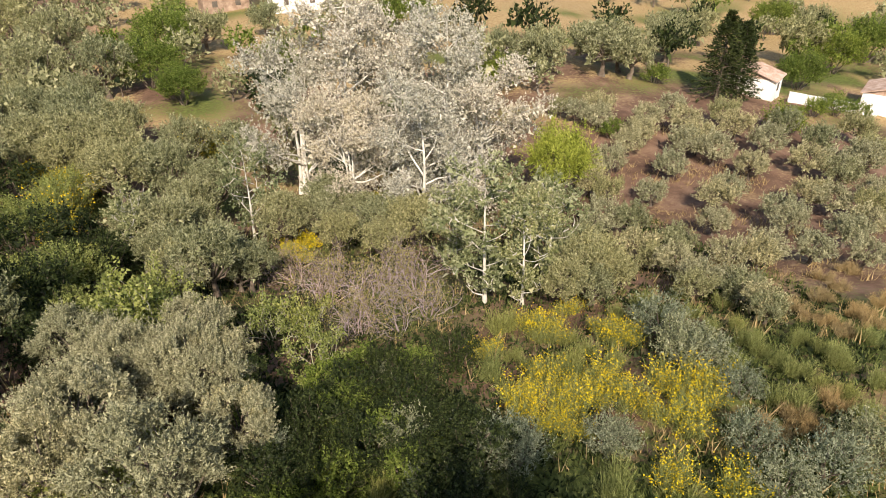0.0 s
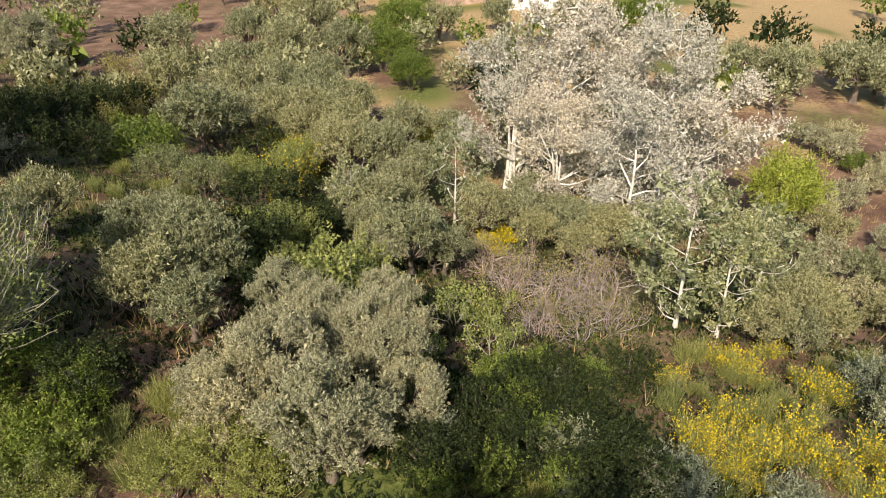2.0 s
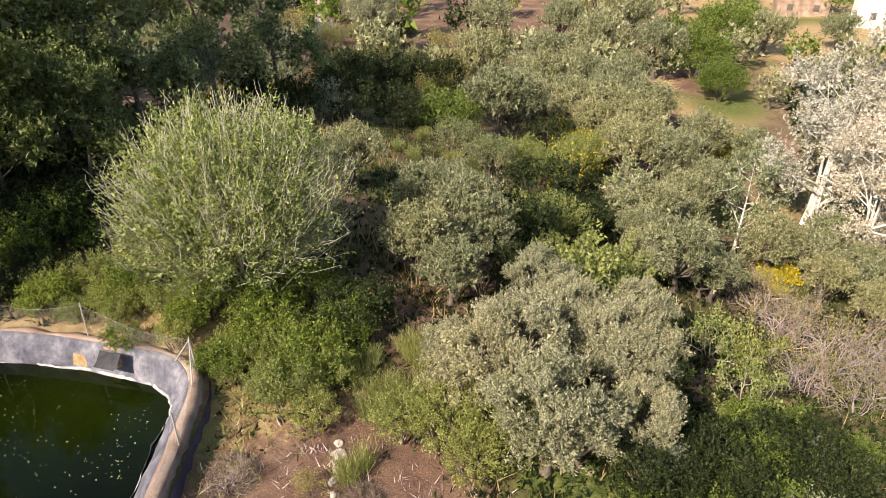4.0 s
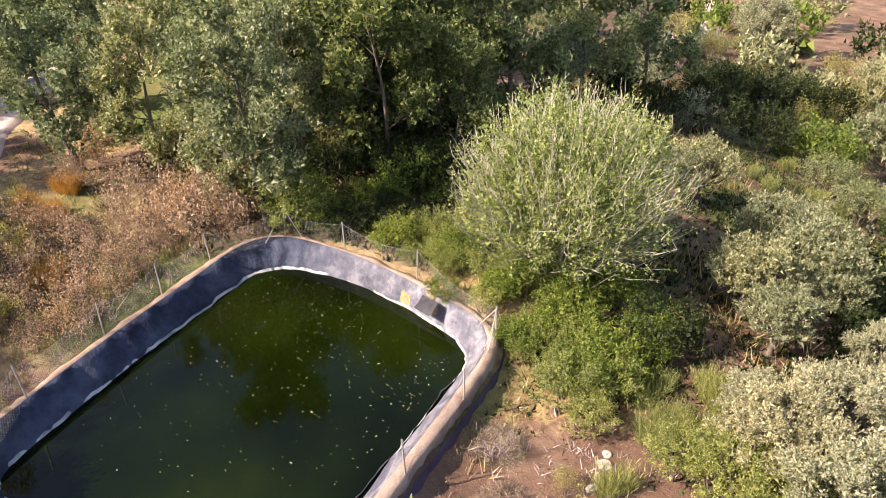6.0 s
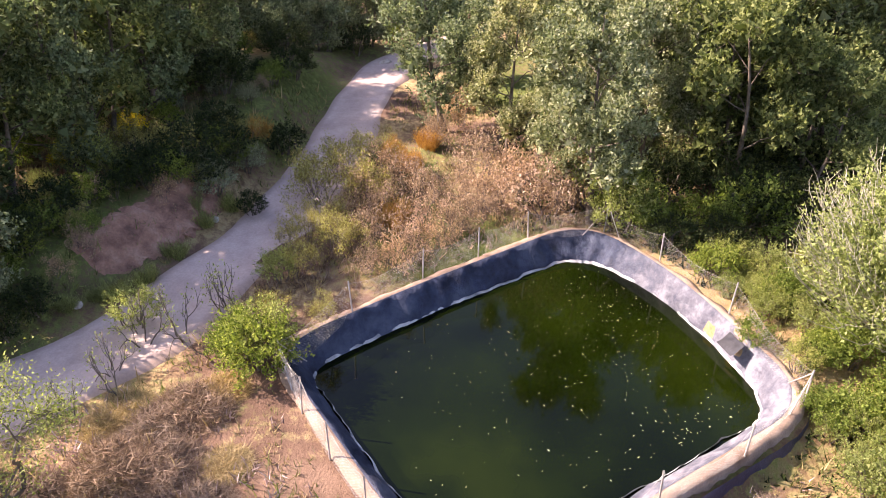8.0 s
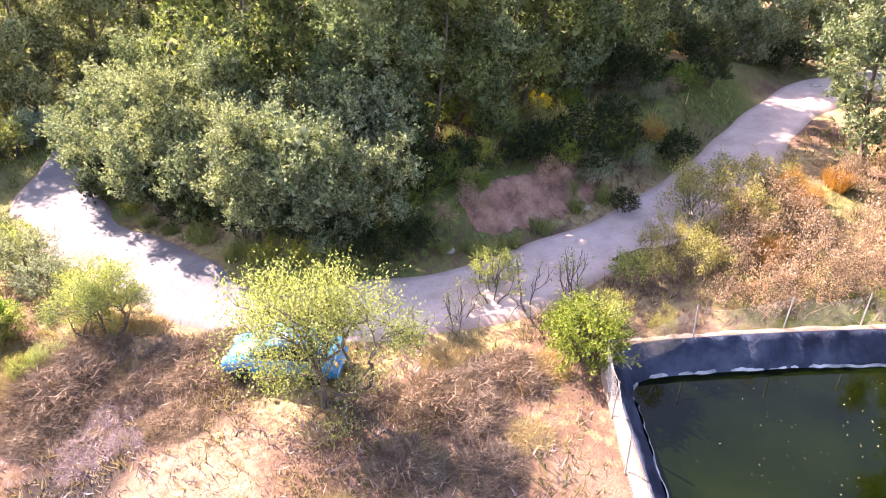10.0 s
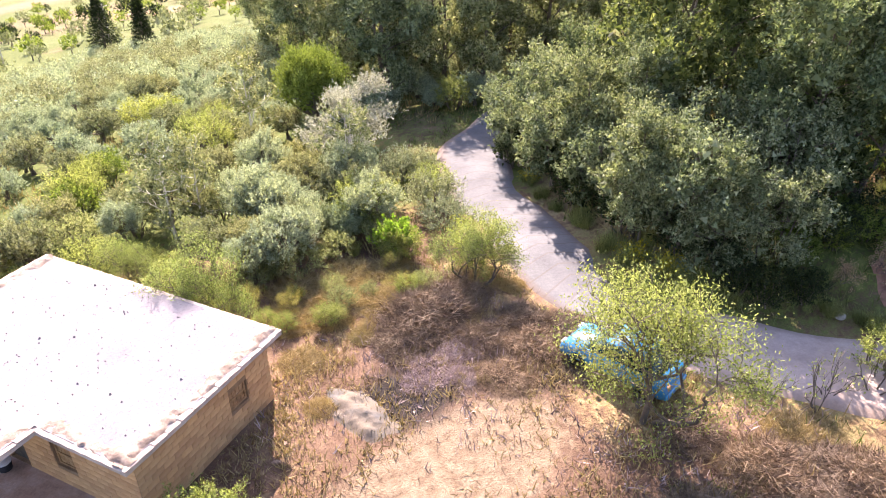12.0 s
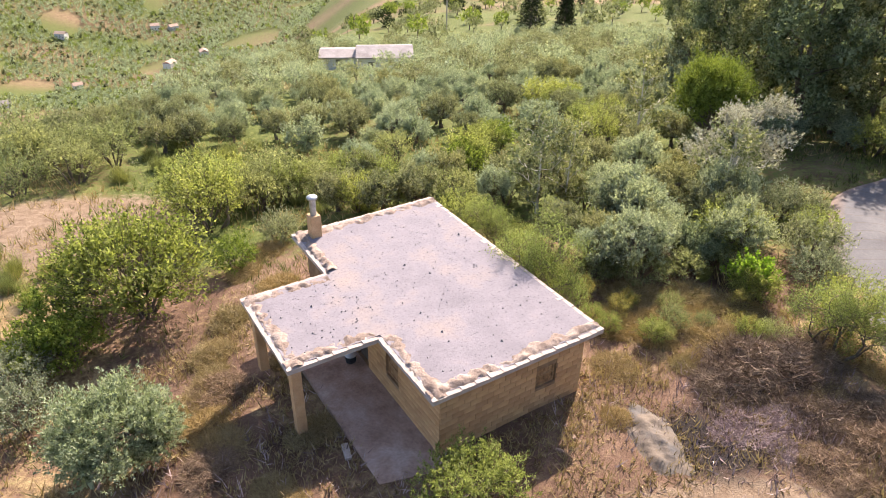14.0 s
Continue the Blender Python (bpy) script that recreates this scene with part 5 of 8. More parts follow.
for x, y, s, h in ((-5.3, -25.6, 0.71, 1), (-6.1, -26.2, 0.59, 1), (-7.6, -27.3, 0.62, 1), (-6.7, -25.4, 0.58, 1), (-3.2, -25.2, 1.03, 1), (-0.7, -23.8, 0.98, 1), (15, -38.5, 0.77, 1), (13.6, -40.3, 0.79, 1), (13.1, -36, 0.72, 1), (18.3, -36.3, 0.85, 1), (16.9, -38.4, 0.88, 1), (16.4, -34.6, 0.81, 1), (13.3, -32.9, 0.67, 1), (11.8, -33.7, 0.67, 1), (11.6, -30.6, 0.63, 1), (8.8, -30.5, 0.96, 1), (26.1, -36, 0.92, 1), (25, -38.2, 0.95, 1), (23.7, -34.1, 0.87, 1), (27, -40.5, 0.89, 1), (26.1, -42.8, 0.91, 1), (24.7, -38.4, 0.84, 1), (24.1, -38.3, 0.83, 1), (23, -40.2, 0.85, 1),):
    plant("broom_green", x, y, s, stretch=h)
for x, y, s, h in ((22.1, -36.6, 0.79, 1), (22.8, -39.6, 0.84, 1), (21.9, -42.1, 0.87, 1), (20.8, -37.8, 0.8, 1), (21.6, -41.2, 0.86, 1), (20.8, -44.2, 0.89, 1), (19.4, -38.9, 0.8, 1), (25.1, -24.1, 0.91, 1), (23.9, -25.4, 0.91, 1), (22.9, -22.8, 0.85, 1), (22.2, -21.6, 0.82, 1), (21.2, -23, 0.83, 1), (20.6, -20.8, 0.79, 1), (1.8, 15.1, 0.59, 1), (1, 20.2, 0.61, 1), (4, 20.9, 0.63, 1), (-0.5, 13.9, 0.64, 1), (-20.9, 38.1, 0.9, 1), (-22.2, 45, 1.03, 1), (-19.3, 37.6, 0.88, 1), (-23.8, 35.5, 0.78, 1), (-25.5, 41.6, 0.89, 1), (-22.3, 35.1, 0.77, 1), (-28.6, -10.6, 0.65, 1),):
    plant("broom_green", x, y, s, stretch=h)
for x, y, s, h in ((-21.3, -13.4, 0.56, 1), (-22.1, -12.6, 0.57, 1), (-29.6, -9.4, 0.8, 1), (-18.7, -15.5, 0.66, 1),):
    plant("broom_green", x, y, s, stretch=h)
for x, y, s, h in ((-18.2, 38.4, 1.17, 1), (-21.7, 40.1, 1.12, 1), (14.8, -34.2, 1.25, 1), (16.7, -32.3, 1.12, 1), (16.8, -35.5, 1.09, 1), (31.1, -39.6, 1.22, 1), (34.6, -40.3, 1.43, 1), (33.1, -36.1, 1.19, 1), (33.2, -37.4, 1.48, 1), (28.6, -35, 1.23, 1), (28.3, -38.6, 1.3, 1), (31.8, -44.6, 1.32, 1), (39.8, -43.8, 1.74, 1), (13, -34.7, 0.93, 1), (5.8, -31.2, 0.81, 1), (15.3, -32, 1, 1), (-2.1, -31.9, 0.81, 1), (1.8, -31.9, 0.81, 1), (4.1, -31.6, 0.81, 1), (10.1, -31.9, 0.76, 1), (9.3, -39, 0.88, 1), (-26.5, 45.5, 1.27, 1), (-31, 53.8, 1.32, 1), (32.8, -36.8, 1.33, 1),):
    plant("shrub_sage", x, y, s, stretch=h)
for x, y, s, h in ((30.2, -37.8, 1.31, 1), (30.7, -32.7, 1.1, 1), (15.5, -33.3, 0.93, 1), (11.9, -33.5, 0.8, 1), (6.3, -31.1, 0.81, 1), (-4.2, -24.3, 0.66, 1), (-2.5, -24.6, 0.59, 1), (-7.9, -25.8, 0.7, 1), (-5.9, -25.1, 0.61, 1),):
    plant("shrub_sage", x, y, s, stretch=h)
for x, y, s, h in ((-16.7, 53, 2.08, 1), (-20.4, 60.4, 1.84, 1), (-8.5, 66, 0.9, 1), (-6.5, 68.1, 0.93, 1), (-7.1, 63.9, 0.88, 1), (-0.9, 38.9, 0.66, 1), (0.8, 41.4, 0.7, 1), (-0, 37.1, 0.64, 1), (9.4, 23.1, 0.72, 1), (11.8, 24.8, 0.78, 1), (9.9, 21.8, 0.7, 1), (6.6, 16.2, 0.61, 1), (8.3, 17, 0.64, 1), (7.1, 15.4, 0.6, 1), (6.6, 16.9, 0.94, 1), (7.5, 15.6, 0.6, 1), (9.2, 16.4, 0.64, 1), (7.9, 14.8, 0.59, 1), (10.2, 17.7, 1.01, 1), (10.5, 15.9, 0.59, 1), (12.1, 16.5, 0.62, 1), (10.8, 15.2, 0.58, 1), (11.3, 14.4, 1.03, 1), (12.3, 21, 1.04, 1),):
    plant("broom_yellow", x, y, s, stretch=h)
for x, y, s, h in ((8.1, 18.3, 0.9, 1), (6.9, 21.2, 0.65, 1), (13.4, 16.5, 1.03, 1), (9.6, 22.5, 1.05, 1), (12.4, 20.7, 0.92, 1), (12.2, 16.9, 0.92, 1), (9.6, 12, 0.92, 1), (11.1, 11.2, 0.93, 1), (8.2, 16.2, 1.03, 1), (12.5, 15.3, 0.89, 1), (10.4, 16.2, 0.97, 1), (-16.9, -19.4, 0.91, 1), (-17.7, -18, 0.67, 1), (-28.3, -21.3, 0.64, 1), (-30.7, -21.3, 0.67, 1), (-28.1, -20.1, 0.63, 1), (-31.1, -20.8, 0.59, 1), (-33.3, -20.6, 0.61, 1), (-30.7, -19.6, 0.57, 1), (-16.1, 50, 2.41, 1), (-15.8, 45.2, 2.01, 1), (-17.4, 58, 1.75, 1), (-7.7, 65.5, 1.9, 1), (-0.6, 39, 0.67, 1),):
    plant("broom_yellow", x, y, s, stretch=h)
for x, y, s, h in ((1.1, 40.6, 0.69, 1), (0.2, 36.9, 0.63, 1), (4.3, 50.3, 0.72, 1), (6.2, 51.1, 0.73, 1), (4.9, 47.9, 0.69, 1), (6.4, 20.9, 0.65, 1), (9.7, 22.7, 0.94, 1), (7, 16.9, 0.63, 1), (8.9, 17.3, 0.65, 1), (7.5, 15.8, 0.61, 1), (6.6, 16.7, 0.93, 1), (9.9, 16.9, 0.79, 1),):
    plant("broom_yellow", x, y, s, stretch=h)
for x, y, s, h in ((19.6, 45.1, 1.35, 1), (-9.6, -42.3, 1.11, 1), (-9.5, -43.2, 1.13, 1),):
    plant("pine", x, y, s, stretch=h)
for x, y, s, h in ((14.3, 21.1, 1.06, 1), (5.4, 13.9, 0.8, 1), (13.8, 18.4, 1.06, 1), (4.2, 15, 0.62, 1), (8.5, 13.9, 0.7, 1), (14.2, 18, 0.97, 1), (14.3, 15.7, 0.67, 1), (12.7, 12.9, 0.75, 1), (14.1, 11.1, 0.88, 1), (15.9, 11.6, 0.94, 1), (12.2, 10.8, 0.77, 1), (5.4, 14.4, 0.75, 1), (8.7, 13.8, 0.5, 1), (-37.9, 40.7, 1.44, 1), (-38.7, 50.6, 1.65, 1), (-35.8, 51.8, 1.64, 1), (-30.7, 37.1, 1.42, 1), (-29.8, -10.1, 0.86, 1), (-32.6, -9.3, 0.8, 1), (-30, -10.9, 0.75, 1), (-11.4, -27.4, 1.14, 1), (-11, -25, 0.97, 1), (-11.2, -31.9, 1.04, 1), (-12.3, -31.9, 0.93, 1),):
    plant("shrub_grey", x, y, s, stretch=h)
for x, y, s, h in ((15.8, -14, 0.99, 1), (17.1, -15.5, 0.97, 1), (22.3, -30.8, 1.04, 1), (12.3, -27.6, 0.86, 1), (26, -27.6, 1.04, 1), (25.1, -32.3, 1.11, 1), (22.3, -31.3, 1.19, 1), (34.1, -41.9, 1.43, 1),):
    plant("shrub_grey", x, y, s, stretch=h)
for x, y, s, h in ((15.2, 14, 0.81, 1), (17.2, 14.5, 0.86, 1), (15.3, 13.2, 0.79, 1), (22.4, 20.3, 0.79, 1), (24.6, 20.9, 0.83, 1), (21.9, 18.9, 0.76, 1), (22.6, 22.9, 0.84, 1), (24.6, 23.3, 0.87, 1), (22.1, 21.3, 0.8, 1), (13.9, 13.8, 0.64, 1), (15.4, 14.1, 0.67, 1), (14, 13.1, 0.63, 1), (24.5, 21.2, 0.84, 1), (26.8, 21.8, 0.88, 1), (24.1, 19.9, 0.81, 1), (27.5, 26.4, 0.84, 1), (30, 27.2, 0.89, 1), (26.9, 24.8, 0.81, 1), (21.4, 29.3, 0.82, 1), (23.6, 30, 0.85, 1), (21.2, 27.6, 0.79, 1), (-30.7, 33.1, 0.8, 1), (-31.5, 36.3, 0.85, 1), (-29.5, 33, 0.79, 1),):
    plant("broom_straw", x, y, s, stretch=h)
for x, y, s, h in ((31.9, 64.5, 0.89, 1), (35.2, 60.4, 0.87, 1), (30.6, 54.9, 0.79, 1), (31.5, 49.1, 0.79, 1), (27.4, 44.5, 0.68, 1), (37.1, 54.1, 0.97, 1), (33.3, 43.3, 0.74, 1), (27.6, 36.6, 0.64, 1), (38.5, 47.8, 0.82, 1), (25.3, 29, 0.57, 1), (32.5, 35.3, 0.7, 1), (44.6, 48.3, 0.93, 1), (38.9, 41.2, 0.81, 1), (51.5, 48.9, 0.99, 1), (46.4, 42.3, 0.8, 1), (38, 34.3, 0.74, 1), (31.1, 27.5, 0.61, 1), (26.9, 51.1, 0.82, 1), (23.4, 47.4, 0.85, 1), (20.2, 38.6, 0.79, 1), (19.1, 31.6, 0.68, 1), (19.6, 28.5, 0.62, 1), (19.2, 25.3, 0.6, 1), (20.4, 24.3, 0.59, 1),):
    plant("olive_mid_pale", x, y, s, stretch=h)
for x, y, s, h in ((19.8, 21.7, 0.53, 1), (38.2, 58.6, 0.92, 1), (37.1, 51.3, 0.94, 1), (43.5, 57.4, 0.95, 1), (43.8, 52.9, 0.96, 1), (46.3, 46.9, 0.98, 1), (33.4, 37.2, 0.81, 1), (35.4, 53.2, 0.9, 1), (31, 41.4, 0.79, 1), (39.7, 39.5, 0.8, 1), (26.1, 29.5, 0.65, 1), (23.6, 29.5, 0.6, 1), (28.8, 29, 0.63, 1), (34.2, 32.2, 0.72, 1), (29.3, 64.3, 0.76, 1), (30.4, 61.2, 0.85, 1), (32.5, 56.9, 0.87, 1), (40.4, 64.5, 0.82, 1),):
    plant("olive_mid_pale", x, y, s, stretch=h)
for x, y, s, h in ((20.2, 23.9, 0.59, 1), (19.5, 21, 0.44, 1), (22.1, 32.3, 0.66, 1), (22.1, 37.8, 0.72, 1), (23.9, 45.3, 0.74, 1), (28.2, 66, 0.67, 1), (44.7, 61.6, 0.94, 1), (15.2, 26.8, 0.58, 1), (13.3, 25.4, 0.6, 1), (17.8, 35.6, 0.6, 1), (19, 46.5, 0.73, 1), (18.2, 24.5, 0.53, 1), (19.2, 29.9, 0.54, 1), (32, 81.7, 1.66, 1), (39.8, 85, 1.61, 1), (42.5, 81.5, 1.73, 1), (57.8, 97.2, 1.73, 1), (69.3, 106, 1.73, 1), (28.8, 87.5, 1.27, 1), (100.8, 117.4, 1.83, 1), (16.7, 109, 1.68, 1), (10.2, 112.1, 1.54, 1), (-9.1, 100.7, 1.73, 1), (-0.9, 108.5, 1.48, 1),):
    plant("olive_mid", x, y, s, stretch=h)
for x, y, s, h in ((-41.6, 67.3, 1.01, 1), (6.2, -30.4, 0.67, 1), (7.7, -29.7, 0.66, 1), (5.3, -33.7, 0.66, 1), (10.3, -30.6, 0.63, 1), (10.3, -34.7, 0.63, 1), (1.9, -33.1, 0.64, 1), (-1.2, -32, 0.62, 1), (-7.1, -35.4, 0.62, 1), (-8.8, -38.8, 0.68, 1), (24.1, -34.3, 0.64, 1), (32.6, -43.3, 0.91, 1), (33.5, -41.3, 0.89, 1), (26.7, -42.2, 0.75, 1), (25.4, -43.8, 0.76, 1), (32, -46.5, 0.84, 1), (28.3, -46.7, 0.81, 1), (31.4, 80.1, 1.7, 1), (39.2, 79.5, 1.97, 1), (42.7, 78.8, 1.69, 1), (53.2, 89, 1.78, 1), (80.7, 95.5, 2.34, 1), (45.9, 45.6, 0.91, 1), (53.2, 50.2, 1.08, 1),):
    plant("olive_mid", x, y, s, stretch=h)
for x, y, s, h in ((41.2, 37.1, 0.84, 1), (50.2, 58.8, 0.96, 1), (50, 53.5, 0.97, 1), (58.5, 57.7, 1.02, 1),):
    plant("olive_mid", x, y, s, stretch=h)
for x, y, s, h in ((85.2, 92.6, 1.31, 1), (68.8, 79.7, 0.98, 1), (97.6, 99.3, 1.44, 1), (95.4, 121.7, 1.24, 1), (24.4, 75.9, 0.84, 1), (-14.9, 87.4, 1.13, 1), (-10.7, 80.5, 0.86, 1), (-14.1, 99.2, 1.27, 1), (19.6, 105.9, 1.36, 1), (-0, 90.7, 0.74, 1),):
    plant("bush_tree", x, y, s, stretch=h)
for x, y, s, h in ((-18.4, 16.4, 1.11, 1),):
    plant("fig", x, y, s, stretch=h)
for x, y, s, h in ((-35.3, 29.4, 1.26, 1), (-8.4, -31.4, 0.69, 1), (-3.9, -28.8, 0.8, 1), (-4.7, -26.5, 0.59, 1), (-4.8, -34.9, 0.74, 1), (-3.7, -28.3, 0.84, 1), (-3.9, -25.1, 0.72, 1), (-2.4, -24.9, 0.56, 1), (-8.3, -30.5, 0.79, 1), (-8.1, -26.7, 0.72, 1), (10.4, -43.6, 0.68, 1), (6.2, -33.6, 0.53, 1), (10.8, -36.5, 0.59, 1), (-3.1, -31.1, 0.67, 1), (-5.1, -27.7, 0.61, 1), (2.3, -31.2, 0.55, 1),):
    plant("olive_blue", x, y, s, stretch=h)
for x, y, s, h in ((-31.1, 15.1, 0.89, 1), (-33.6, 21.2, 0.86, 1), (-39.2, 16.4, 0.95, 1), (-32.6, 13.7, 0.74, 1), (-36.2, 18.2, 0.84, 1), (-30, 17.6, 0.66, 1),):
    plant("wood_b", x, y, s, stretch=h)
for x, y, s, h in ((-34.6, 19.2, 1.02, 1), (-33.9, 24.7, 0.95, 1), (-33.9, 30.4, 0.94, 1), (-34.3, 36.5, 0.93, 1), (-40.4, 14.6, 1.02, 1), (-38.9, 15.2, 0.87, 1),):
    plant("wood_a", x, y, s, stretch=h)
for x, y, s, h in ((-32.5, 54.9, 0.9, 1),):
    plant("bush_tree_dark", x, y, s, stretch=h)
for x, y, s, h in ((-35.8, 4.2, 0.78, 1), (-28.4, 7.4, 0.87, 1), (-33.4, 11, 0.85, 1), (-30.4, 6.1, 0.61, 1),):
    plant("poplar_pale", x, y, s, stretch=h)
for x, y, s, h in ((-39.2, 9, 0.88, 1), (-40.2, 1.1, 0.8, 1),):
    plant("poplar_b", x, y, s, stretch=h)
for x, y, s, h in ((-33.3, 2.5, 1.37, 1), (-40.9, 1.8, 1.01, 1), (-29.5, 3, 1.05, 1), (-28.6, -2.2, 0.93, 1), (-26.9, -0.8, 0.97, 1), (-24.3, -1.7, 0.74, 1), (-27.4, 0.7, 0.9, 1), (-25.7, 0.1, 0.77, 1), (-26.3, -2.7, 0.87, 1), (-31.8, -1.2, 0.91, 1), (-32.7, 3.9, 0.84, 1), (-28.3, 2.3, 0.83, 1), (-30.3, 1.4, 0.88, 1), (-37.1, 0.3, 0.92, 1), (-44.3, 1.7, 0.95, 1), (-23.4, -13.5, 0.52, 1), (-26.9, -14.3, 0.57, 1), (-28, -11.8, 0.58, 1), (-22.1, -13.9, 0.43, 1), (-29.7, -3.3, 1.06, 1), (-27.6, -3.9, 0.82, 1), (-32.3, -2.3, 1.03, 1), (-30.2, -0.2, 0.97, 1), (-25, -1.1, 0.76, 1),):
    plant("shrub_brown", x, y, s, stretch=h)
for x, y, s, h in ((-24, -2.6, 0.66, 1), (-27.1, 1.2, 0.72, 1),):
    plant("shrub_brown", x, y, s, stretch=h)
for x, y, s, h in ((-30.2, -5.1, 1.1, 1), (-30.4, -3.5, 1.09, 1), (-25.2, -4, 0.87, 1), (-23.6, -5.3, 0.69, 1), (-20.9, -3.9, 0.56, 1), (-34.4, -3.2, 0.91, 1), (-27.6, -4.6, 0.77, 1), (-26.4, -6.2, 0.58, 1), (-20.9, -5.8, 0.57, 1), (-33.6, -9.6, 0.91, 1), (-30.4, -11.8, 0.85, 1), (-32.2, -14.6, 0.81, 1), (-31.4, -10.3, 0.67, 1), (-25, -15.6, 0.7, 1), (-30.8, -13.2, 0.77, 1), (-24.5, -13.8, 0.5, 1), (-29.6, -10.8, 0.55, 1), (-31.1, -5.7, 1.03, 1), (-33, -4.6, 0.98, 1), (-29.8, -2.8, 0.81, 1), (-26.9, -5.5, 0.76, 1), (-25.6, -3.3, 0.64, 1), (-10, 9.9, 0.4, 1),):
    plant("shrub_half_dry", x, y, s, stretch=h)
for x, y, s, h in ((-35.7, -2, 0.78, 1), (-36.9, -0.1, 0.8, 1), (-34.3, -1.1, 0.75, 1), (-28, -1.6, 0.86, 1), (-35.9, -9.3, 0.76, 1),):
    plant("broom_orange", x, y, s, stretch=h)
for x, y, s, h in ((-21.4, -7.3, 1.08, 1), (-19.9, -8.8, 1.05, 1), (-18, -10.5, 0.77, 1), (-18.9, -7.6, 0.76, 1), (-17.2, -10.2, 0.83, 1), (-19.5, -10, 0.97, 1), (-21, -7.4, 0.98, 1), (-16.1, -11.1, 0.66, 1),):
    plant("bare_small", x, y, s, stretch=h)
for x, y, s, h in ((-20.4, -15.9, 0.77, 1), (-17.7, -20.1, 0.85, 1), (-18.7, -18.1, 0.67, 1), (-17.5, -23.4, 0.8, 1), (-17.8, -26.5, 0.86, 1), (-18.2, -31.3, 0.85, 1), (-18.2, -28.5, 0.76, 1), (-19.9, -21.2, 0.85, 1), (-19, -23.6, 0.81, 1),):
    plant("bank_bush", x, y, s, stretch=h)
for x, y, s, h in ((-17.4, -20.2, 0.5, 1), (-18.6, -26, 0.5, 1),):
    plant("poplar_a", x, y, s, stretch=h)
for x, y, s, h in ((-11.9, -12, 1.11, 1), (-10.5, -20.7, 0.66, 1), (2.1, -26.3, 0.54, 1),):
    plant("almond", x, y, s, stretch=h)
for x, y, s, h in ((-7.7, -19.2, 1.17, 1), (-9.2, -17.4, 0.74, 1), (-10.9, -17.8, 0.7, 1), (-13.7, -8.9, 0.9, 1), (-16.2, -7.5, 0.88, 1), (-12.8, -10.8, 0.67, 1), (-13.9, -7.6, 0.77, 1),):
    plant("dead_mound", x, y, s, stretch=h)
for x, y, s, h in ((15.5, -20.7, 0.93, 1),):
    plant("walnut", x, y, s, stretch=h)
for x, y, s, h in ((1, -12.1, 0.88, 1),):
    plant("shrub_fine", x, y, s, stretch=h)
for x, y, s, h in ((11.4, -12.5, 1.07, 1), (-4.2, -29.1, 0.87, 1), (-3.3, -27, 0.69, 1), (-6.9, -26.8, 0.7, 1), (-9, -32.7, 0.75, 1),):
    plant("olive_bush", x, y, s, stretch=h)
for x, y, s, h in ((-4, -23.3, 0.97, 1), (-6.2, -23.7, 0.9, 1), (-4.9, -21.9, 0.85, 1), (-3.3, -21.3, 0.75, 1), (-6.4, -21, 0.75, 1), (12.3, -26.2, 0.84, 1), (10.3, -22.6, 0.74, 1), (12.5, -24.1, 0.7, 1), (-7.6, -23.2, 0.81, 1), (-8.1, -21, 0.85, 1), (11.2, -20.1, 0.79, 1), (10.9, -17.8, 0.74, 1), (-9.2, -18.2, 0.79, 1), (-8.7, -19.8, 0.83, 1), (-10.5, -21.1, 0.88, 1),):
    plant("straw_mound", x, y, s, stretch=h)
for x, y, s, h in ((-7.3, 24.6, 1.27, 1), (-5.7, 26.4, 0.98, 1), (-1.6, 24.2, 0.91, 1), (0.1, 21.3, 0.9, 1), (-0.2, 24.6, 0.92, 1), (-7.2, 24.4, 1.42, 1), (-6.2, 26.9, 1.17, 1), (-8.6, 24.6, 0.94, 1),):
    plant("fig_shoot", x, y, s, stretch=h)
rng_m = np.random.RandomState(92)
for x, y, s in ((-8.4, -19.6, 1.15), (-9.6, -20.6, 0.9), (-6.6, -18.4, 0.8), (-10.4, -16.4, 0.85), (-9.0, -15.4, 0.7), (-12.2, -16.6, 0.8), (-11.6, -14.6, 0.6), (-15.2, -8.4, 0.8), (-11.2, -8.2, 0.8),
                (-9.4, -6.6, 0.75), (-12.4, -6.2, 0.7), (-10.6, 8.2, 0.55), (-12.6, 9.4, 0.6), (-8.6, 10.4, 0.5), (8.4, -12.4, 0.6), (9.6, -15.6, 0.7)):
    plant("dead_mound", x, y, s, stretch=rng_m.uniform(0.6, 1.0))
for k in range(44):
    x, y = ((rng_m.uniform(-12, -1.5), rng_m.uniform(-24, -18.5)), (rng_m.uniform(-18, -8), rng_m.uniform(-10, -5.5)), (rng_m.uniform(5.5, 11), rng_m.uniform(-19, -9.5)))[k % 3]
    plant("straw_mound", x, y, rng_m.uniform(0.4, 0.85), stretch=rng_m.uniform(0.5, 1.1))
plant("straw_mound", -2.9, -16.3, 0.42)
# dry scrub thinning out behind the house
for k in range(30):
    x, y = rng_m.uniform(-9.0, -1.6), rng_m.uniform(-23.6, -20.4)
    plant(("shrub_half_dry", "straw_mound", "shrub_sage", "shrub_lime", "straw_mound")[k % 5], x, y, rng_m.uniform(0.24, 0.42))
for x, y, s in ((-18.9, -33.0, 0.9), (-20.8, -34.6, 0.9), (-19.6, -31.4, 0.8)):
    plant("bank_bush", x, y, s)
for x, y, s in ((-7.0, -16.7, 0.75), (-6.2, -16.2, 0.5), (-8.2, -17.4, 0.7), (-7.6, -15.9, 0.45)):
    plant("ash_brush", x, y, s)
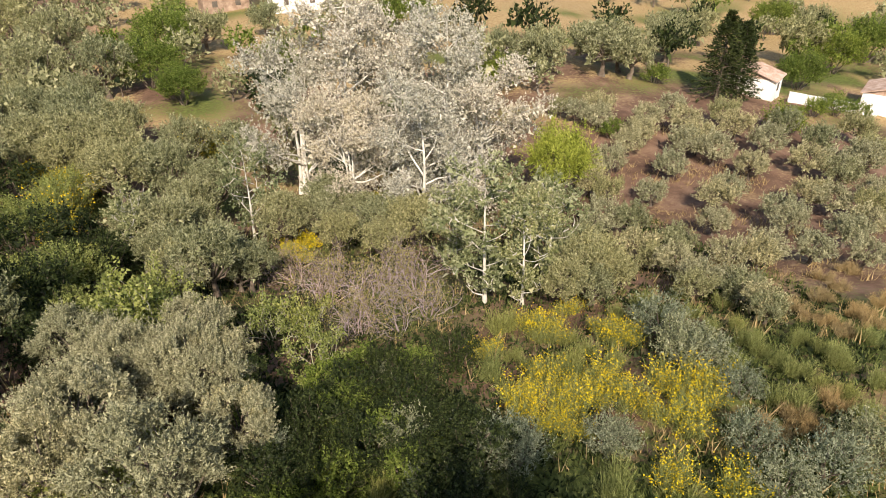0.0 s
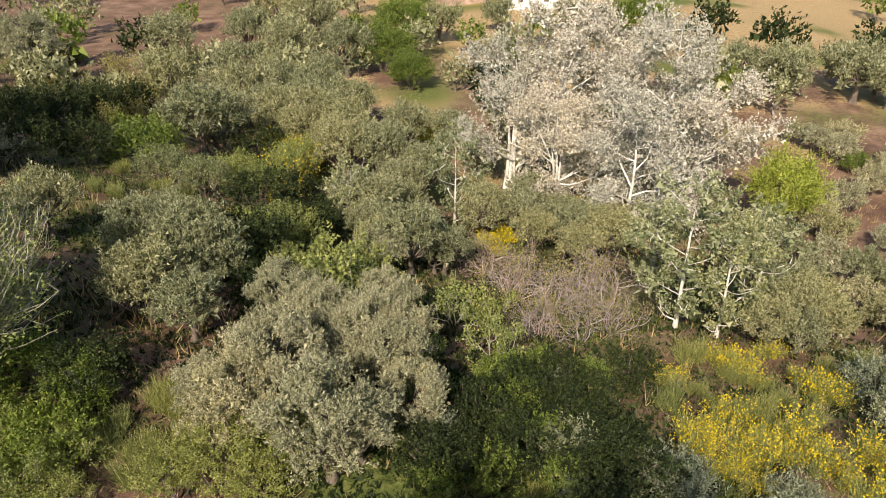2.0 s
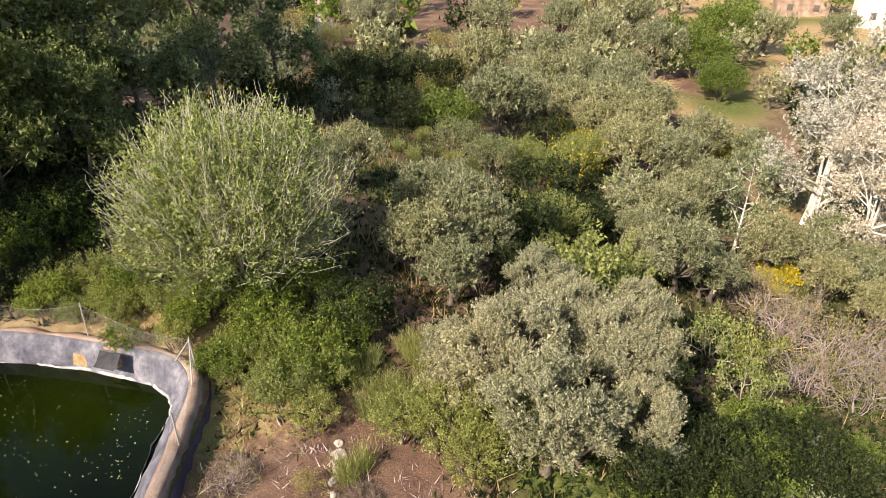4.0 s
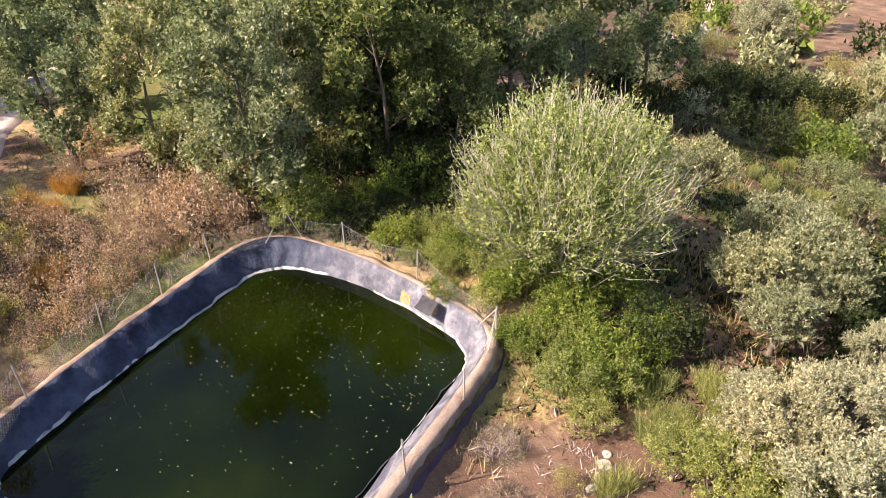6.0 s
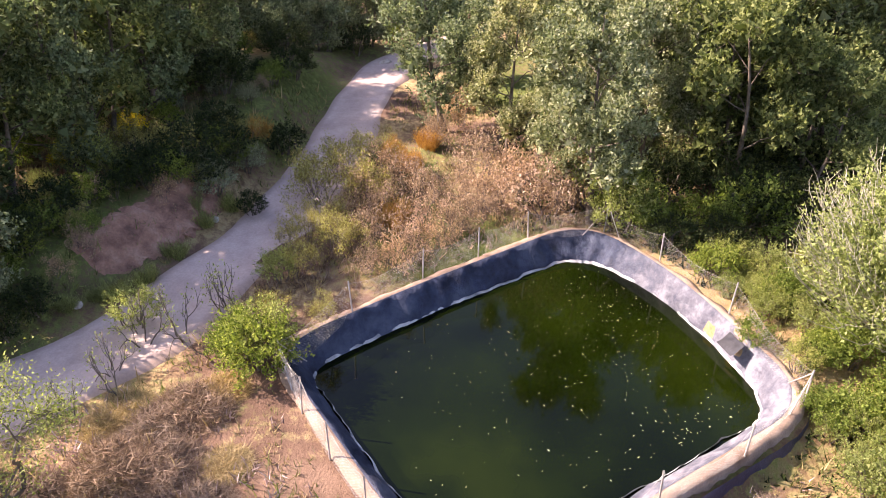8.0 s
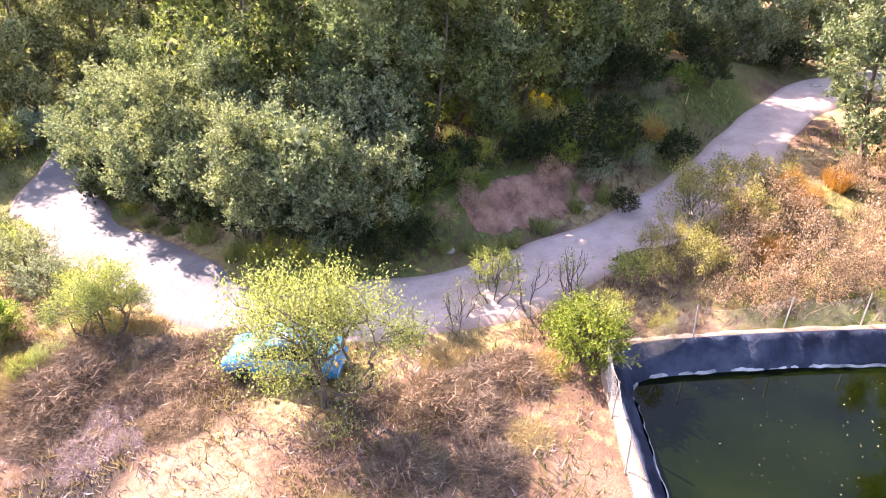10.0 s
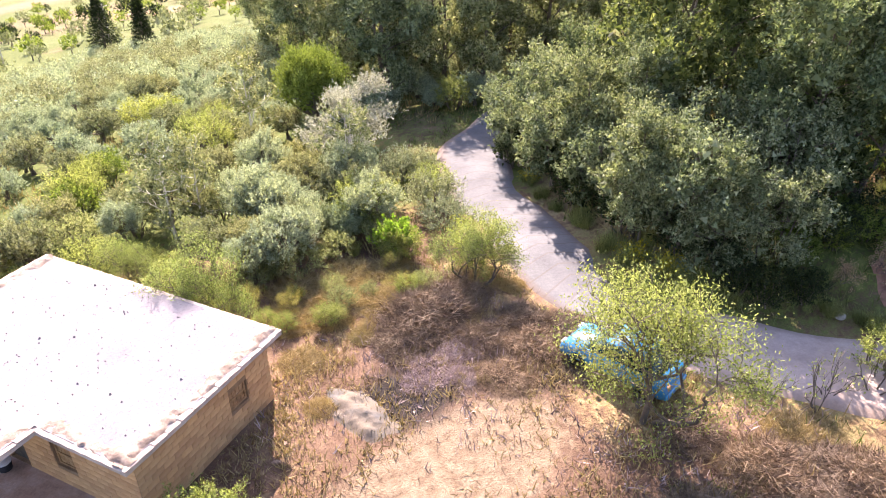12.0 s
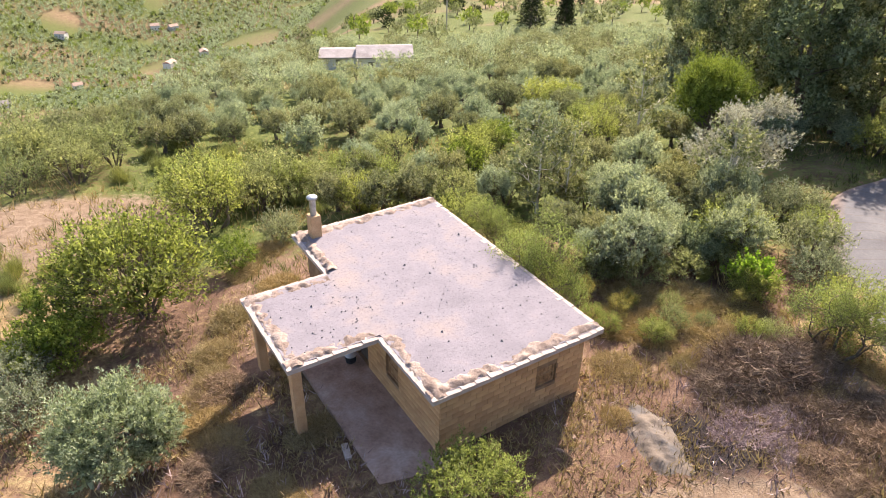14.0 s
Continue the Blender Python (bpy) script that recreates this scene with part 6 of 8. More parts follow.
# low growth round the feet of the poplars by the pond
for k_, x, y, s in (("shrub_brown", -28.9, 5.3, 1.5), ("shrub_brown", -29.6, 6.4, 1.45), ("shrub_lime", -27.6, 8.6, 1.1), ("shrub_green", -28.6, 8.9, 1.3), ("shrub_green", -27.0, 9.8, 1.0), ("shrub_brown", -30.4, 4.6, 1.3), ("shrub_lime", -29.2, 7.8, 1.4)):
    plant(k_, x, y, s)
plant("fig_vivid", -8.4, -24.5, 0.8)
# rough meadow beyond the fig tree
rng_d = np.random.RandomState(93)
for k in range(84):
    x, y = rng_d.uniform(-62, -20), rng_d.uniform(40, 92)
    if abs((y - 46.5) * 0.55 + (x + 47) * 0.8) > 2.4:
        plant(("shrub_grey", "broom_straw", "broom_green", "shrub_half_dry", "shrub_dark", "broom_straw", "shrub_green")[k % 7], x, y, rng_d.uniform(1.1, 2.2))
# golden broom
for x, y, s in ((-17.0, 54.2, 1.9), (-16.2, 56.2, 1.7), (-14.4, 41.4, 1.5), (-18.2, 56.0, 1.6), (-20.5, 60.5, 1.8), (-7.2, 65.7, 1.6), (0.4, 39.6, 1.0), 
                (-16.9, 51.6, 1.5), (-21.4, 61.1, 1.5), (-34.0, -15.5, 0.9), (-31.0, -17.5, 0.8), (-22.0, -19.0, 0.8)):
    plant("broom_gold", x, y, s)
# ---------------------------------------------------------------- the block house
HOUSE = Matrix(((-0.7502, 0.6612, 0, 2.20), (-0.6612, -0.7502, 0, -13.90), (0, 0, 1, -0.02), (0, 0, 0, 1)))
WALL_H, SLAB_LO, SLAB_HI = 2.47, 2.47, 2.65
LEN_U, LEN_V = 5.2, 9.3
OUTLINE = [(-0.48, -0.40), (5.52, -0.40), (5.52, 9.66), (-0.40, 9.66), (-0.40, 6.66), (-3.28, 6.66), (-3.28, 2.68), (-0.48, 2.68)]


def box_into(bm, u0, u1, v0, v1, z0, z1, bevel=0.0):
    r = bmesh.ops.create_cube(bm, size=1, matrix=Matrix.Translation(((u0 + u1) / 2, (v0 + v1) / 2, (z0 + z1) / 2)) @ Matrix.Diagonal((u1 - u0, v1 - v0, z1 - z0, 1)))
    if bevel:
        edges = {e for v in r["verts"] for e in v.link_edges}
        bmesh.ops.bevel(bm, geom=list(edges), offset=bevel, segments=1, affect="EDGES")


def box_part(name, mat, parent, *size, bevel=0.0, label=""):
    bm = bmesh.new()
    box_into(bm, *size, bevel=bevel)
    return part(name, bm, mat, parent, label)


def wall_with_openings(name, root, along, fixed0, fixed1, length, openings):
    """A wall along u or v, pieced round its openings (start, end, sill, head)."""
    bm = bmesh.new()
    cuts = sorted({0.0, length, *[o[0] for o in openings], *[o[1] for o in openings]})
    for a, b in zip(cuts[:-1], cuts[1:]):
        spans = [(0.0, WALL_H)]
        for o in openings:
            if o[0] <= a and b <= o[1]:
                spans = [(0.0, o[2]), (o[3], WALL_H)]
        for z0, z1 in spans:
            if z1 - z0 > 0.01:
                if along == "u":
                    box_into(bm, a, b, fixed0, fixed1, z0, z1)
                else:
                    box_into(bm, fixed0, fixed1, a, b, z0, z1)
    bmesh.ops.remove_doubles(bm, verts=bm.verts[:], dist=0.0005)
    return part(name, bm, M_MORTAR, root)


def block_mesh(length):
    bm = bmesh.new()
    box_into(bm, -length / 2 + 0.006, length / 2 - 0.006, -0.012, 0.012, -0.094, 0.094, bevel=0.006)
    me = bpy.data.meshes.new("block")
    bm.to_mesh(me)
    bm.free()
    me.materials.append(M_BLOCKS)
    return me


def block_material():
    m, nt, b = mat_nodes("ochre_blocks")
    info = nt.nodes.new("ShaderNodeObjectInfo")
    base = ramp(nt, noise_fac(nt, 2.4, 6), [(0.3, (0.44, 0.255, 0.12)), (0.5, (0.55, 0.335, 0.17)), (0.72, (0.62, 0.41, 0.235))])
    each = ramp(nt, info.outputs["Random"], [(0.0, (0.84, 0.80, 0.78)), (0.6, (1.0, 1.0, 1.0)), (1.0, (1.1, 1.1, 1.08))])
    grain = noise_fac(nt, 45, 3, 0.7)
    nt.links.new(mix_col(nt, 1.0, base, each, "MULTIPLY"), b.inputs["Base Color"])
    b.inputs["Roughness"].default_value = 0.92
    add_bump(nt, b, grain, 0.4, 0.006)
    return m


M_BLOCKS = block_material()
BLOCKS = {}


def lay_blocks(wall, along, face, length, openings, first_row=0):
    """Courses of hollow blocks in running bond on the outside of a wall."""
    rng = random.Random(len(BLOCKS) + int(length * 10))
    for row in range(first_row, 12):
        z = 0.115 + row * 0.2
        cuts = [0.0]
        a = 0.2 if row % 2 else 0.4
        while a < length - 0.08:
            cuts.append(a)
            a += 0.4
        cuts.append(length)
        spans = []
        for a, b in zip(cuts[:-1], cuts[1:]):
            piece = [(a, b)]
            for o in openings:
                if o[2] - 0.09 < z < o[3] + 0.09:
                    piece = [q for s in piece for q in ((s[0], min(s[1], o[0])), (max(s[0], o[1]), s[1])) if q[1] - q[0] > 0.05]
            spans += piece
        for a, b in spans:
            n = round(b - a, 2)
            if n not in BLOCKS:
                BLOCKS[n] = block_mesh(n)
            ob = new("block", BLOCKS[n])
            ob.parent = wall
            proud = rng.uniform(-0.002, 0.003)
            if along == "u":
                ob.matrix_basis = pose((a + b) / 2, face - proud, z, rng.uniform(-0.3, 0.3), 0, 0)
            else:
                ob.matrix_basis = pose(face - proud, (a + b) / 2, z, 0, 0, 90 + rng.uniform(-0.2, 0.2))


def window_unit(root, along, at, a0, a1, z0, z1, label):
    """A wooden frame with plank shutters set into the wall, and a sill."""
    w = new("window")
    w.parent = root
    tagged(w, label)
    depth = (at + 0.07, at + 0.13)

    def bar(name, s0, s1, t0, t1, mat, push=0.0):
        if along == "u":
            return box_part(name, mat, w, s0, s1, depth[0] - push, depth[1] - push, t0, t1, bevel=0.006)
        return box_part(name, mat, w, depth[0] - push, depth[1] - push, s0, s1, t0, t1, bevel=0.006)

    bar("frame_rail", a0, a1, z1 - 0.07, z1, M_WOOD)
    bar("frame_rail", a0, a1, z0, z0 + 0.07, M_WOOD)
    bar("frame_stile", a0, a0 + 0.07, z0 + 0.07, z1 - 0.07, M_WOOD)
    bar("frame_stile", a1 - 0.07, a1, z0 + 0.07, z1 - 0.07, M_WOOD)
    n = 4
    for k in range(n):
        s0 = a0 + 0.075 + (a1 - a0 - 0.15) * k / n
        bar("shutter_board", s0, s0 + (a1 - a0 - 0.15) / n - 0.012, z0 + 0.075, z1 - 0.075, M_WOOD, -0.02)
    bar("cross_bar", a0 + 0.075, a1 - 0.075, (z0 + z1) / 2 - 0.03, (z0 + z1) / 2 + 0.03, M_WOOD, 0.012)


def mortar_lumps(start, end, seed):
    """The rough bedding mortar behind the edge tiles along one side."""
    rng = np.random.RandomState(seed)
    a, b = np.array(start, float), np.array(end, float)
    L = np.linalg.norm(b - a)
    t = (b - a) / L
    nrm = np.array((-t[1], t[0]))
    ns, nw = max(6, int(L / 0.055)), 10
    ss = np.linspace(0.02, L - 0.02, ns)
    wide = 0.46 + 0.14 * np.interp(ss, np.arange(0, L + 1, 0.35), rng.uniform(-1, 1, len(np.arange(0, L + 1, 0.35))))
    ridge = 0.085 + 0.06 * np.interp(ss, np.arange(0, L + 1, 0.17), rng.uniform(-1, 1, len(np.arange(0, L + 1, 0.17))))
    scallop = 0.72 + 0.28 * np.interp(ss, np.arange(0, L + 1, 0.13), rng.uniform(-1, 1, len(np.arange(0, L + 1, 0.13))))
    v = []
    for i, s in enumerate(ss):
        for k in range(nw):
            q = k / (nw - 1)
            inset = 0.06 + 0.16 * (1 - scallop[i]) + q * wide[i]
            z = SLAB_HI - 0.03 + ridge[i] * math.sin(math.pi * q ** 0.75) * (0.55 + 0.45 * scallop[i]) + (rng.normal(0, 0.013) + 0.03 * math.sin(9.1 * s + 7 * q) * math.sin(5.3 * s)) * math.sin(math.pi * q)
            p = a + t * s + nrm * inset
            v.append((p[0], p[1], z))
    idx = np.arange(ns * nw).reshape(ns, nw)
    f = np.stack([idx[:-1, :-1], idx[1:, :-1], idx[1:, 1:], idx[:-1, 1:]], -1).reshape(-1, 4)
    return np.array(v), f


def polygon_prism(outline, z0, z1):
    bm = bmesh.new()
    lo = [bm.verts.new((u, v, z0)) for u, v in outline]
    hi = [bm.verts.new((u, v, z1)) for u, v in outline]
    bm.faces.new(hi)
    bm.faces.new(lo[::-1])
    for i in range(len(outline)):
        j = (i + 1) % len(outline)
        bm.faces.new((lo[i], lo[j], hi[j], hi[i]))
    return bm


def build_house():
    root = new("house")
    root.matrix_basis = HOUSE
    front_open = [(3.38, 4.15, 0.92, 1.64)]
    left_open = [(2.38, 3.16, 0.72, 1.62), (4.45, 5.3, 0.05, 2.05)]
    front = wall_with_openings("front_wall", root, "u", 0.0, 0.2, LEN_U, front_open)
    left = wall_with_openings("side_wall", root, "v", 0.0, 0.2, LEN_V, left_open)
    lay_blocks(front, "u", -0.004, LEN_U, front_open)
    lay_blocks(left, "v", -0.004, 6.6, left_open)
    for name, size in (("back_wall", (0.2, LEN_U, LEN_V - 0.2, LEN_V, 0, WALL_H)), ("side_wall", (LEN_U - 0.2, LEN_U, 0.2, LEN_V - 0.2, 0, WALL_H))):
        box_part(name, M_BLOCK, root, *size)
    box_part("floor_slab", M_DARKIN, root, 0.2, LEN_U - 0.2, 0.2, LEN_V - 0.2, -0.1, 0.04)
    window_unit(root, "u", 0.0, 3.38, 4.15, 0.92, 1.64, "small window closed with brown wooden shutters")
    window_unit(root, "v", 0.0, 2.38, 3.16, 0.72, 1.62, "small window closed with brown wooden shutters")
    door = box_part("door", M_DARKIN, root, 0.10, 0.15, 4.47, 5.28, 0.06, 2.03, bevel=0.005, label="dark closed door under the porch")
    box_part("door_handle", M_METAL, door, 0.06, 0.10, 4.55, 4.60, 1.0, 1.04)
    part("roof_slab", polygon_prism(OUTLINE, SLAB_LO, SLAB_HI - 0.05), M_SLABFACE, root, "pale concrete roof slab")
    inner = [(-0.36, -0.28), (5.40, -0.28), (5.40, 9.54), (-0.28, 9.54), (-0.28, 6.54), (-3.16, 6.54), (-3.16, 2.80), (-0.36, 2.80)]
    part("roof_gravel", polygon_prism(inner, SLAB_HI - 0.06, SLAB_HI - 0.004), M_ROOF, root, "grey gravel roof screed")
    n = len(OUTLINE)
    for i in range(n):
        a, b = OUTLINE[i], OUTLINE[(i + 1) % n]
        if i not in (1,):
            part("bedding_mortar", mortar_lumps(a, b, 60 + i), M_SPILL, root, "lumpy pale mortar bedding")
        # thin overlapping edge tiles, each a little askew
        L = math.dist(a, b)
        count = max(1, round(L / 0.46))
        ang = math.degrees(math.atan2(b[1] - a[1], b[0] - a[0]))
        rng = random.Random(i)
        for k in range(count):
            ob = new("edge_tile", EDGE_TILE)
            ob.parent = root
            s = (k + 0.5) / count
            ob.matrix_basis = pose(a[0] + (b[0] - a[0]) * s, a[1] + (b[1] - a[1]) * s, SLAB_HI - 0.03 + rng.uniform(-0.006, 0.006), rng.uniform(-1, 3), rng.uniform(1, 3.5), ang + rng.uniform(-2.5, 2.5)) @ Matrix.Diagonal((L / count / 0.46 * 1.02, 1, 1, 1))
    # two square porch posts
    for u, v in ((-3.0, 2.95), (-2.95, 6.35)):
        bm = bmesh.new()
        box_into(bm, u - 0.15, u + 0.15, v - 0.15, v + 0.15, -0.1, SLAB_LO, bevel=0.012)
        part("porch_post", bm, M_POSTBLOCK, root, "square ochre block post")
    # chimney: block shaft, steel flue, round cowl
    box_part("chimney_shaft", M_POSTBLOCK, root, 0.12, 0.52, 8.95, 9.35, SLAB_HI - 0.06, SLAB_HI + 0.85, bevel=0.02, label="plastered ochre chimney shaft")
    flue = [(0.32, 9.15, SLAB_HI + z) for z in (0.83, 1.1, 1.52)]
    part("flue", tube(flue, [0.115, 0.115, 0.115], 14), M_METAL, root, "galvanised flue pipe")
    part("cowl", tube([(0.32, 9.15, SLAB_HI + z) for z in (1.50, 1.505, 1.56, 1.60, 1.605)], [0.02, 0.2, 0.2, 0.15, 0.0], 16), M_METAL, root, "round metal cowl")
    return tagged(root, "small flat-roofed house of bare ochre hollow blocks", "house")


bm_t = bmesh.new()
box_into(bm_t, -0.235, 0.235, -0.02, 0.24, -0.014, 0.014, bevel=0.005)
EDGE_TILE = bpy.data.meshes.new("edge_tile")
bm_t.to_mesh(EDGE_TILE)
bm_t.free()
EDGE_TILE.materials.append(M_SLABFACE)
M_POSTBLOCK = surface("ochre_render", (0.42, 0.25, 0.13), (0.52, 0.32, 0.17), (0.59, 0.39, 0.23), 1.8, 25, 0.9, 0.5, 0.01)
house = build_house()


def house_point(u, v, z=0.0):
    return HOUSE @ Vector((u, v, z))


def build_porch_floor():
    bm = polygon_prism([(-1.95, -0.05), (-0.01, -0.55), (-0.01, 6.6), (-1.95, 6.6)][::1], -0.12, 0.035)
    bmesh.ops.recalc_face_normals(bm, faces=bm.faces[:])
    me = bpy.data.meshes.new("porch_floor")
    bm.to_mesh(me)
    bm.free()
    me.materials.append(M_PORCH)
    ob = new("porch_floor", me)
    ob.matrix_basis = HOUSE
    return tagged(ob, "worn reddish concrete slab under the porch", "concrete slab", kind="structure")


build_porch_floor()


def build_roof_stones():
    """Loose dark pebbles on the roof screed."""
    rng = np.random.RandomState(5)
    v, f, n = [], [], 0
    base = np.array([(1, 0, 0), (-1, 0, 0), (0, 1, 0), (0, -1, 0), (0, 0, 1), (0, 0, -0.4)], float)
    tri = np.array([(0, 2, 4), (2, 1, 4), (1, 3, 4), (3, 0, 4), (2, 0, 5), (1, 2, 5), (3, 1, 5), (0, 3, 5)])
    for _ in range(320):
        u, w = rng.uniform(-0.1, 5.1), rng.uniform(0.1, 9.2)
        if rng.rand() < 0.3:
            u, w = rng.uniform(-2.9, 0), rng.uniform(3.0, 6.3)
        s = rng.uniform(0.012, 0.034) * (1.7 if rng.rand() < 0.07 else 1)
        v.append(base * s * rng.uniform(0.7, 1.3, (6, 3)) + (u, w, SLAB_HI + 0.004))
        f.append(tri + n)
        n += 6
    ob = new("roof_pebbles", mesh_from("roof_pebbles", np.concatenate(v), np.concatenate(f), M_PEBBLE, False))
    ob.matrix_basis = HOUSE
    return tagged(ob, "loose dark pebbles on a gravel roof", "pebbles", kind="stuff")


M_PEBBLE = surface("dark_pebble", (0.10, 0.09, 0.10), (0.20, 0.18, 0.18), (0.34, 0.31, 0.30), 9, 40, 0.9)
build_roof_stones()


def lathe(profile, sides=14):
    """A turned shape from (radius, height) pairs."""
    return tube([(0, 0, z + i * 1e-5) for i, (_, z) in enumerate(profile)], [max(r, 0.001) for r, _ in profile], sides)


def small_things():
    helmet = new("round_bucket")
    helmet.matrix_basis = Matrix.Translation(house_point(-0.4, 5.0, 0.035))
    part("shell", lathe([(0.13, 0.0), (0.17, 0.03), (0.2, 0.3), (0.185, 0.3), (0.15, 0.05), (0.0, 0.05)]), M_BLACKPLASTIC, helmet)
    part("lid", lathe([(0.205, 0.295), (0.205, 0.33), (0.06, 0.345), (0.0, 0.35)]), M_WHITEPLASTIC, helmet, "small pale lid")
    tagged(helmet, "black plastic bucket with a pale lid on the porch", "bucket")
    bm = bmesh.new()
    box_into(bm, -0.3, 0.3, -0.1, 0.1, 0, 0.09, bevel=0.012)
    me = bpy.data.meshes.new("concrete_lintel")
    bm.to_mesh(me)
    bm.free()
    me.materials.append(M_SLABFACE)
    lintel = new("concrete_lintel", me)
    lintel.matrix_basis = pose(4.85, -13.55, ground_z(4.85, -13.55) + 0.0, 0, 0, 118)
    tagged(lintel, "short pale concrete lintel lying beside the slab", "concrete block")


M_BLACKPLASTIC = surface("black_plastic", (0.008, 0.008, 0.012), (0.016, 0.016, 0.022), (0.035, 0.035, 0.045), 3, 20, 0.75, 0.5, 0.02)
M_WHITEPLASTIC = surface("pale_plastic", (0.5, 0.5, 0.52), (0.62, 0.62, 0.64), (0.7, 0.7, 0.72), 4, 30, 0.4, 0.05)
small_things()


# ---------------------------------------------------------------- the blue car behind the almond tree
def car_paint():
    m, nt, b = mat_nodes("blue_car_paint")
    b.inputs["Base Color"].default_value = (0.015, 0.20, 0.42, 1)
    nt.links.new(ramp(nt, noise_fac(nt, 3, 4), [(0.3, (0.012, 0.17, 0.38)), (0.7, (0.025, 0.24, 0.48))]), b.inputs["Base Color"])
    b.inputs["Roughness"].default_value, b.inputs["Coat Weight"].default_value, b.inputs["Coat Roughness"].default_value = 0.4, 1.0, 0.05
    return m


def car_glass():
    m, nt, b = mat_nodes("dark_car_glass")
    b.inputs["Base Color"].default_value = (0.02, 0.05, 0.055, 1)
    b.inputs["Roughness"].default_value, b.inputs["Specular IOR Level"].default_value = 0.04, 0.8
    return m


M_CAR, M_CARGLASS = car_paint(), car_glass()
M_TYRE = surface("black_rubber", (0.015, 0.015, 0.015), (0.025, 0.025, 0.025), (0.04, 0.04, 0.04), 8, 60, 0.85, 0.2, 0.004)


def build_car(x, y, turn):
    root = new("car")
    half = [0.70, 0.80, 0.83, 0.83, 0.83, 0.83, 0.82, 0.78]
    xs = [-1.92, -1.75, -1.2, -0.4, 0.5, 1.1, 1.7, 1.9]
    top = [0.72, 0.90, 0.95, 0.95, 0.95, 0.92, 0.80, 0.62]

    def loft(stations, sides_fn, name, mat, label=""):
        bm = bmesh.new()
        rings = [[bm.verts.new(p) for p in sides_fn(s)] for s in stations]
        for r0, r1 in zip(rings[:-1], rings[1:]):
            for i in range(len(r0)):
                j = (i + 1) % len(r0)
                bm.faces.new((r0[i], r0[j], r1[j], r1[i]))
        bm.faces.new(rings[0][::-1])
        bm.faces.new(rings[-1])
        bmesh.ops.recalc_face_normals(bm, faces=bm.faces[:])
        bmesh.ops.bevel(bm, geom=bm.edges[:], offset=0.035, segments=2, affect="EDGES", clamp_overlap=True)
        for fc in bm.faces:
            fc.smooth = True
        return part(name, bm, mat, root, label)

    loft(range(8), lambda i: [(xs[i], -half[i] * 0.95, 0.28), (xs[i], half[i] * 0.95, 0.28), (xs[i], half[i], 0.6), (xs[i], half[i] * 0.94, top[i]), (xs[i], -half[i] * 0.94, top[i]), (xs[i], -half[i], 0.6)], "body", M_CAR)
    gx, gw, gz = [-1.55, -1.05, -0.2, 0.35, 1.0], [0.72, 0.64, 0.62, 0.63, 0.72], [0.93, 1.40, 1.46, 1.42, 0.93]
    loft(range(5), lambda i: [(gx[i], -0.74, 0.90), (gx[i], 0.74, 0.90), (gx[i], gw[i], gz[i]), (gx[i], -gw[i], gz[i])], "cabin_glass", M_CARGLASS, "dark glass of the cabin")
    loft(range(3), lambda i: [((-1.08, -0.25, 0.36)[i], -0.65, 1.40), ((-1.08, -0.25, 0.36)[i], 0.65, 1.40), ((-1.08, -0.25, 0.36)[i], 0.6, (1.43, 1.49, 1.45)[i]), ((-1.08, -0.25, 0.36)[i], -0.6, (1.43, 1.49, 1.45)[i])], "roof", M_CAR)
    for sx in (-1.2, 1.2):
        for sy in (-0.78, 0.78):
            w = part("wheel", tube([(sx, sy - 0.1, 0.3), (sx, sy - 0.1, 0.3001), (sx, sy + 0.1, 0.3), (sx, sy + 0.1, 0.3001)], [0.2, 0.3, 0.3, 0.2], 18), M_TYRE, root, "black tyre")
            part("rim", tube([(sx, sy - 0.105, 0.3), (sx, sy, 0.3), (sx, sy + 0.105, 0.3)], [0.19, 0.19, 0.19], 14), M_METAL, w)
    for sy in (-0.55, 0.55):
        box_part("headlight", M_WHITEPLASTIC, root, 1.80, 1.93, sy - 0.15, sy + 0.15, 0.58, 0.70, bevel=0.03)
        box_part("tail_light", M_DRYLEAF, root, -1.93, -1.80, sy - 0.1, sy + 0.1, 0.62, 0.80, bevel=0.02)
        box_part("mirror", M_CAR, root, 0.72, 0.86, sy * 1.65 - 0.07, sy * 1.65 + 0.07, 0.92, 1.03, bevel=0.03)
    for sx in (-1.95, 1.85):
        box_part("bumper", M_CAR, root, sx - 0.02, sx + 0.10, -0.72, 0.72, 0.30, 0.52, bevel=0.04)
    root.matrix_basis = pose(x, y, ground_z(x, y), 0, 0, turn)
    return tagged(root, "small blue hatchback parked beside the track", "car")


build_car(-12.55, -14.1, -64)
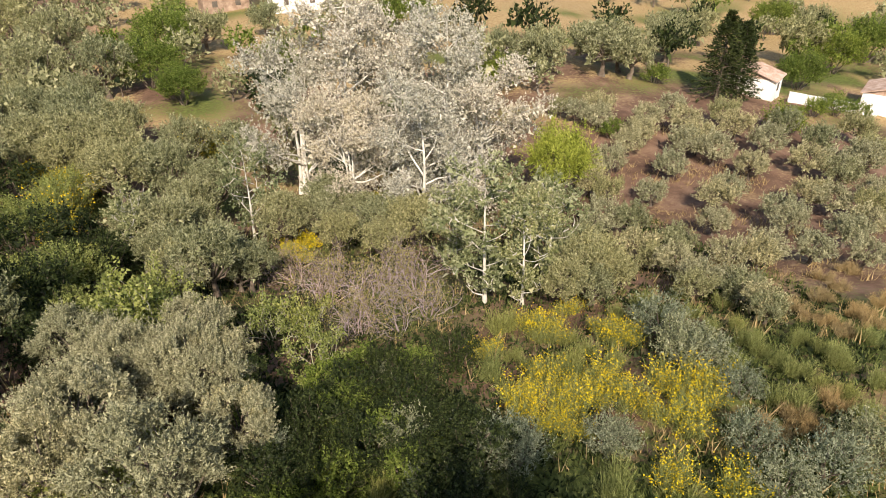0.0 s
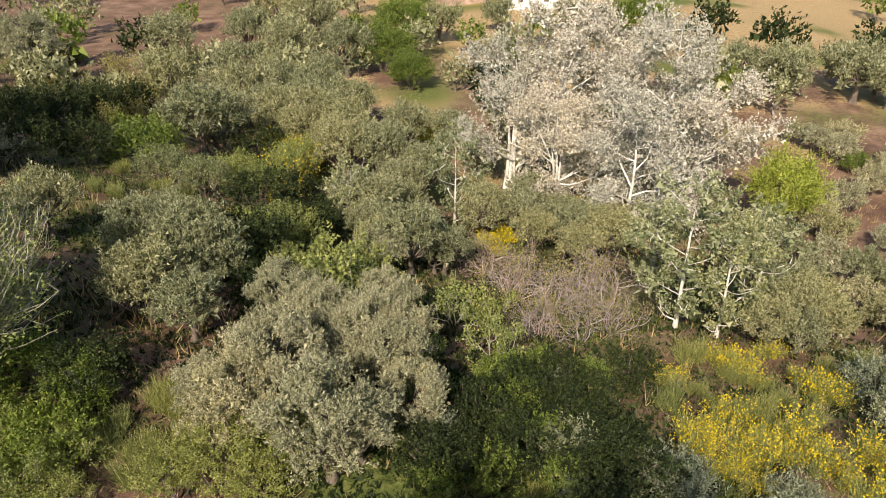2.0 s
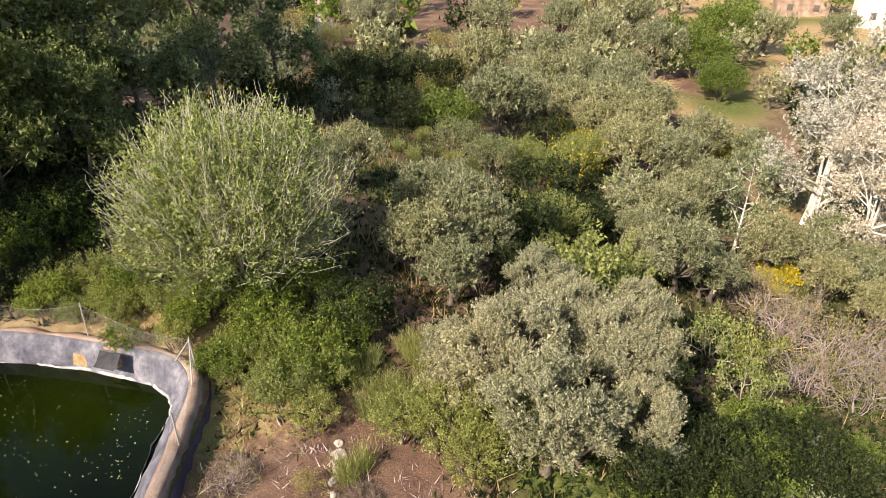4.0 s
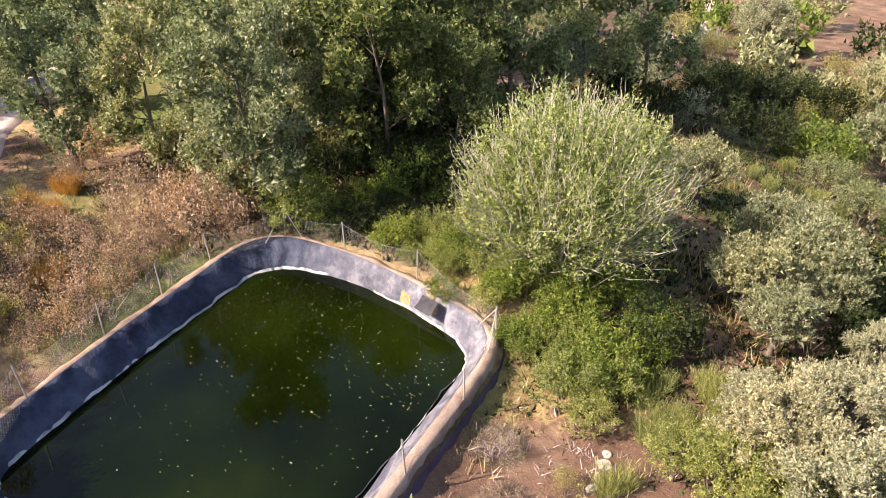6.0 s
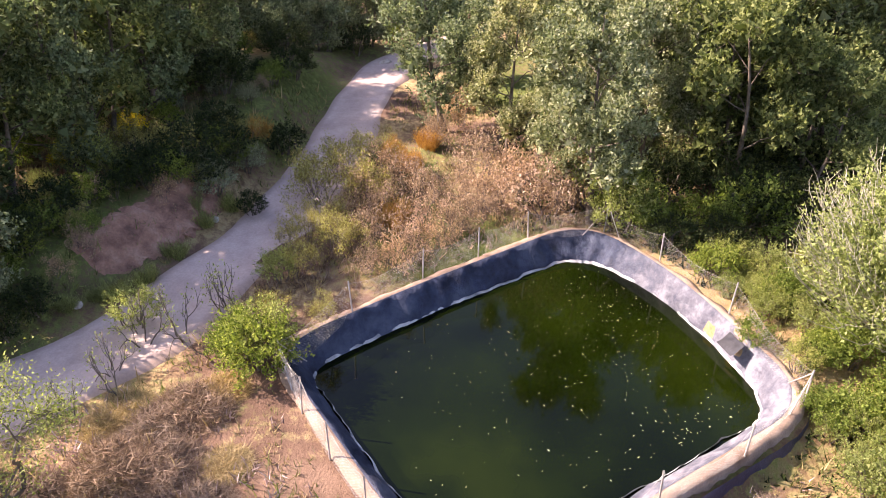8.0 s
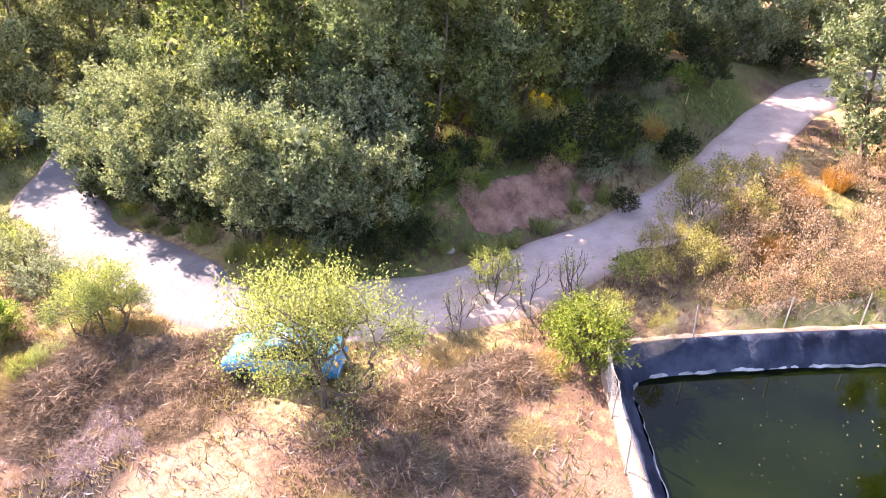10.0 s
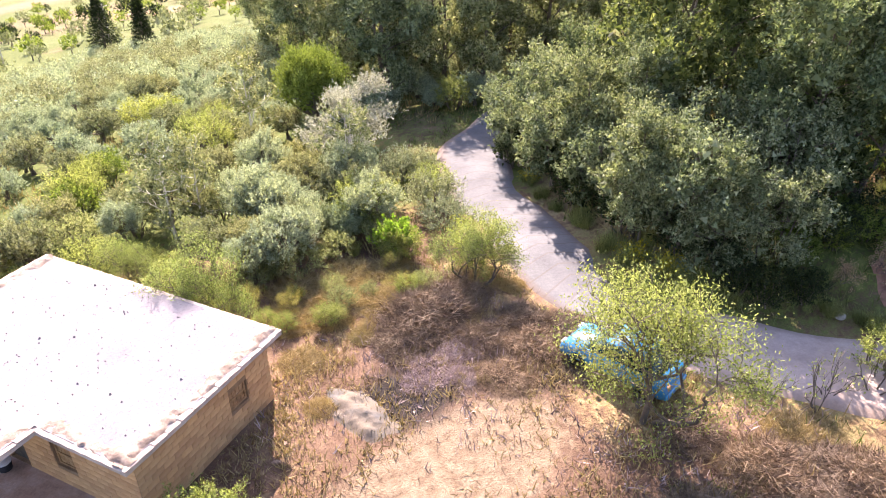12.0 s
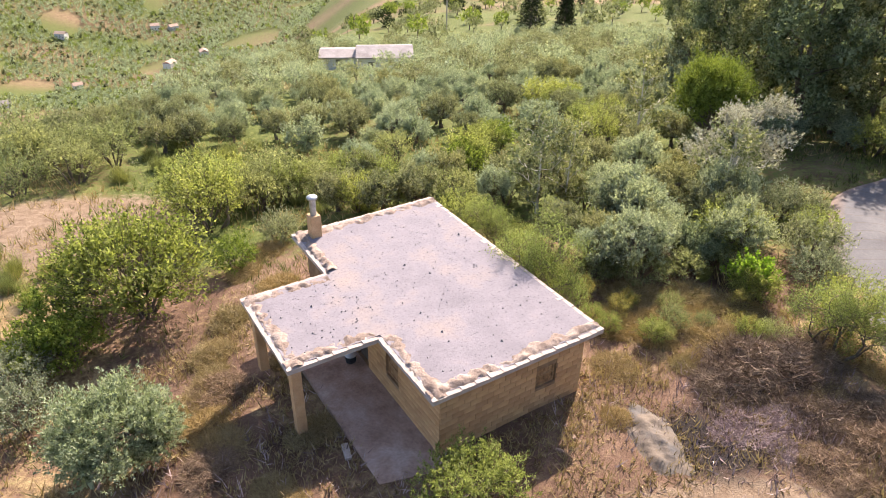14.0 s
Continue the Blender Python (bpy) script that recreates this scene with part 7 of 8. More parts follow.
# ---------------------------------------------------------------- fence, floating leaves and bits round the pond
def build_fence():
    fence = new("wire_fence")
    rng = random.Random(4)
    posts = [(-17.9, -4.9), (-21.3, -2.95), (-23.65, -0.35), (-25.3, 2.0), (-26.75, 4.3), (-27.4, 7.8), (-24.8, 9.6), (-21.0, 11.1), (-16.3, 11.75), (-14.1, 9.0), (-12.35, 6.0), (-10.3, 2.6),
             (-9.6, 0.4), (-12.4, -1.75), (-14.3, -2.95), (-16.2, -4.05)]
    tops = []
    for x, y in posts:
        z = ground_z(x, y)
        z = max(z, -0.2)
        lean = (rng.uniform(-0.09, 0.09), rng.uniform(-0.09, 0.09))
        top = (x + lean[0], y + lean[1], z + 1.55 + rng.uniform(-0.08, 0.08))
        part("post", tube([(x, y, z - 0.6), (x, y, z), top], [0.03, 0.03, 0.028], 8), M_POST, fence)
        tops.append(((x, y, z), top))
    for i in (5, 8, 0):
        (b, t) = tops[i]
        for j in (i - 1, (i + 1) % len(posts)):
            d = unit(np.array(posts[j], float) - np.array(posts[i], float))
            part("brace", tube([(b[0] + d[0] * 1.15, b[1] + d[1] * 1.15, b[2] - 0.15), (t[0], t[1], t[2] - 0.12)], [0.022, 0.022], 6), M_POST, fence)
    # sagging chain-link between neighbouring posts
    for i in range(len(posts)):
        (b0, t0), (b1, t1) = tops[i], tops[(i + 1) % len(posts)]
        b0, t0, b1, t1 = (np.array(q) for q in (b0, t0, b1, t1))
        L = np.linalg.norm(b1 - b0)
        drop = 0.12 if i in (12, 13, 14, 15) else (0.75 if i in (8, 9, 10, 11) else 0.3)
        tall = 1.4
        pieces = []

        def at(s, h):
            sag = math.sin(math.pi * s)
            p = (b0 + (b1 - b0) * s) * (1 - h) + (t0 + (t1 - t0) * s) * h
            return p + np.array([0, 0, -drop * sag * h]) + 0.06 * sag * h * np.array([math.sin(7 * s), math.cos(5 * s), 0])

        n, rise = int(L / 0.11), tall / L
        for k in range(-int(tall / 0.11), n):
            for way in (1, -1):
                s0 = k * 0.11 / L
                pts = []
                for h in np.linspace(0, 0.93, 5):
                    s = s0 + h * rise if way == 1 else 1 - (s0 + h * rise)
                    if 0 <= s <= 1:
                        pts.append(at(s, h))
                if len(pts) > 1:
                    pieces.append(tube(pts, [0.0035 if i > 11 else 0.0019] * len(pts), 3))
        pieces.append(tube([at(s, 0.93) for s in np.linspace(0, 1, 9)], [0.004] * 9, 4))
        part("chain_link_panel", joined(pieces), M_POST, fence, "sagging chain-link netting")
    return tagged(fence, "sagging wire fence on thin steel posts", "fence")


build_fence()


def build_floaters():
    rng = np.random.RandomState(12)
    pts = []
    while len(pts) < 700:
        # drifted together in loose streaks along the wind
        c = np.array([-19.0, 4.5]) + rng.normal(0, 1, 2) * (4.6, 4.0)
        if rng.rand() < 0.3:
            c = np.array([-15.6, 9.2]) + rng.normal(0, 1, 2) * (1.0, 1.3)
        if rng.rand() < 0.2:
            c = np.array([-22.5, 7.6]) + rng.normal(0, 1, 2) * (2.0, 1.2)
        pts.append(c)
    pts = np.array(pts)
    pd = np.abs(line_distance(pts[:, 0], pts[:, 1], POND_LINE, True))
    keep = inside(pts[:, 0], pts[:, 1], POND_LINE) & (pd > 1.35)
    pts = pts[keep]
    n = len(pts)
    s = rng.uniform(0.011, 0.03, (n, 1)) * np.where(rng.rand(n, 1) < 0.06, 1.7, 1)
    a = rng.uniform(0, 6.28, n)
    d = np.stack([np.cos(a), np.sin(a), np.zeros(n)], 1) * s
    w = np.stack([-np.sin(a), np.cos(a), np.zeros(n)], 1) * s * 0.6
    c = np.concatenate([pts, np.full((n, 1), WATER_Z + 0.006)], 1)
    v = np.stack([c - d - w, c - d + w, c + d + (0, 0, 0.006)], 1).reshape(-1, 3)
    ob = new("floating_leaves", mesh_from("floating_leaves", v, np.arange(3 * n).reshape(n, 3), M_FLOAT))
    return tagged(ob, "scattered pale leaves floating on the water", "leaves", kind="stuff")


M_FLOAT = foliage("bleached_floating_leaves", (0.30, 0.27, 0.10), (0.50, 0.47, 0.25), (0.68, 0.66, 0.48), 0.1)
build_floaters()


def build_flap():
    """A slumped dark overflow sleeve on the liner."""
    rng = np.random.RandomState(3)
    gx, gy = np.linspace(-0.42, 0.42, 12), np.linspace(-0.3, 0.3, 9)
    X, Y = np.meshgrid(gx, gy, indexing="ij")
    z = 0.10 + 0.05 * np.cos(X * 5) * np.cos(Y * 7) + rng.normal(0, 0.012, X.shape)
    ob = new("overflow_sleeve", sheet("overflow_sleeve", gx, gy, z, M_BLACKPLASTIC))
    ob.matrix_basis = pose(-19.3, 10.6, -0.06, 40, 0, 14)
    return tagged(ob, "crumpled black plastic sleeve over the pond rim", "plastic sheet")


build_flap()


def rock(name, x, y, size, seed, mat, sink=0.25):
    rng = np.random.RandomState(seed)
    bm = bmesh.new()
    bmesh.ops.create_icosphere(bm, subdivisions=2, radius=1)
    for v in bm.verts:
        d = v.co.copy()
        v.co *= 0.8 + 0.35 * noise.noise(d * 1.3 + Vector((seed * 3.1, 0, 0))) + 0.1 * noise.noise(d * 4 + Vector((seed, 2, 0)))
        v.co.z *= 0.7
    bmesh.ops.scale(bm, vec=(size, size * rng.uniform(0.6, 1.0), size * rng.uniform(0.6, 0.9)), verts=bm.verts[:])
    me = bpy.data.meshes.new(name)
    bm.to_mesh(me)
    bm.free()
    me.materials.append(mat)
    ob = new(name, me)
    ob.matrix_basis = pose(x, y, ground_z(x, y) + size * 0.25 - sink * size * 0.5, 0, 0, rng.uniform(0, 360))
    return ob


for k, (x, y, s) in enumerate(((-10.3, 11.6, 0.28), (-10.0, 11.1, 0.22), (-9.8, 10.7, 0.25), (-10.6, 12.0, 0.2), (-9.5, 10.3, 0.18), (-21.5, -13.2, 0.3), (-28.5, -9.9, 0.28), (-16.9, -16.0, 0.3))):
    tagged(rock("rock", x, y, s, 10 + k, M_ROCK), "pale rough limestone rock half in the soil", "rock", "rocks by the pond and track")
def build_clay_face():
    """The raw red face where the track was cut into the slope."""
    line = ROAD_LINE[(ROAD_LINE[:, 0] < -21.0) & (ROAD_LINE[:, 0] > -30.5) & (ROAD_LINE[:, 1] > -14)]
    line = spline([tuple(p) for p in line], 0.16)
    t = unit(np.gradient(line, axis=0))
    side = np.stack([t[:, 1], -t[:, 0]], 1)
    rng = np.random.RandomState(33)
    n, k = len(line), 16
    s = np.arange(n) / n
    ends = np.sin(np.pi * s) ** 0.5
    v = np.zeros((n, k, 3))
    for j in range(k):
        q = j / (k - 1)
        x, y = line[:, 0] + side[:, 0] * (2.7 + 2.4 * q ** 1.6), line[:, 1] + side[:, 1] * (2.7 + 2.4 * q ** 1.6)
        rough = 0.22 * bumps(x * 3, y * 3 + 9 * q, 2.5, 34) + 0.12 * bumps(x * 9, y * 9 + 30 * q, 3, 35) + rng.normal(0, 0.03, n)
        x, y = x - side[:, 0] * rough * ends, y - side[:, 1] * rough * ends
        v[:, j] = np.stack([x, y, height(x, y) + 0.42 * ends * np.sin(np.pi * q) ** 0.7 - 0.12 + 0.10 * ends * bumps(x * 2, y * 2, 1.5, 36)], 1)
    idx = np.arange(n * k).reshape(n, k)
    f = np.stack([idx[:-1, :-1], idx[1:, :-1], idx[1:, 1:], idx[:-1, 1:]], -1).reshape(-1, 4)
    return tagged(new("clay_bank", mesh_from("clay_bank", v.reshape(-1, 3), f, M_REDROCK, False)), "raw red clay face cut beside the track", "earth bank", kind="structure")


build_clay_face()
for k, (x, y, s) in enumerate(((-53.0, -2.2, 0.7), (-53.8, -3.4, 0.6), (-52.4, -1.0, 0.5))):
    tagged(rock("rock", x, y, s, 70 + k, M_ROCK), "pale boulder at the bend of the track", "rock", "boulders at the bend")


def build_heap():
    gx, gy = np.linspace(-2.3, 2.3, 70), np.linspace(-1.5, 1.5, 48)
    X, Y = np.meshgrid(gx, gy, indexing="ij")
    bend = Y + 0.22 * np.sin(1.1 * X)
    q = np.hypot(X / 1.5, bend / np.where(bend > 0, 0.95, 0.62)) * (1 + 0.16 * bumps(X, Y, 1.1, 43))
    z = 0.21 * smooth(1.15 - q) + 0.09 * bumps(X, Y, 0.8, 41) * smooth(1.3 - q) + 0.03 * bumps(X, Y, 0.3, 42) * smooth(1.3 - q) - 0.10 * smooth(q - 0.7)
    a = radians(124)
    wx, wy = -3.9 + X * math.cos(a) - Y * math.sin(a), -15.6 + X * math.sin(a) + Y * math.cos(a)
    z = z + height(wx.ravel(), wy.ravel()).reshape(X.shape) + 0.01
    idx = np.arange(X.size).reshape(X.shape)
    f = np.stack([idx[:-1, :-1], idx[1:, :-1], idx[1:, 1:], idx[:-1, 1:]], -1).reshape(-1, 4)
    ob = new("sand_heap", mesh_from("sand_heap", np.stack([wx, wy, z], -1).reshape(-1, 3), f, M_ASH))
    return tagged(ob, "low heap of grey building sand crusted with tan earth", "sand heap", kind="stuff")


build_heap()
for k, (x, y, s) in enumerate(((-1.2, -14.6, 0.16), (-1.6, -15.2, 0.13), (-8.4, -18.2, 0.35), (-9.6, -20.4, 0.45), (-8.9, -20.9, 0.4))):
    tagged(rock("rubble_stone", x, y, s, 90 + k, M_ROCK if k > 4 else M_RIM), "loose rubble stone in the dry yard", "stone", "rubble in the yard")
# ---------------------------------------------------------------- groves, far woods and undergrowth
def crown_template(seed, half, lobes, leaves, length, width, z0, lobe=0.38, lift=0.2):
    rng = np.random.RandomState(seed)
    lb = random_lobes(rng, lobes, half, lobe, z0)
    return lobes_crown(rng, lb, leaves, length, width, 7, spread=0.75, lift=lift, tuft=2.0)


def threes(v, f):
    return v, np.concatenate([f[:, (0, 1, 2)], f[:, (0, 2, 3)]])


def trunk_template(seed, tall, r):
    rng = np.random.RandomState(seed)
    return threes(*joined([limb((0, 0, -0.4), (0.1, 0, tall), r, r * 0.6, rng, 0.05, 3, 5), limb((0.1, 0, tall), (0.7, 0.3, tall * 1.9), r * 0.5, r * 0.15, rng, 0.08, 3, 4),
                   limb((0.1, 0, tall), (-0.6, -0.4, tall * 1.9), r * 0.5, r * 0.15, rng, 0.08, 3, 4)]))


def grove(name, spots, sizes, templates, trunk, leaf_mat, bark, label, category, seed=1):
    """Many alike trees joined into one mesh that stands for an uncountable wood."""
    rng = np.random.RandomState(seed)
    spots = np.asarray(spots)
    zs = height(spots[:, 0], spots[:, 1])
    vs, fs, ms, o = [], [], [], 0
    for (x, y), z, s in zip(spots, zs, sizes):
        a = rng.uniform(0, 6.28)
        R = np.array([[math.cos(a), -math.sin(a), 0], [math.sin(a), math.cos(a), 0], [0, 0, 1]]) * s
        for k, (v, f) in enumerate((templates[rng.randint(len(templates))], trunk)):
            vs.append(v @ R.T * (1, 1, 1) + (x, y, z))
            fs.append(f + o)
            ms.append(np.full(len(f), k))
            o += len(v)
    me = mesh_from(name, np.concatenate(vs), np.concatenate(fs), leaf_mat)
    me.materials.append(bark)
    me.polygons.foreach_set("material_index", np.concatenate(ms).astype(np.int32))
    return tagged(new(name, me), label, category, kind="stuff")


def scatter(n, x0, x1, y0, y1, seed, keep=None, gap=0.0):
    rng = np.random.RandomState(seed)
    p = np.stack([rng.uniform(x0, x1, n), rng.uniform(y0, y1, n)], 1)
    if keep is not None:
        p = p[keep(p[:, 0], p[:, 1])]
    if gap:
        out = []
        for q in p:
            if all((q[0] - r[0]) ** 2 + (q[1] - r[1]) ** 2 > gap * gap for r in out):
                out.append(q)
        p = np.array(out)
    return p


def rows_of(x0, x1, y0, y1, step, turn, seed, jitter=0.7):
    rng = np.random.RandomState(seed)
    c, s = math.cos(radians(turn)), math.sin(radians(turn))
    cx, cy, R = (x0 + x1) / 2, (y0 + y1) / 2, max(x1 - x0, y1 - y0)
    g = np.arange(-R, R, step)
    X, Y = np.meshgrid(g, g)
    x, y = cx + X * c - Y * s + rng.normal(0, jitter, X.shape), cy + X * s + Y * c + rng.normal(0, jitter, X.shape)
    m = (x > x0) & (x < x1) & (y > y0) & (y < y1)
    return np.stack([x[m], y[m]], 1)


OLIVE_LO = [crown_template(s, (2.2, 2.1, 1.7), 13, 760, 0.22, 0.15, 0.1) for s in (301, 302, 303)]
BUSH_LO = [crown_template(s, (2.6, 2.6, 2.2), 12, 480, 0.36, 0.24, 0.1) for s in (311, 312, 313)]
BLOB_LO = [crown_template(s, (2.6, 2.6, 2.0), 5, 28, 1.4, 1.2, 0.0) for s in (331, 332, 333)]
TRUNK_DOT = threes(*tube([(0, 0, -0.5), (0, 0, 2.0)], [0.3, 0.2], 3))
TRUNK_LO = trunk_template(341, 1.0, 0.16)


def south_grove():
    p = rows_of(-30, 60, -116, -42, 3.0, 24, 351, 0.6)
    x, y = p[:, 0], p[:, 1]
    keep = (np.hypot(x - 26, y + 94) > 8.0) & ~((np.abs(x - 24.5) < 7.5) & (y < -80) & (y > -95)) & (np.hypot(x - 27, y + 30) > 11) & (y < -40 - 0.16 * x) & (x < 32 - 0.12 * y)
    p = p[keep]
    rng = np.random.RandomState(352)
    close = np.hypot(p[:, 0], p[:, 1]) < 68
    for k, (x, y) in enumerate(p[close]):
        plant(("olive_far_blue", "olive_far_blue", "olive_mid")[rng.randint(3)], x, y, rng.uniform(0.5, 0.78), group="southern olive grove")
    p = p[~close]
    split = rng.rand(len(p)) < 0.25 + 0.5 * (bumps(p[:, 0], p[:, 1], 40, 77) > 0.2)
    s = rng.uniform(0.5, 0.82, len(p))
    grove("olive_grove", p[~split], s[~split], OLIVE_LO, TRUNK_LO, M_OLIVE_BLUE, M_BARK, "dense grove of blue-grey olive trees on the slope", "olive grove", 1)
    grove("olive_grove", p[split], s[split], OLIVE_LO, TRUNK_LO, M_OLIVE, M_BARK, "dense grove of grey-green olive trees on the slope", "olive grove", 2)


south_grove()


def far_woods():
    rng = np.random.RandomState(361)
    p = scatter(420, -110, 90, -330, -114, 362, lambda x, y: (x < 34 - 0.12 * y) & (np.hypot(x - 2, y + 114) > 10) & (np.hypot(x - 14, y + 215) > 16), 5.0)
    k = rng.rand(len(p))
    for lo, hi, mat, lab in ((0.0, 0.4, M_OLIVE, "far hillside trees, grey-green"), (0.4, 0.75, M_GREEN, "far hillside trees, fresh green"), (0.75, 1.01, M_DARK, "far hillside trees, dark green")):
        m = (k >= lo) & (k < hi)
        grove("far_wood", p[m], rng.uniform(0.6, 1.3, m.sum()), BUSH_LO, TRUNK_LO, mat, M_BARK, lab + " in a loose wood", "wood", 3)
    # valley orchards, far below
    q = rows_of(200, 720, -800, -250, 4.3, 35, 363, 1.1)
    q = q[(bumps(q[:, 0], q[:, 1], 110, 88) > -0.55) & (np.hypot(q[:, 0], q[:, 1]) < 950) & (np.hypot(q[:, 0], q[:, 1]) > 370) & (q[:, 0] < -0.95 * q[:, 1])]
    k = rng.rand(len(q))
    # mostly blue-grey leaves: their tone also stands for distant haze
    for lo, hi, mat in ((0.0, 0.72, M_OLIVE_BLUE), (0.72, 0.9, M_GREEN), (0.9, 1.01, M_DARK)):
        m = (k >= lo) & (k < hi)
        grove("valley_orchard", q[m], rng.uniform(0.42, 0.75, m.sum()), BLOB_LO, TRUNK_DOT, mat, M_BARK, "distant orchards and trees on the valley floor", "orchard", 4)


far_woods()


def north_woods():
    rng = np.random.RandomState(371)
    p = scatter(300, -90, 120, 60, 170, 372, lambda x, y: (((y > 84) | (x < 34)) & (np.hypot(x - 4, y - 126) > 10) & (np.hypot(x - 68, y - 72) > 13) & (np.abs(y - 120 - 0.1 * x) > 3)
                & ~((x > 12) & (x < 75) & (y > 104) & (bumps(x, y, 30, 5) < 0.75))), 6.5)
    k = rng.rand(len(p))
    for lo, hi, mat, lab in ((0.0, 0.55, M_OLIVE, "grey-green olives"), (0.55, 0.8, M_GREEN, "fresh green trees"), (0.8, 1.01, M_DARK, "dark green trees")):
        m = (k >= lo) & (k < hi)
        grove("far_wood", p[m], rng.uniform(0.9, 1.6, m.sum()), BUSH_LO, TRUNK_LO, mat, M_BARK, "far " + lab + " beyond the valley", "wood", 5)
    # tall wood to the west, behind the low growth on the cut bank
    p = scatter(620, -78, -14, -66, 4, 373, lambda x, y: (line_distance(x, y, ROAD_LINE) < -8.5), 3.9)
    gap = -line_distance(p[:, 0], p[:, 1], ROAD_LINE)
    tall = np.minimum(0.81 * (gap + 2.3), 10.8) * rng.uniform(0.9, 1.05, len(p))
    tall = np.where((p[:, 1] < -24) & (p[:, 0] > -30), rng.uniform(10.0, 12.0, len(p)), tall)
    for k, ((x, y), t) in enumerate(zip(p, tall)):
        q = rng.randint(4)
        if x > -30 and y < -36:                        # pale poplars beyond the bend
            plant("poplar_pale", x, y, t / 12.0)
        else:
            plant(("wood_a", "wood_b", "poplar_a", "poplar_b")[q], x, y, t / (12.5, 11.0, 12.0, 13.0)[q])
    # understorey of the tall wood
    u = scatter(420, -80, -34, -62, 6, 378, lambda x, y: (line_distance(x, y, ROAD_LINE) < -11), 3.4)
    grove("wood_understorey", u, rng.uniform(0.6, 1.0, len(u)), BUSH_LO, TRUNK_LO, M_WOODLEAF, M_BARK, "leafy green understorey below the tall wood", "undergrowth", 9)
    # low scrub on the cut bank
    p = scatter(260, -46, -16, -24, -7, 377, lambda x, y: (line_distance(x, y, ROAD_LINE) < -4.2) & (line_distance(x, y, ROAD_LINE) > -13), 1.9)
    for k, (x, y) in enumerate(p):
        plant(("shrub_dark", "shrub_half_dry", "shrub_grey", "shrub_brown", "broom_green", "shrub_green")[k % 6], x, y, rng.uniform(0.4, 0.6) if abs(line_distance(np.array([x]), np.array([y]), ROAD_LINE)[0]) < 8 else rng.uniform(0.6, 1.0))
    # undergrowth where the track runs into the wood
    p = scatter(150, -66, -40, -18, -2, 379, lambda x, y: (line_distance(x, y, ROAD_LINE) < -3.4) & (line_distance(x, y, ROAD_LINE) > -12), 2.2)
    for k, (x, y) in enumerate(p):
        plant(("shrub_dark", "shrub_green", "bank_bush", "shrub_half_dry", "shrub_dark")[k % 5], x, y, rng.uniform(0.7, 1.2))
    # closer trees along the lower stretch of the track, and the wood beyond its bend
    p = scatter(190, -36, -16.5, -41, -18, 375, lambda x, y: (line_distance(x, y, ROAD_LINE) < -3.6) & (line_distance(x, y, ROAD_LINE) > -9.5), 2.6)
    for k, (x, y) in enumerate(p):
        d = -line_distance(np.array([x]), np.array([y]), ROAD_LINE)[0]
        if d < 5.6:
            plant("bank_bush", x, y, rng.uniform(0.55, 0.95))
        else:
            plant(("bank_bush", "wood_b", "poplar_a", "wood_a")[k % 4], x, y, (0.95, 0.5, 0.46, 0.46)[k % 4] * rng.uniform(0.85, 1.15))
    q = scatter(260, -70, -12, -92, -46, 376, lambda x, y: (line_distance(x, y, ROAD_LINE) > 3.5) & (y < -44 - 0.5 * np.maximum(x + 20, 0)), 4.6)
    for k, (x, y) in enumerate(q):
        plant(("poplar_pale", "poplar_pale", "poplar_b")[k % 3], x, y, rng.uniform(0.75, 1.1))
    # the front row of the wood, tall enough to keep the track in shade
    tang = np.gradient(ROAD_LINE, axis=0)
    tang /= np.linalg.norm(tang, axis=1)[:, None]
    row = (ROAD_LINE + np.stack([tang[:, 1], -tang[:, 0]], 1) * 9.6)[(ROAD_LINE[:, 0] < -18.5) & (ROAD_LINE[:, 0] > -42) & (ROAD_LINE[:, 1] > -13)][::5]
    for k, (x, y) in enumerate(row):
        plant(("wood_a", "wood_b")[k % 2], x + rng.uniform(-0.6, 0.6), y + rng.uniform(-0.9, 0.5), (0.68, 0.78)[k % 2] * rng.uniform(0.95, 1.08))
    for x, y, s in ((-17.4, -51.0, 1.15), (-22.8, -45.6, 1.0)):
        plant("poplar_pale", x, y, s)
    # poplar regrowth and flowering broom along the concrete stretch
    for k in range(13):
        y = -17.0 - 1.75 * k
        x = np.interp(y, ROAD_LINE[::-1, 1], ROAD_LINE[::-1, 0]) - 3.5 - 0.6 * (k % 3)
        plant("bank_bush", x, y, (0.75, 1.0, 0.6)[k % 3] * rng.uniform(0.85, 1.1))
        plant(("broom_yellow", "broom_green")[k % 2], x + 0.9, y - 0.8, rng.uniform(0.5, 0.75))
    # where the track leaves the clearing
    for x, y, s in ((-20.6, -47.5, 1.0), (-14.6, -53.0, 0.95), (-26.0, -47.0, 0.9)):
        plant("poplar_pale", x, y, s)
    for x, y, s in ((-50, 3.5, 0.7), (-56, -9.5, 0.75), (-44, 2.5, 0.6), (-60, -2.0, 0.8)):
        plant("poplar_a", x, y, s)
    # wood to the north-west
    p = scatter(110, -110, -42, 8, 62, 374, lambda x, y: (y < 26 + 0.28 * (-x - 42)) & (np.hypot(x + 46, y - 50) > 9), 5.5)
    for k, (x, y) in enumerate(p):
        plant(("wood_b", "wood_a")[k % 2], x, y, rng.uniform(0.75, 1.05))


north_woods()
plant("almond", -0.2, -21.0, 0.66, stretch=1.35)
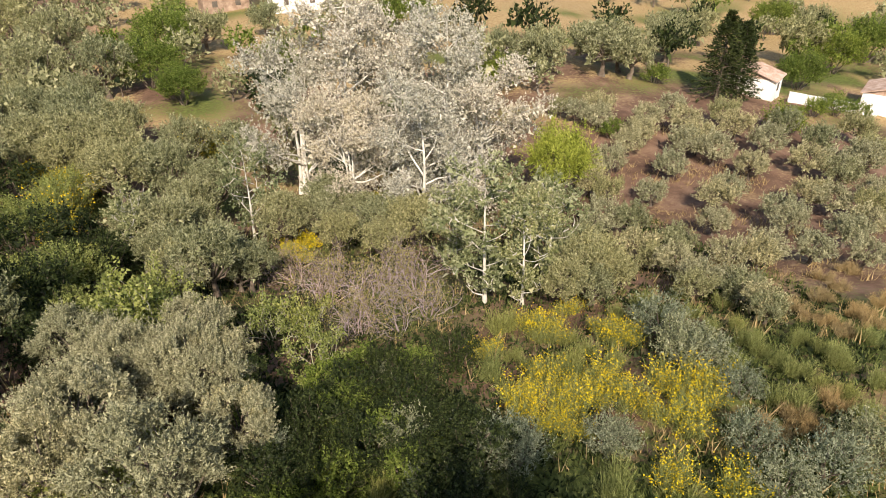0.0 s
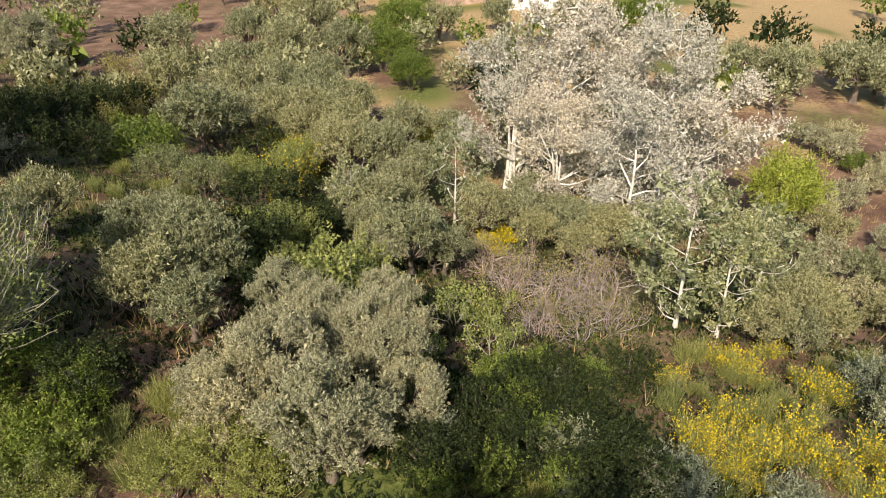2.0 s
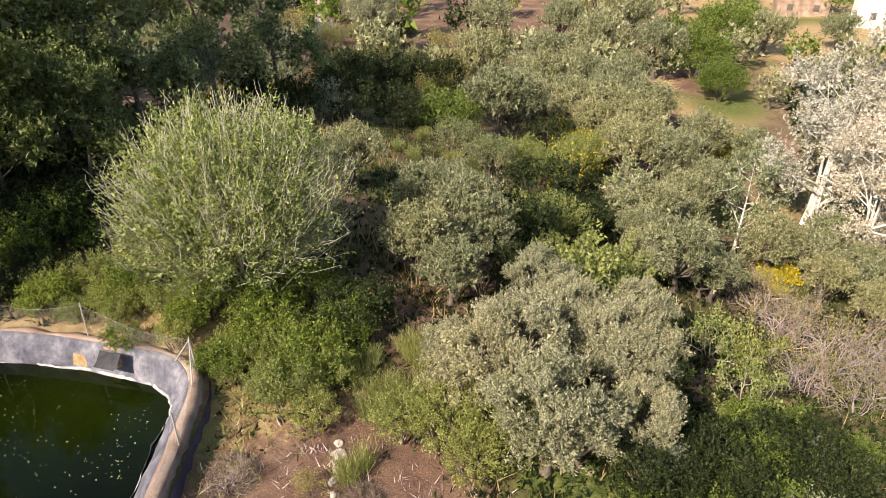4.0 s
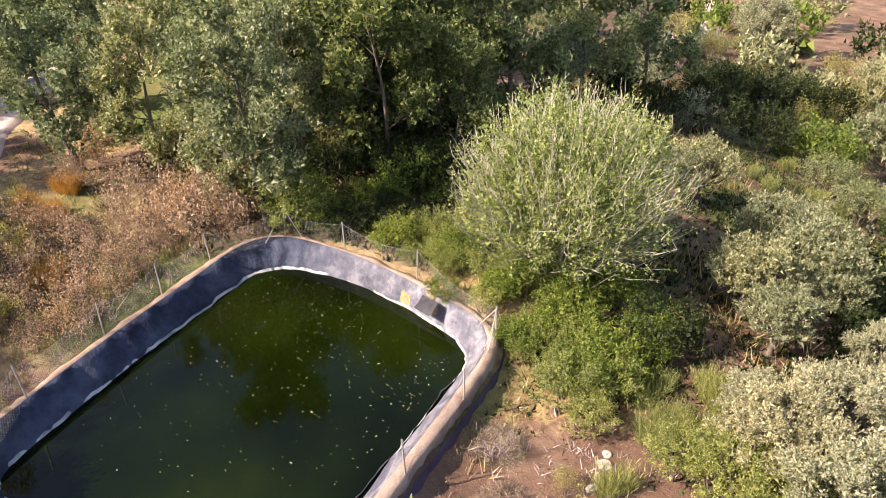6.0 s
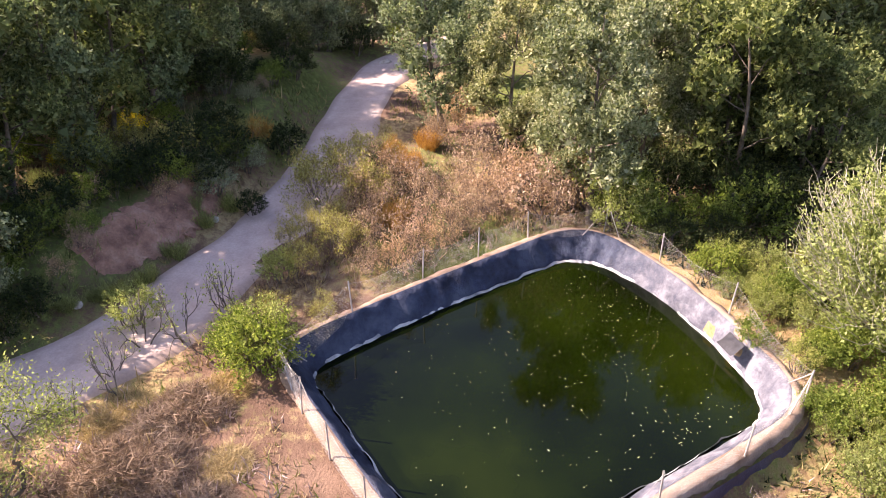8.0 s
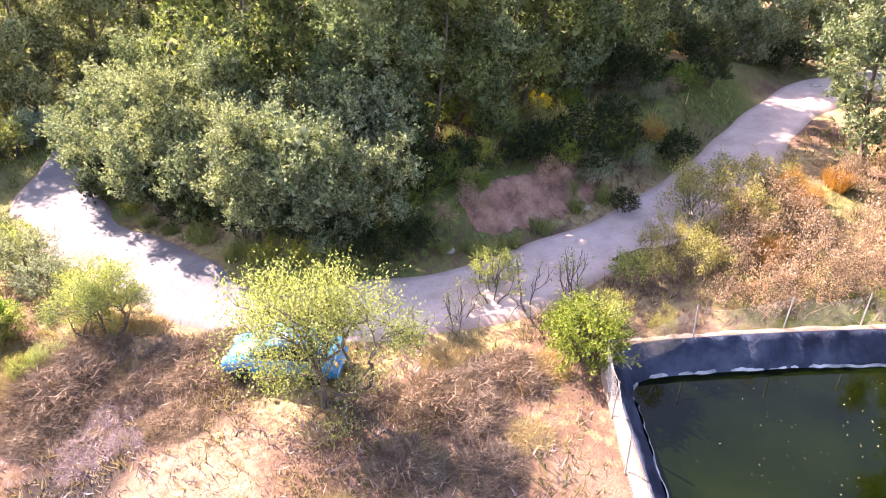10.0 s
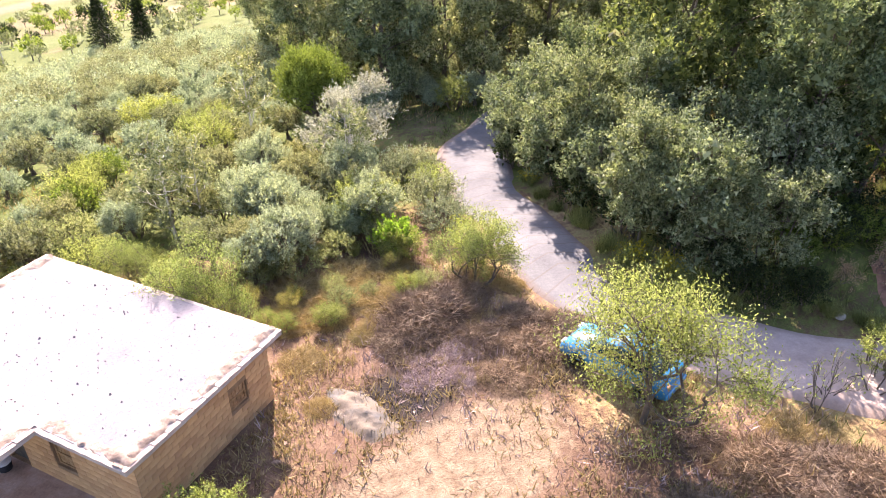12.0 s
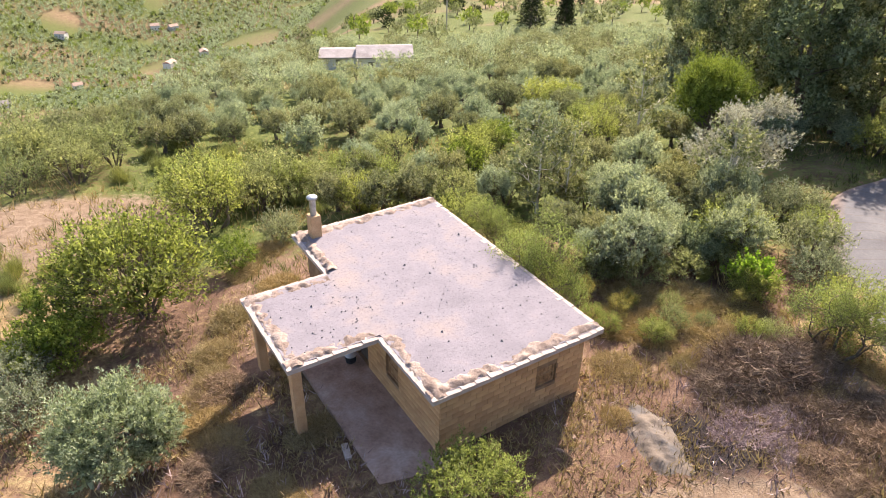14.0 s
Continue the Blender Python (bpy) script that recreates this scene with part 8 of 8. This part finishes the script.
# unseen poplars added on the bank below the drone to shade northern undergrowth
for x, y, q in ((-1.9, 1.9, 0.84), (0.5, 2.9, 0.78), (2.6, 1.9, 0.84)):
    plant("poplar_a", x, y, q)
# dark shrubs fill the shaded spot; their leaf colour deepens the shade
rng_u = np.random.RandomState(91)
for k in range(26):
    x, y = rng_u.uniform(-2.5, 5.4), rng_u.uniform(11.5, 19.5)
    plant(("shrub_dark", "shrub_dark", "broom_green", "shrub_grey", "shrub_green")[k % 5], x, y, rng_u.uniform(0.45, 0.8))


def tufts(name, n, box, seed, mat, label, length, width, weight, blades=6, spread=0.42):
    """Uncountable low plants: n small tufts over a box of the plan, thinned by weight(x, y)."""
    rng = np.random.RandomState(seed)
    x, y = rng.uniform(box[0], box[1], n), rng.uniform(box[2], box[3], n)
    r = np.hypot(x, y)
    w = weight(x, y)
    pd = line_distance(x, y, POND_LINE, True)
    w = np.where((np.abs(line_distance(x, y, ROAD_LINE)) < 2.2) | inside(x, y, POND_LINE) | (np.abs(pd) < 0.75), 0, w)
    u = (x - 2.2) * -0.7502 + (y + 13.9) * -0.6612
    v = (x - 2.2) * 0.6612 + (y + 13.9) * -0.7502
    w = np.where((u > -2.0) & (u < 5.3) & (v > -0.2) & (v < 9.4), 0, w)
    k = rng.rand(n) < w
    x, y = x[k], y[k]
    p = np.stack([x, y, height(x, y) - 0.03], 1)
    size = np.repeat(rng.uniform(0.6, 1.5, len(p)), blades)
    at = np.repeat(p, blades, 0) + rng.normal(0, 0.11, (len(p) * blades, 3)) * (1, 1, 0)
    v, f = leaf_cloud(at, np.tile([0, 0, 1.0], (len(at), 1)), 1.0, width / length, rng, spread)
    base = np.repeat(at, 3, 0)
    v = base + (v - base) * (length * np.repeat(size, 3))[:, None]
    ob = new(name, mesh_from(name, v, f, mat))
    return tagged(ob, label, "grass", kind="stuff")


def yard_weight(x, y):
    return spot(x, y, 0, -14.5, 14, 10)


def open_yard(x, y):
    return 1 - np.clip(0.9 * spot(x, y, -5.5, -12.2, 4.2, 2.0, 20), 0, 1)


tufts("dry_grass", 56000, (-20, 18, -27, -3), 401, M_STRAW, "trampled dry straw-coloured grass in the yard", 0.26, 0.03,
      lambda x, y: np.clip(yard_weight(x, y) * open_yard(x, y) * (0.45 + 0.75 * bumps(x, y, 4, 61)), 0, 1), 5, 0.75)
tufts("dead_weeds", 30000, (-20, 18, -27, 14), 402, M_TWIG, "dead grey-brown weeds in the yard", 0.30, 0.03,
      lambda x, y: np.clip((0.75 * spot(x, y, -7.5, -17, 4.8, 3.4) + 0.8 * spot(x, y, -11, -7.5, 6, 3.5, 30) + 0.35 * spot(x, y, -9, 8.5, 4, 5) + 0.35 * spot(x, y, 6, -11, 5, 5)) * (0.7 + 0.6 * bumps(x, y, 3, 62)), 0, 1), 5, 0.7)
tufts("dry_scrub", 9000, (-40, -16, -8, 9), 406, M_DRYTWIG, "dead brown stalks and dry herbs between pond and track", 0.42, 0.03,
      lambda x, y: np.clip(spot(x, y, -28, -2.0, 8, 3.6, -38) * (0.6 + 0.6 * bumps(x, y, 3, 66)), 0, 1), 6, 0.6)
tufts("green_undergrowth", 60000, (-46, 26, -44, 56), 403, M_GRASS, "rank green grass and herbs between the bushes", 0.34, 0.028,
      lambda x, y: np.clip((1 - 1.2 * yard_weight(x, y)) * (1 - spot(x, y, -9, 8.5, 4, 5)) * (1 - spot(x, y, -28, -2.0, 8, 3.6, -38)) * (1 - 0.9 * spot(x, y, -1, 18, 6, 5)) * (0.55 + 0.6 * bumps(x, y, 7, 63)), 0, 1), 5)
# dark tufts massed at one spot: the bank's shade put into leaf colour
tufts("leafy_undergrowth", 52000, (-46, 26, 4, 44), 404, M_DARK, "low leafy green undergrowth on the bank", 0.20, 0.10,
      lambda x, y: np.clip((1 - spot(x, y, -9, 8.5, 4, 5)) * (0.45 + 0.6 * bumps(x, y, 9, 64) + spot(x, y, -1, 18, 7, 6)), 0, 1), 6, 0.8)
tufts("straw_undergrowth", 42000, (-46, 40, -60, 62), 405, M_STRAW, "dry yellow grass among the bushes", 0.5, 0.035,
      lambda x, y: np.clip((1 - yard_weight(x, y)) * (0.2 + 0.8 * bumps(x, y, 12, 65)), 0, 1), 5)


# ---------------------------------------------------------------- far buildings, poles and landmark trees
def gable_house(x, y, w, d, h, turn, wall, roofing, label, windows=2, rise=0.9, name="house"):
    root = new(name)
    bm = bmesh.new()
    box_into(bm, -w / 2, w / 2, -d / 2, d / 2, -1.5, h)
    part("wall", bm, wall, root)
    bm = bmesh.new()
    e, t = 0.3, 0.14
    for sgn in (-1, 1):
        a = [(-w / 2 - e, sgn * (d / 2 + e), h - 0.08), (w / 2 + e, sgn * (d / 2 + e), h - 0.08), (w / 2 + e, 0, h + rise), (-w / 2 - e, 0, h + rise)]
        lo = [bm.verts.new(p) for p in a]
        hi = [bm.verts.new((p[0], p[1], p[2] + t)) for p in a]
        bm.faces.new(hi)
        bm.faces.new(lo[::-1])
        for i in range(4):
            bm.faces.new((lo[i], lo[(i + 1) % 4], hi[(i + 1) % 4], hi[i]))
    for sx in (-1, 1):
        g = [bm.verts.new((sx * w / 2, -d / 2, h - 0.02)), bm.verts.new((sx * w / 2, d / 2, h - 0.02)), bm.verts.new((sx * w / 2, 0, h + rise))]
        bm.faces.new(g)
    bmesh.ops.recalc_face_normals(bm, faces=bm.faces[:])
    part("roof", bm, roofing, root)
    for sgn in (-1, 1):
        for k in range(windows):
            cx = -w / 2 + w * (k + 0.5) / windows
            box_part("window", M_DARKIN, root, cx - 0.45, cx + 0.45, sgn * d / 2 - 0.03, sgn * d / 2 + 0.03, 1.0, 2.0)
    root.matrix_basis = pose(x, y, ground_z(x, y), 0, 0, turn)
    return tagged(root, label, "house")


gable_house(4.5, 129.5, 9, 6, 4.4, 8, M_WHITEWALL, M_TILE, "white farmhouse with a clay tile roof beyond the valley")
gable_house(-8, 135, 8, 5, 3.6, 14, M_RIM, M_TILE, "low pinkish farm building beyond the valley")
gable_house(58.6, 76.0, 3.8, 6, 2.6, 40, M_WHITEWALL, M_TILE, "small white house with a clay tile roof above the olives", 1)
gable_house(76.0, 71.8, 6, 5.5, 2.9, 40, M_WHITEWALL, M_TILE, "white house with a pale tile roof above the olives", 1)
gable_house(23.5, -94.5, 7.2, 6.0, 2.6, 14, M_WHITEWALL, M_GREYROOF, "low white farmhouse with a grey roof in the olive grove", 2, 0.7)
gable_house(30.3, -95.5, 5.0, 4.6, 2.3, 14, M_WHITEWALL, M_GREYROOF, "low grey-roofed barn beside the farmhouse in the grove", 1, 0.4)


def garden_wall():
    ob = new("garden_wall")
    x0, y0, x1, y1 = 61.5, 72.6, 72.6, 69.6
    n = 14
    v, f = [], []
    d = unit(np.array([x1 - x0, y1 - y0]))
    s = np.array([-d[1], d[0]]) * 0.12
    for k in range(n + 1):
        p = np.array([x0, y0]) + (np.array([x1, y1]) - (x0, y0)) * k / n
        z = ground_z(*p)
        v += [(*(p - s), z - 0.5), (*(p - s), z + 1.3), (*(p + s), z + 1.3), (*(p + s), z - 0.5)]
    for k in range(n):
        for i in range(3):
            f.append((4 * k + i, 4 * k + i + 1, 4 * k + 5 + i, 4 * k + 4 + i))
    bpy.data.objects.remove(ob)
    return tagged(new("garden_wall", mesh_from("garden_wall", v, f, M_WHITEWALL, False)), "long whitewashed garden wall between two houses", "wall")


garden_wall()
rng_h = random.Random(8)
for k in range(20):
    x, y = rng_h.uniform(260, 700), rng_h.uniform(-800, -380)
    gable_house(x, y, rng_h.uniform(6, 11), rng_h.uniform(5, 7), rng_h.uniform(3, 4.5), rng_h.uniform(0, 180), M_WHITEWALL, M_TILE if k % 3 else M_GREYROOF,
                "distant white house among orchards on the valley floor", 3, 1.6, "valley_house")


def conifer(seed, tall, radius, mat, tiers=20, name="conifer_tree", leaves=7000):
    rng = np.random.RandomState(seed)
    pieces = [tube([(0, 0, -0.4), (0, 0, tall * 0.5), (0, 0, tall)], [tall * 0.022, tall * 0.013, 0.02], 7)]
    lv_at, lv_out = [], []
    per = leaves // (tiers * 7)
    for i in range(tiers):
        u = (i + 0.5) / tiers
        z = tall * (0.08 + 0.9 * u)
        for k in range(7):
            a = 0.9 * k + 0.6 * i + rng.uniform(-0.3, 0.3)
            R = radius * (1 - u) ** 0.8 * rng.uniform(0.75, 1.15) + 0.12
            e = np.array([math.cos(a) * R, math.sin(a) * R, z - R * 0.12])
            pieces.append(limb((0, 0, z), e, 0.04, 0.012, rng, 0.04, 4, 4))
            t = rng.uniform(0.25, 1.05, (per, 1))
            lv_at.append(np.array([0, 0, z]) + (e - (0, 0, z)) * t + rng.normal(0, 0.16, (per, 3)) * (1, 1, 0.7))
            lv_out.append(np.tile(unit(e - (0, 0, z) + (0, 0, 0.3)), (per, 1)))
    root = new(name)
    part("trunk", joined(pieces), M_BARK, root)
    part("crown", leaf_cloud(np.concatenate(lv_at), np.concatenate(lv_out), 0.45, 0.16, rng, 0.5, droop=0.1), mat, root)
    return root


def stand(ob, x, y, size, label, category, turn=0, stretch=1.0):
    ob.matrix_basis = Matrix.LocRotScale((x, y, ground_z(x, y)), Euler((0, 0, radians(turn))), (size, size, size * stretch))
    return tagged(ob, label, category)


stand(conifer(501, 13, 4.2, M_DARK), 50.5, 71.5, 0.8, "tall dark conifer with tiered branches beside a white house", "conifer tree")
stand(conifer(502, 12, 3.6, M_DARK), 54.0, 73.0, 0.78, "dark conifer with tiered branches beside a white house", "conifer tree")
stand(conifer(503, 13, 2.6, M_DARK, 26, "cypress_tree"), -0.9, -113.0, 0.72, "dark pointed cypress on the far slope", "cypress tree")
stand(conifer(504, 14, 3.6, M_DARK, 26, "cypress_tree"), 4.6, -118.0, 0.7, "broad dark cypress on the far slope", "cypress tree")


def palm(x, y, tall):
    rng = np.random.RandomState(9)
    root = new("palm_tree")
    part("trunk", tube([(0, 0, -0.3), (0.05, 0, tall * 0.5), (0, 0.05, tall)], [0.32, 0.26, 0.3], 9), M_BARK, root)
    for k in range(26):
        a, el = 2.4 * k, rng.uniform(-0.5, 1.2)
        t = np.linspace(0, 1, 9)[:, None]
        d = np.array([math.cos(a) * math.cos(el), math.sin(a) * math.cos(el), math.sin(el)])
        rib = np.array([0, 0, tall]) + d * t * 2.9 + np.array([0, 0, -1.5]) * t ** 2
        pieces = [threes(*tube(rib, 0.03 * (1.1 - t[:, 0]), 4))]
        side = unit(np.cross(d, (0, 0, 1)))
        for sgn in (-1, 1):
            at = np.repeat(rib[1:], 4, 0) + rng.normal(0, 0.05, (32, 3))
            pieces.append(leaf_cloud(at, np.tile(side * sgn + d * 0.5 + (0, 0, -0.25), (32, 1)), 0.6, 0.05, rng, 0.15))
        part("frond", joined(pieces), M_FIG, root)
    root.matrix_basis = pose(x, y, ground_z(x, y))
    return tagged(root, "date palm with arching fronds beyond the valley", "palm tree")


palm(-14.0, 112.0, 4.6)


def pole(x, y, tall):
    root = new("utility_pole")
    part("mast", tube([(0, 0, -0.5), (0, 0, tall)], [0.16, 0.11], 8), M_POST, root)
    part("crossarm", tube([(-0.8, 0, tall - 0.5), (0.8, 0, tall - 0.5)], [0.06, 0.06], 6), M_POST, root)
    root.matrix_basis = pose(x, y, ground_z(x, y), 0, 0, 20)
    return tagged(root, "pale utility pole with a crossarm on the slope", "utility pole")


pole(4.0, -124.0, 8)
pole(22.0, -140.0, 7)


def build_path():
    line = spline([(-40, 38), (-47, 46.5), (-54, 57), (-61, 68), (-72, 88), (-90, 110)], 1.2)
    t = unit(np.gradient(line, axis=0))
    side = np.stack([-t[:, 1], t[:, 0]], 1)
    ac = np.linspace(-1, 1, 7)
    P = line[:, None] + side[:, None] * (ac[None, :, None] * 1.3)
    z = height(P[..., 0].ravel(), P[..., 1].ravel()).reshape(P.shape[:2]) + 0.06 * (1 - np.abs(ac) ** 4) - 0.02
    idx = np.arange(P.shape[0] * 7).reshape(-1, 7)
    f = np.stack([idx[:-1, :-1], idx[1:, :-1], idx[1:, 1:], idx[:-1, 1:]], -1).reshape(-1, 4)
    me = mesh_from("path", np.concatenate([P, z[..., None]], -1).reshape(-1, 3), f, M_ROAD)
    cover_layer(me, np.zeros((len(me.vertices), 3)))
    return tagged(new("path", me), "bare earth footpath through the meadow", "path", kind="structure")


build_path()

# kinds that found no place are taken away again
for key in [k for k in GARDEN if k not in USED]:
    for ob in (*GARDEN[key].children_recursive, GARDEN[key]):
        bpy.data.objects.remove(ob)
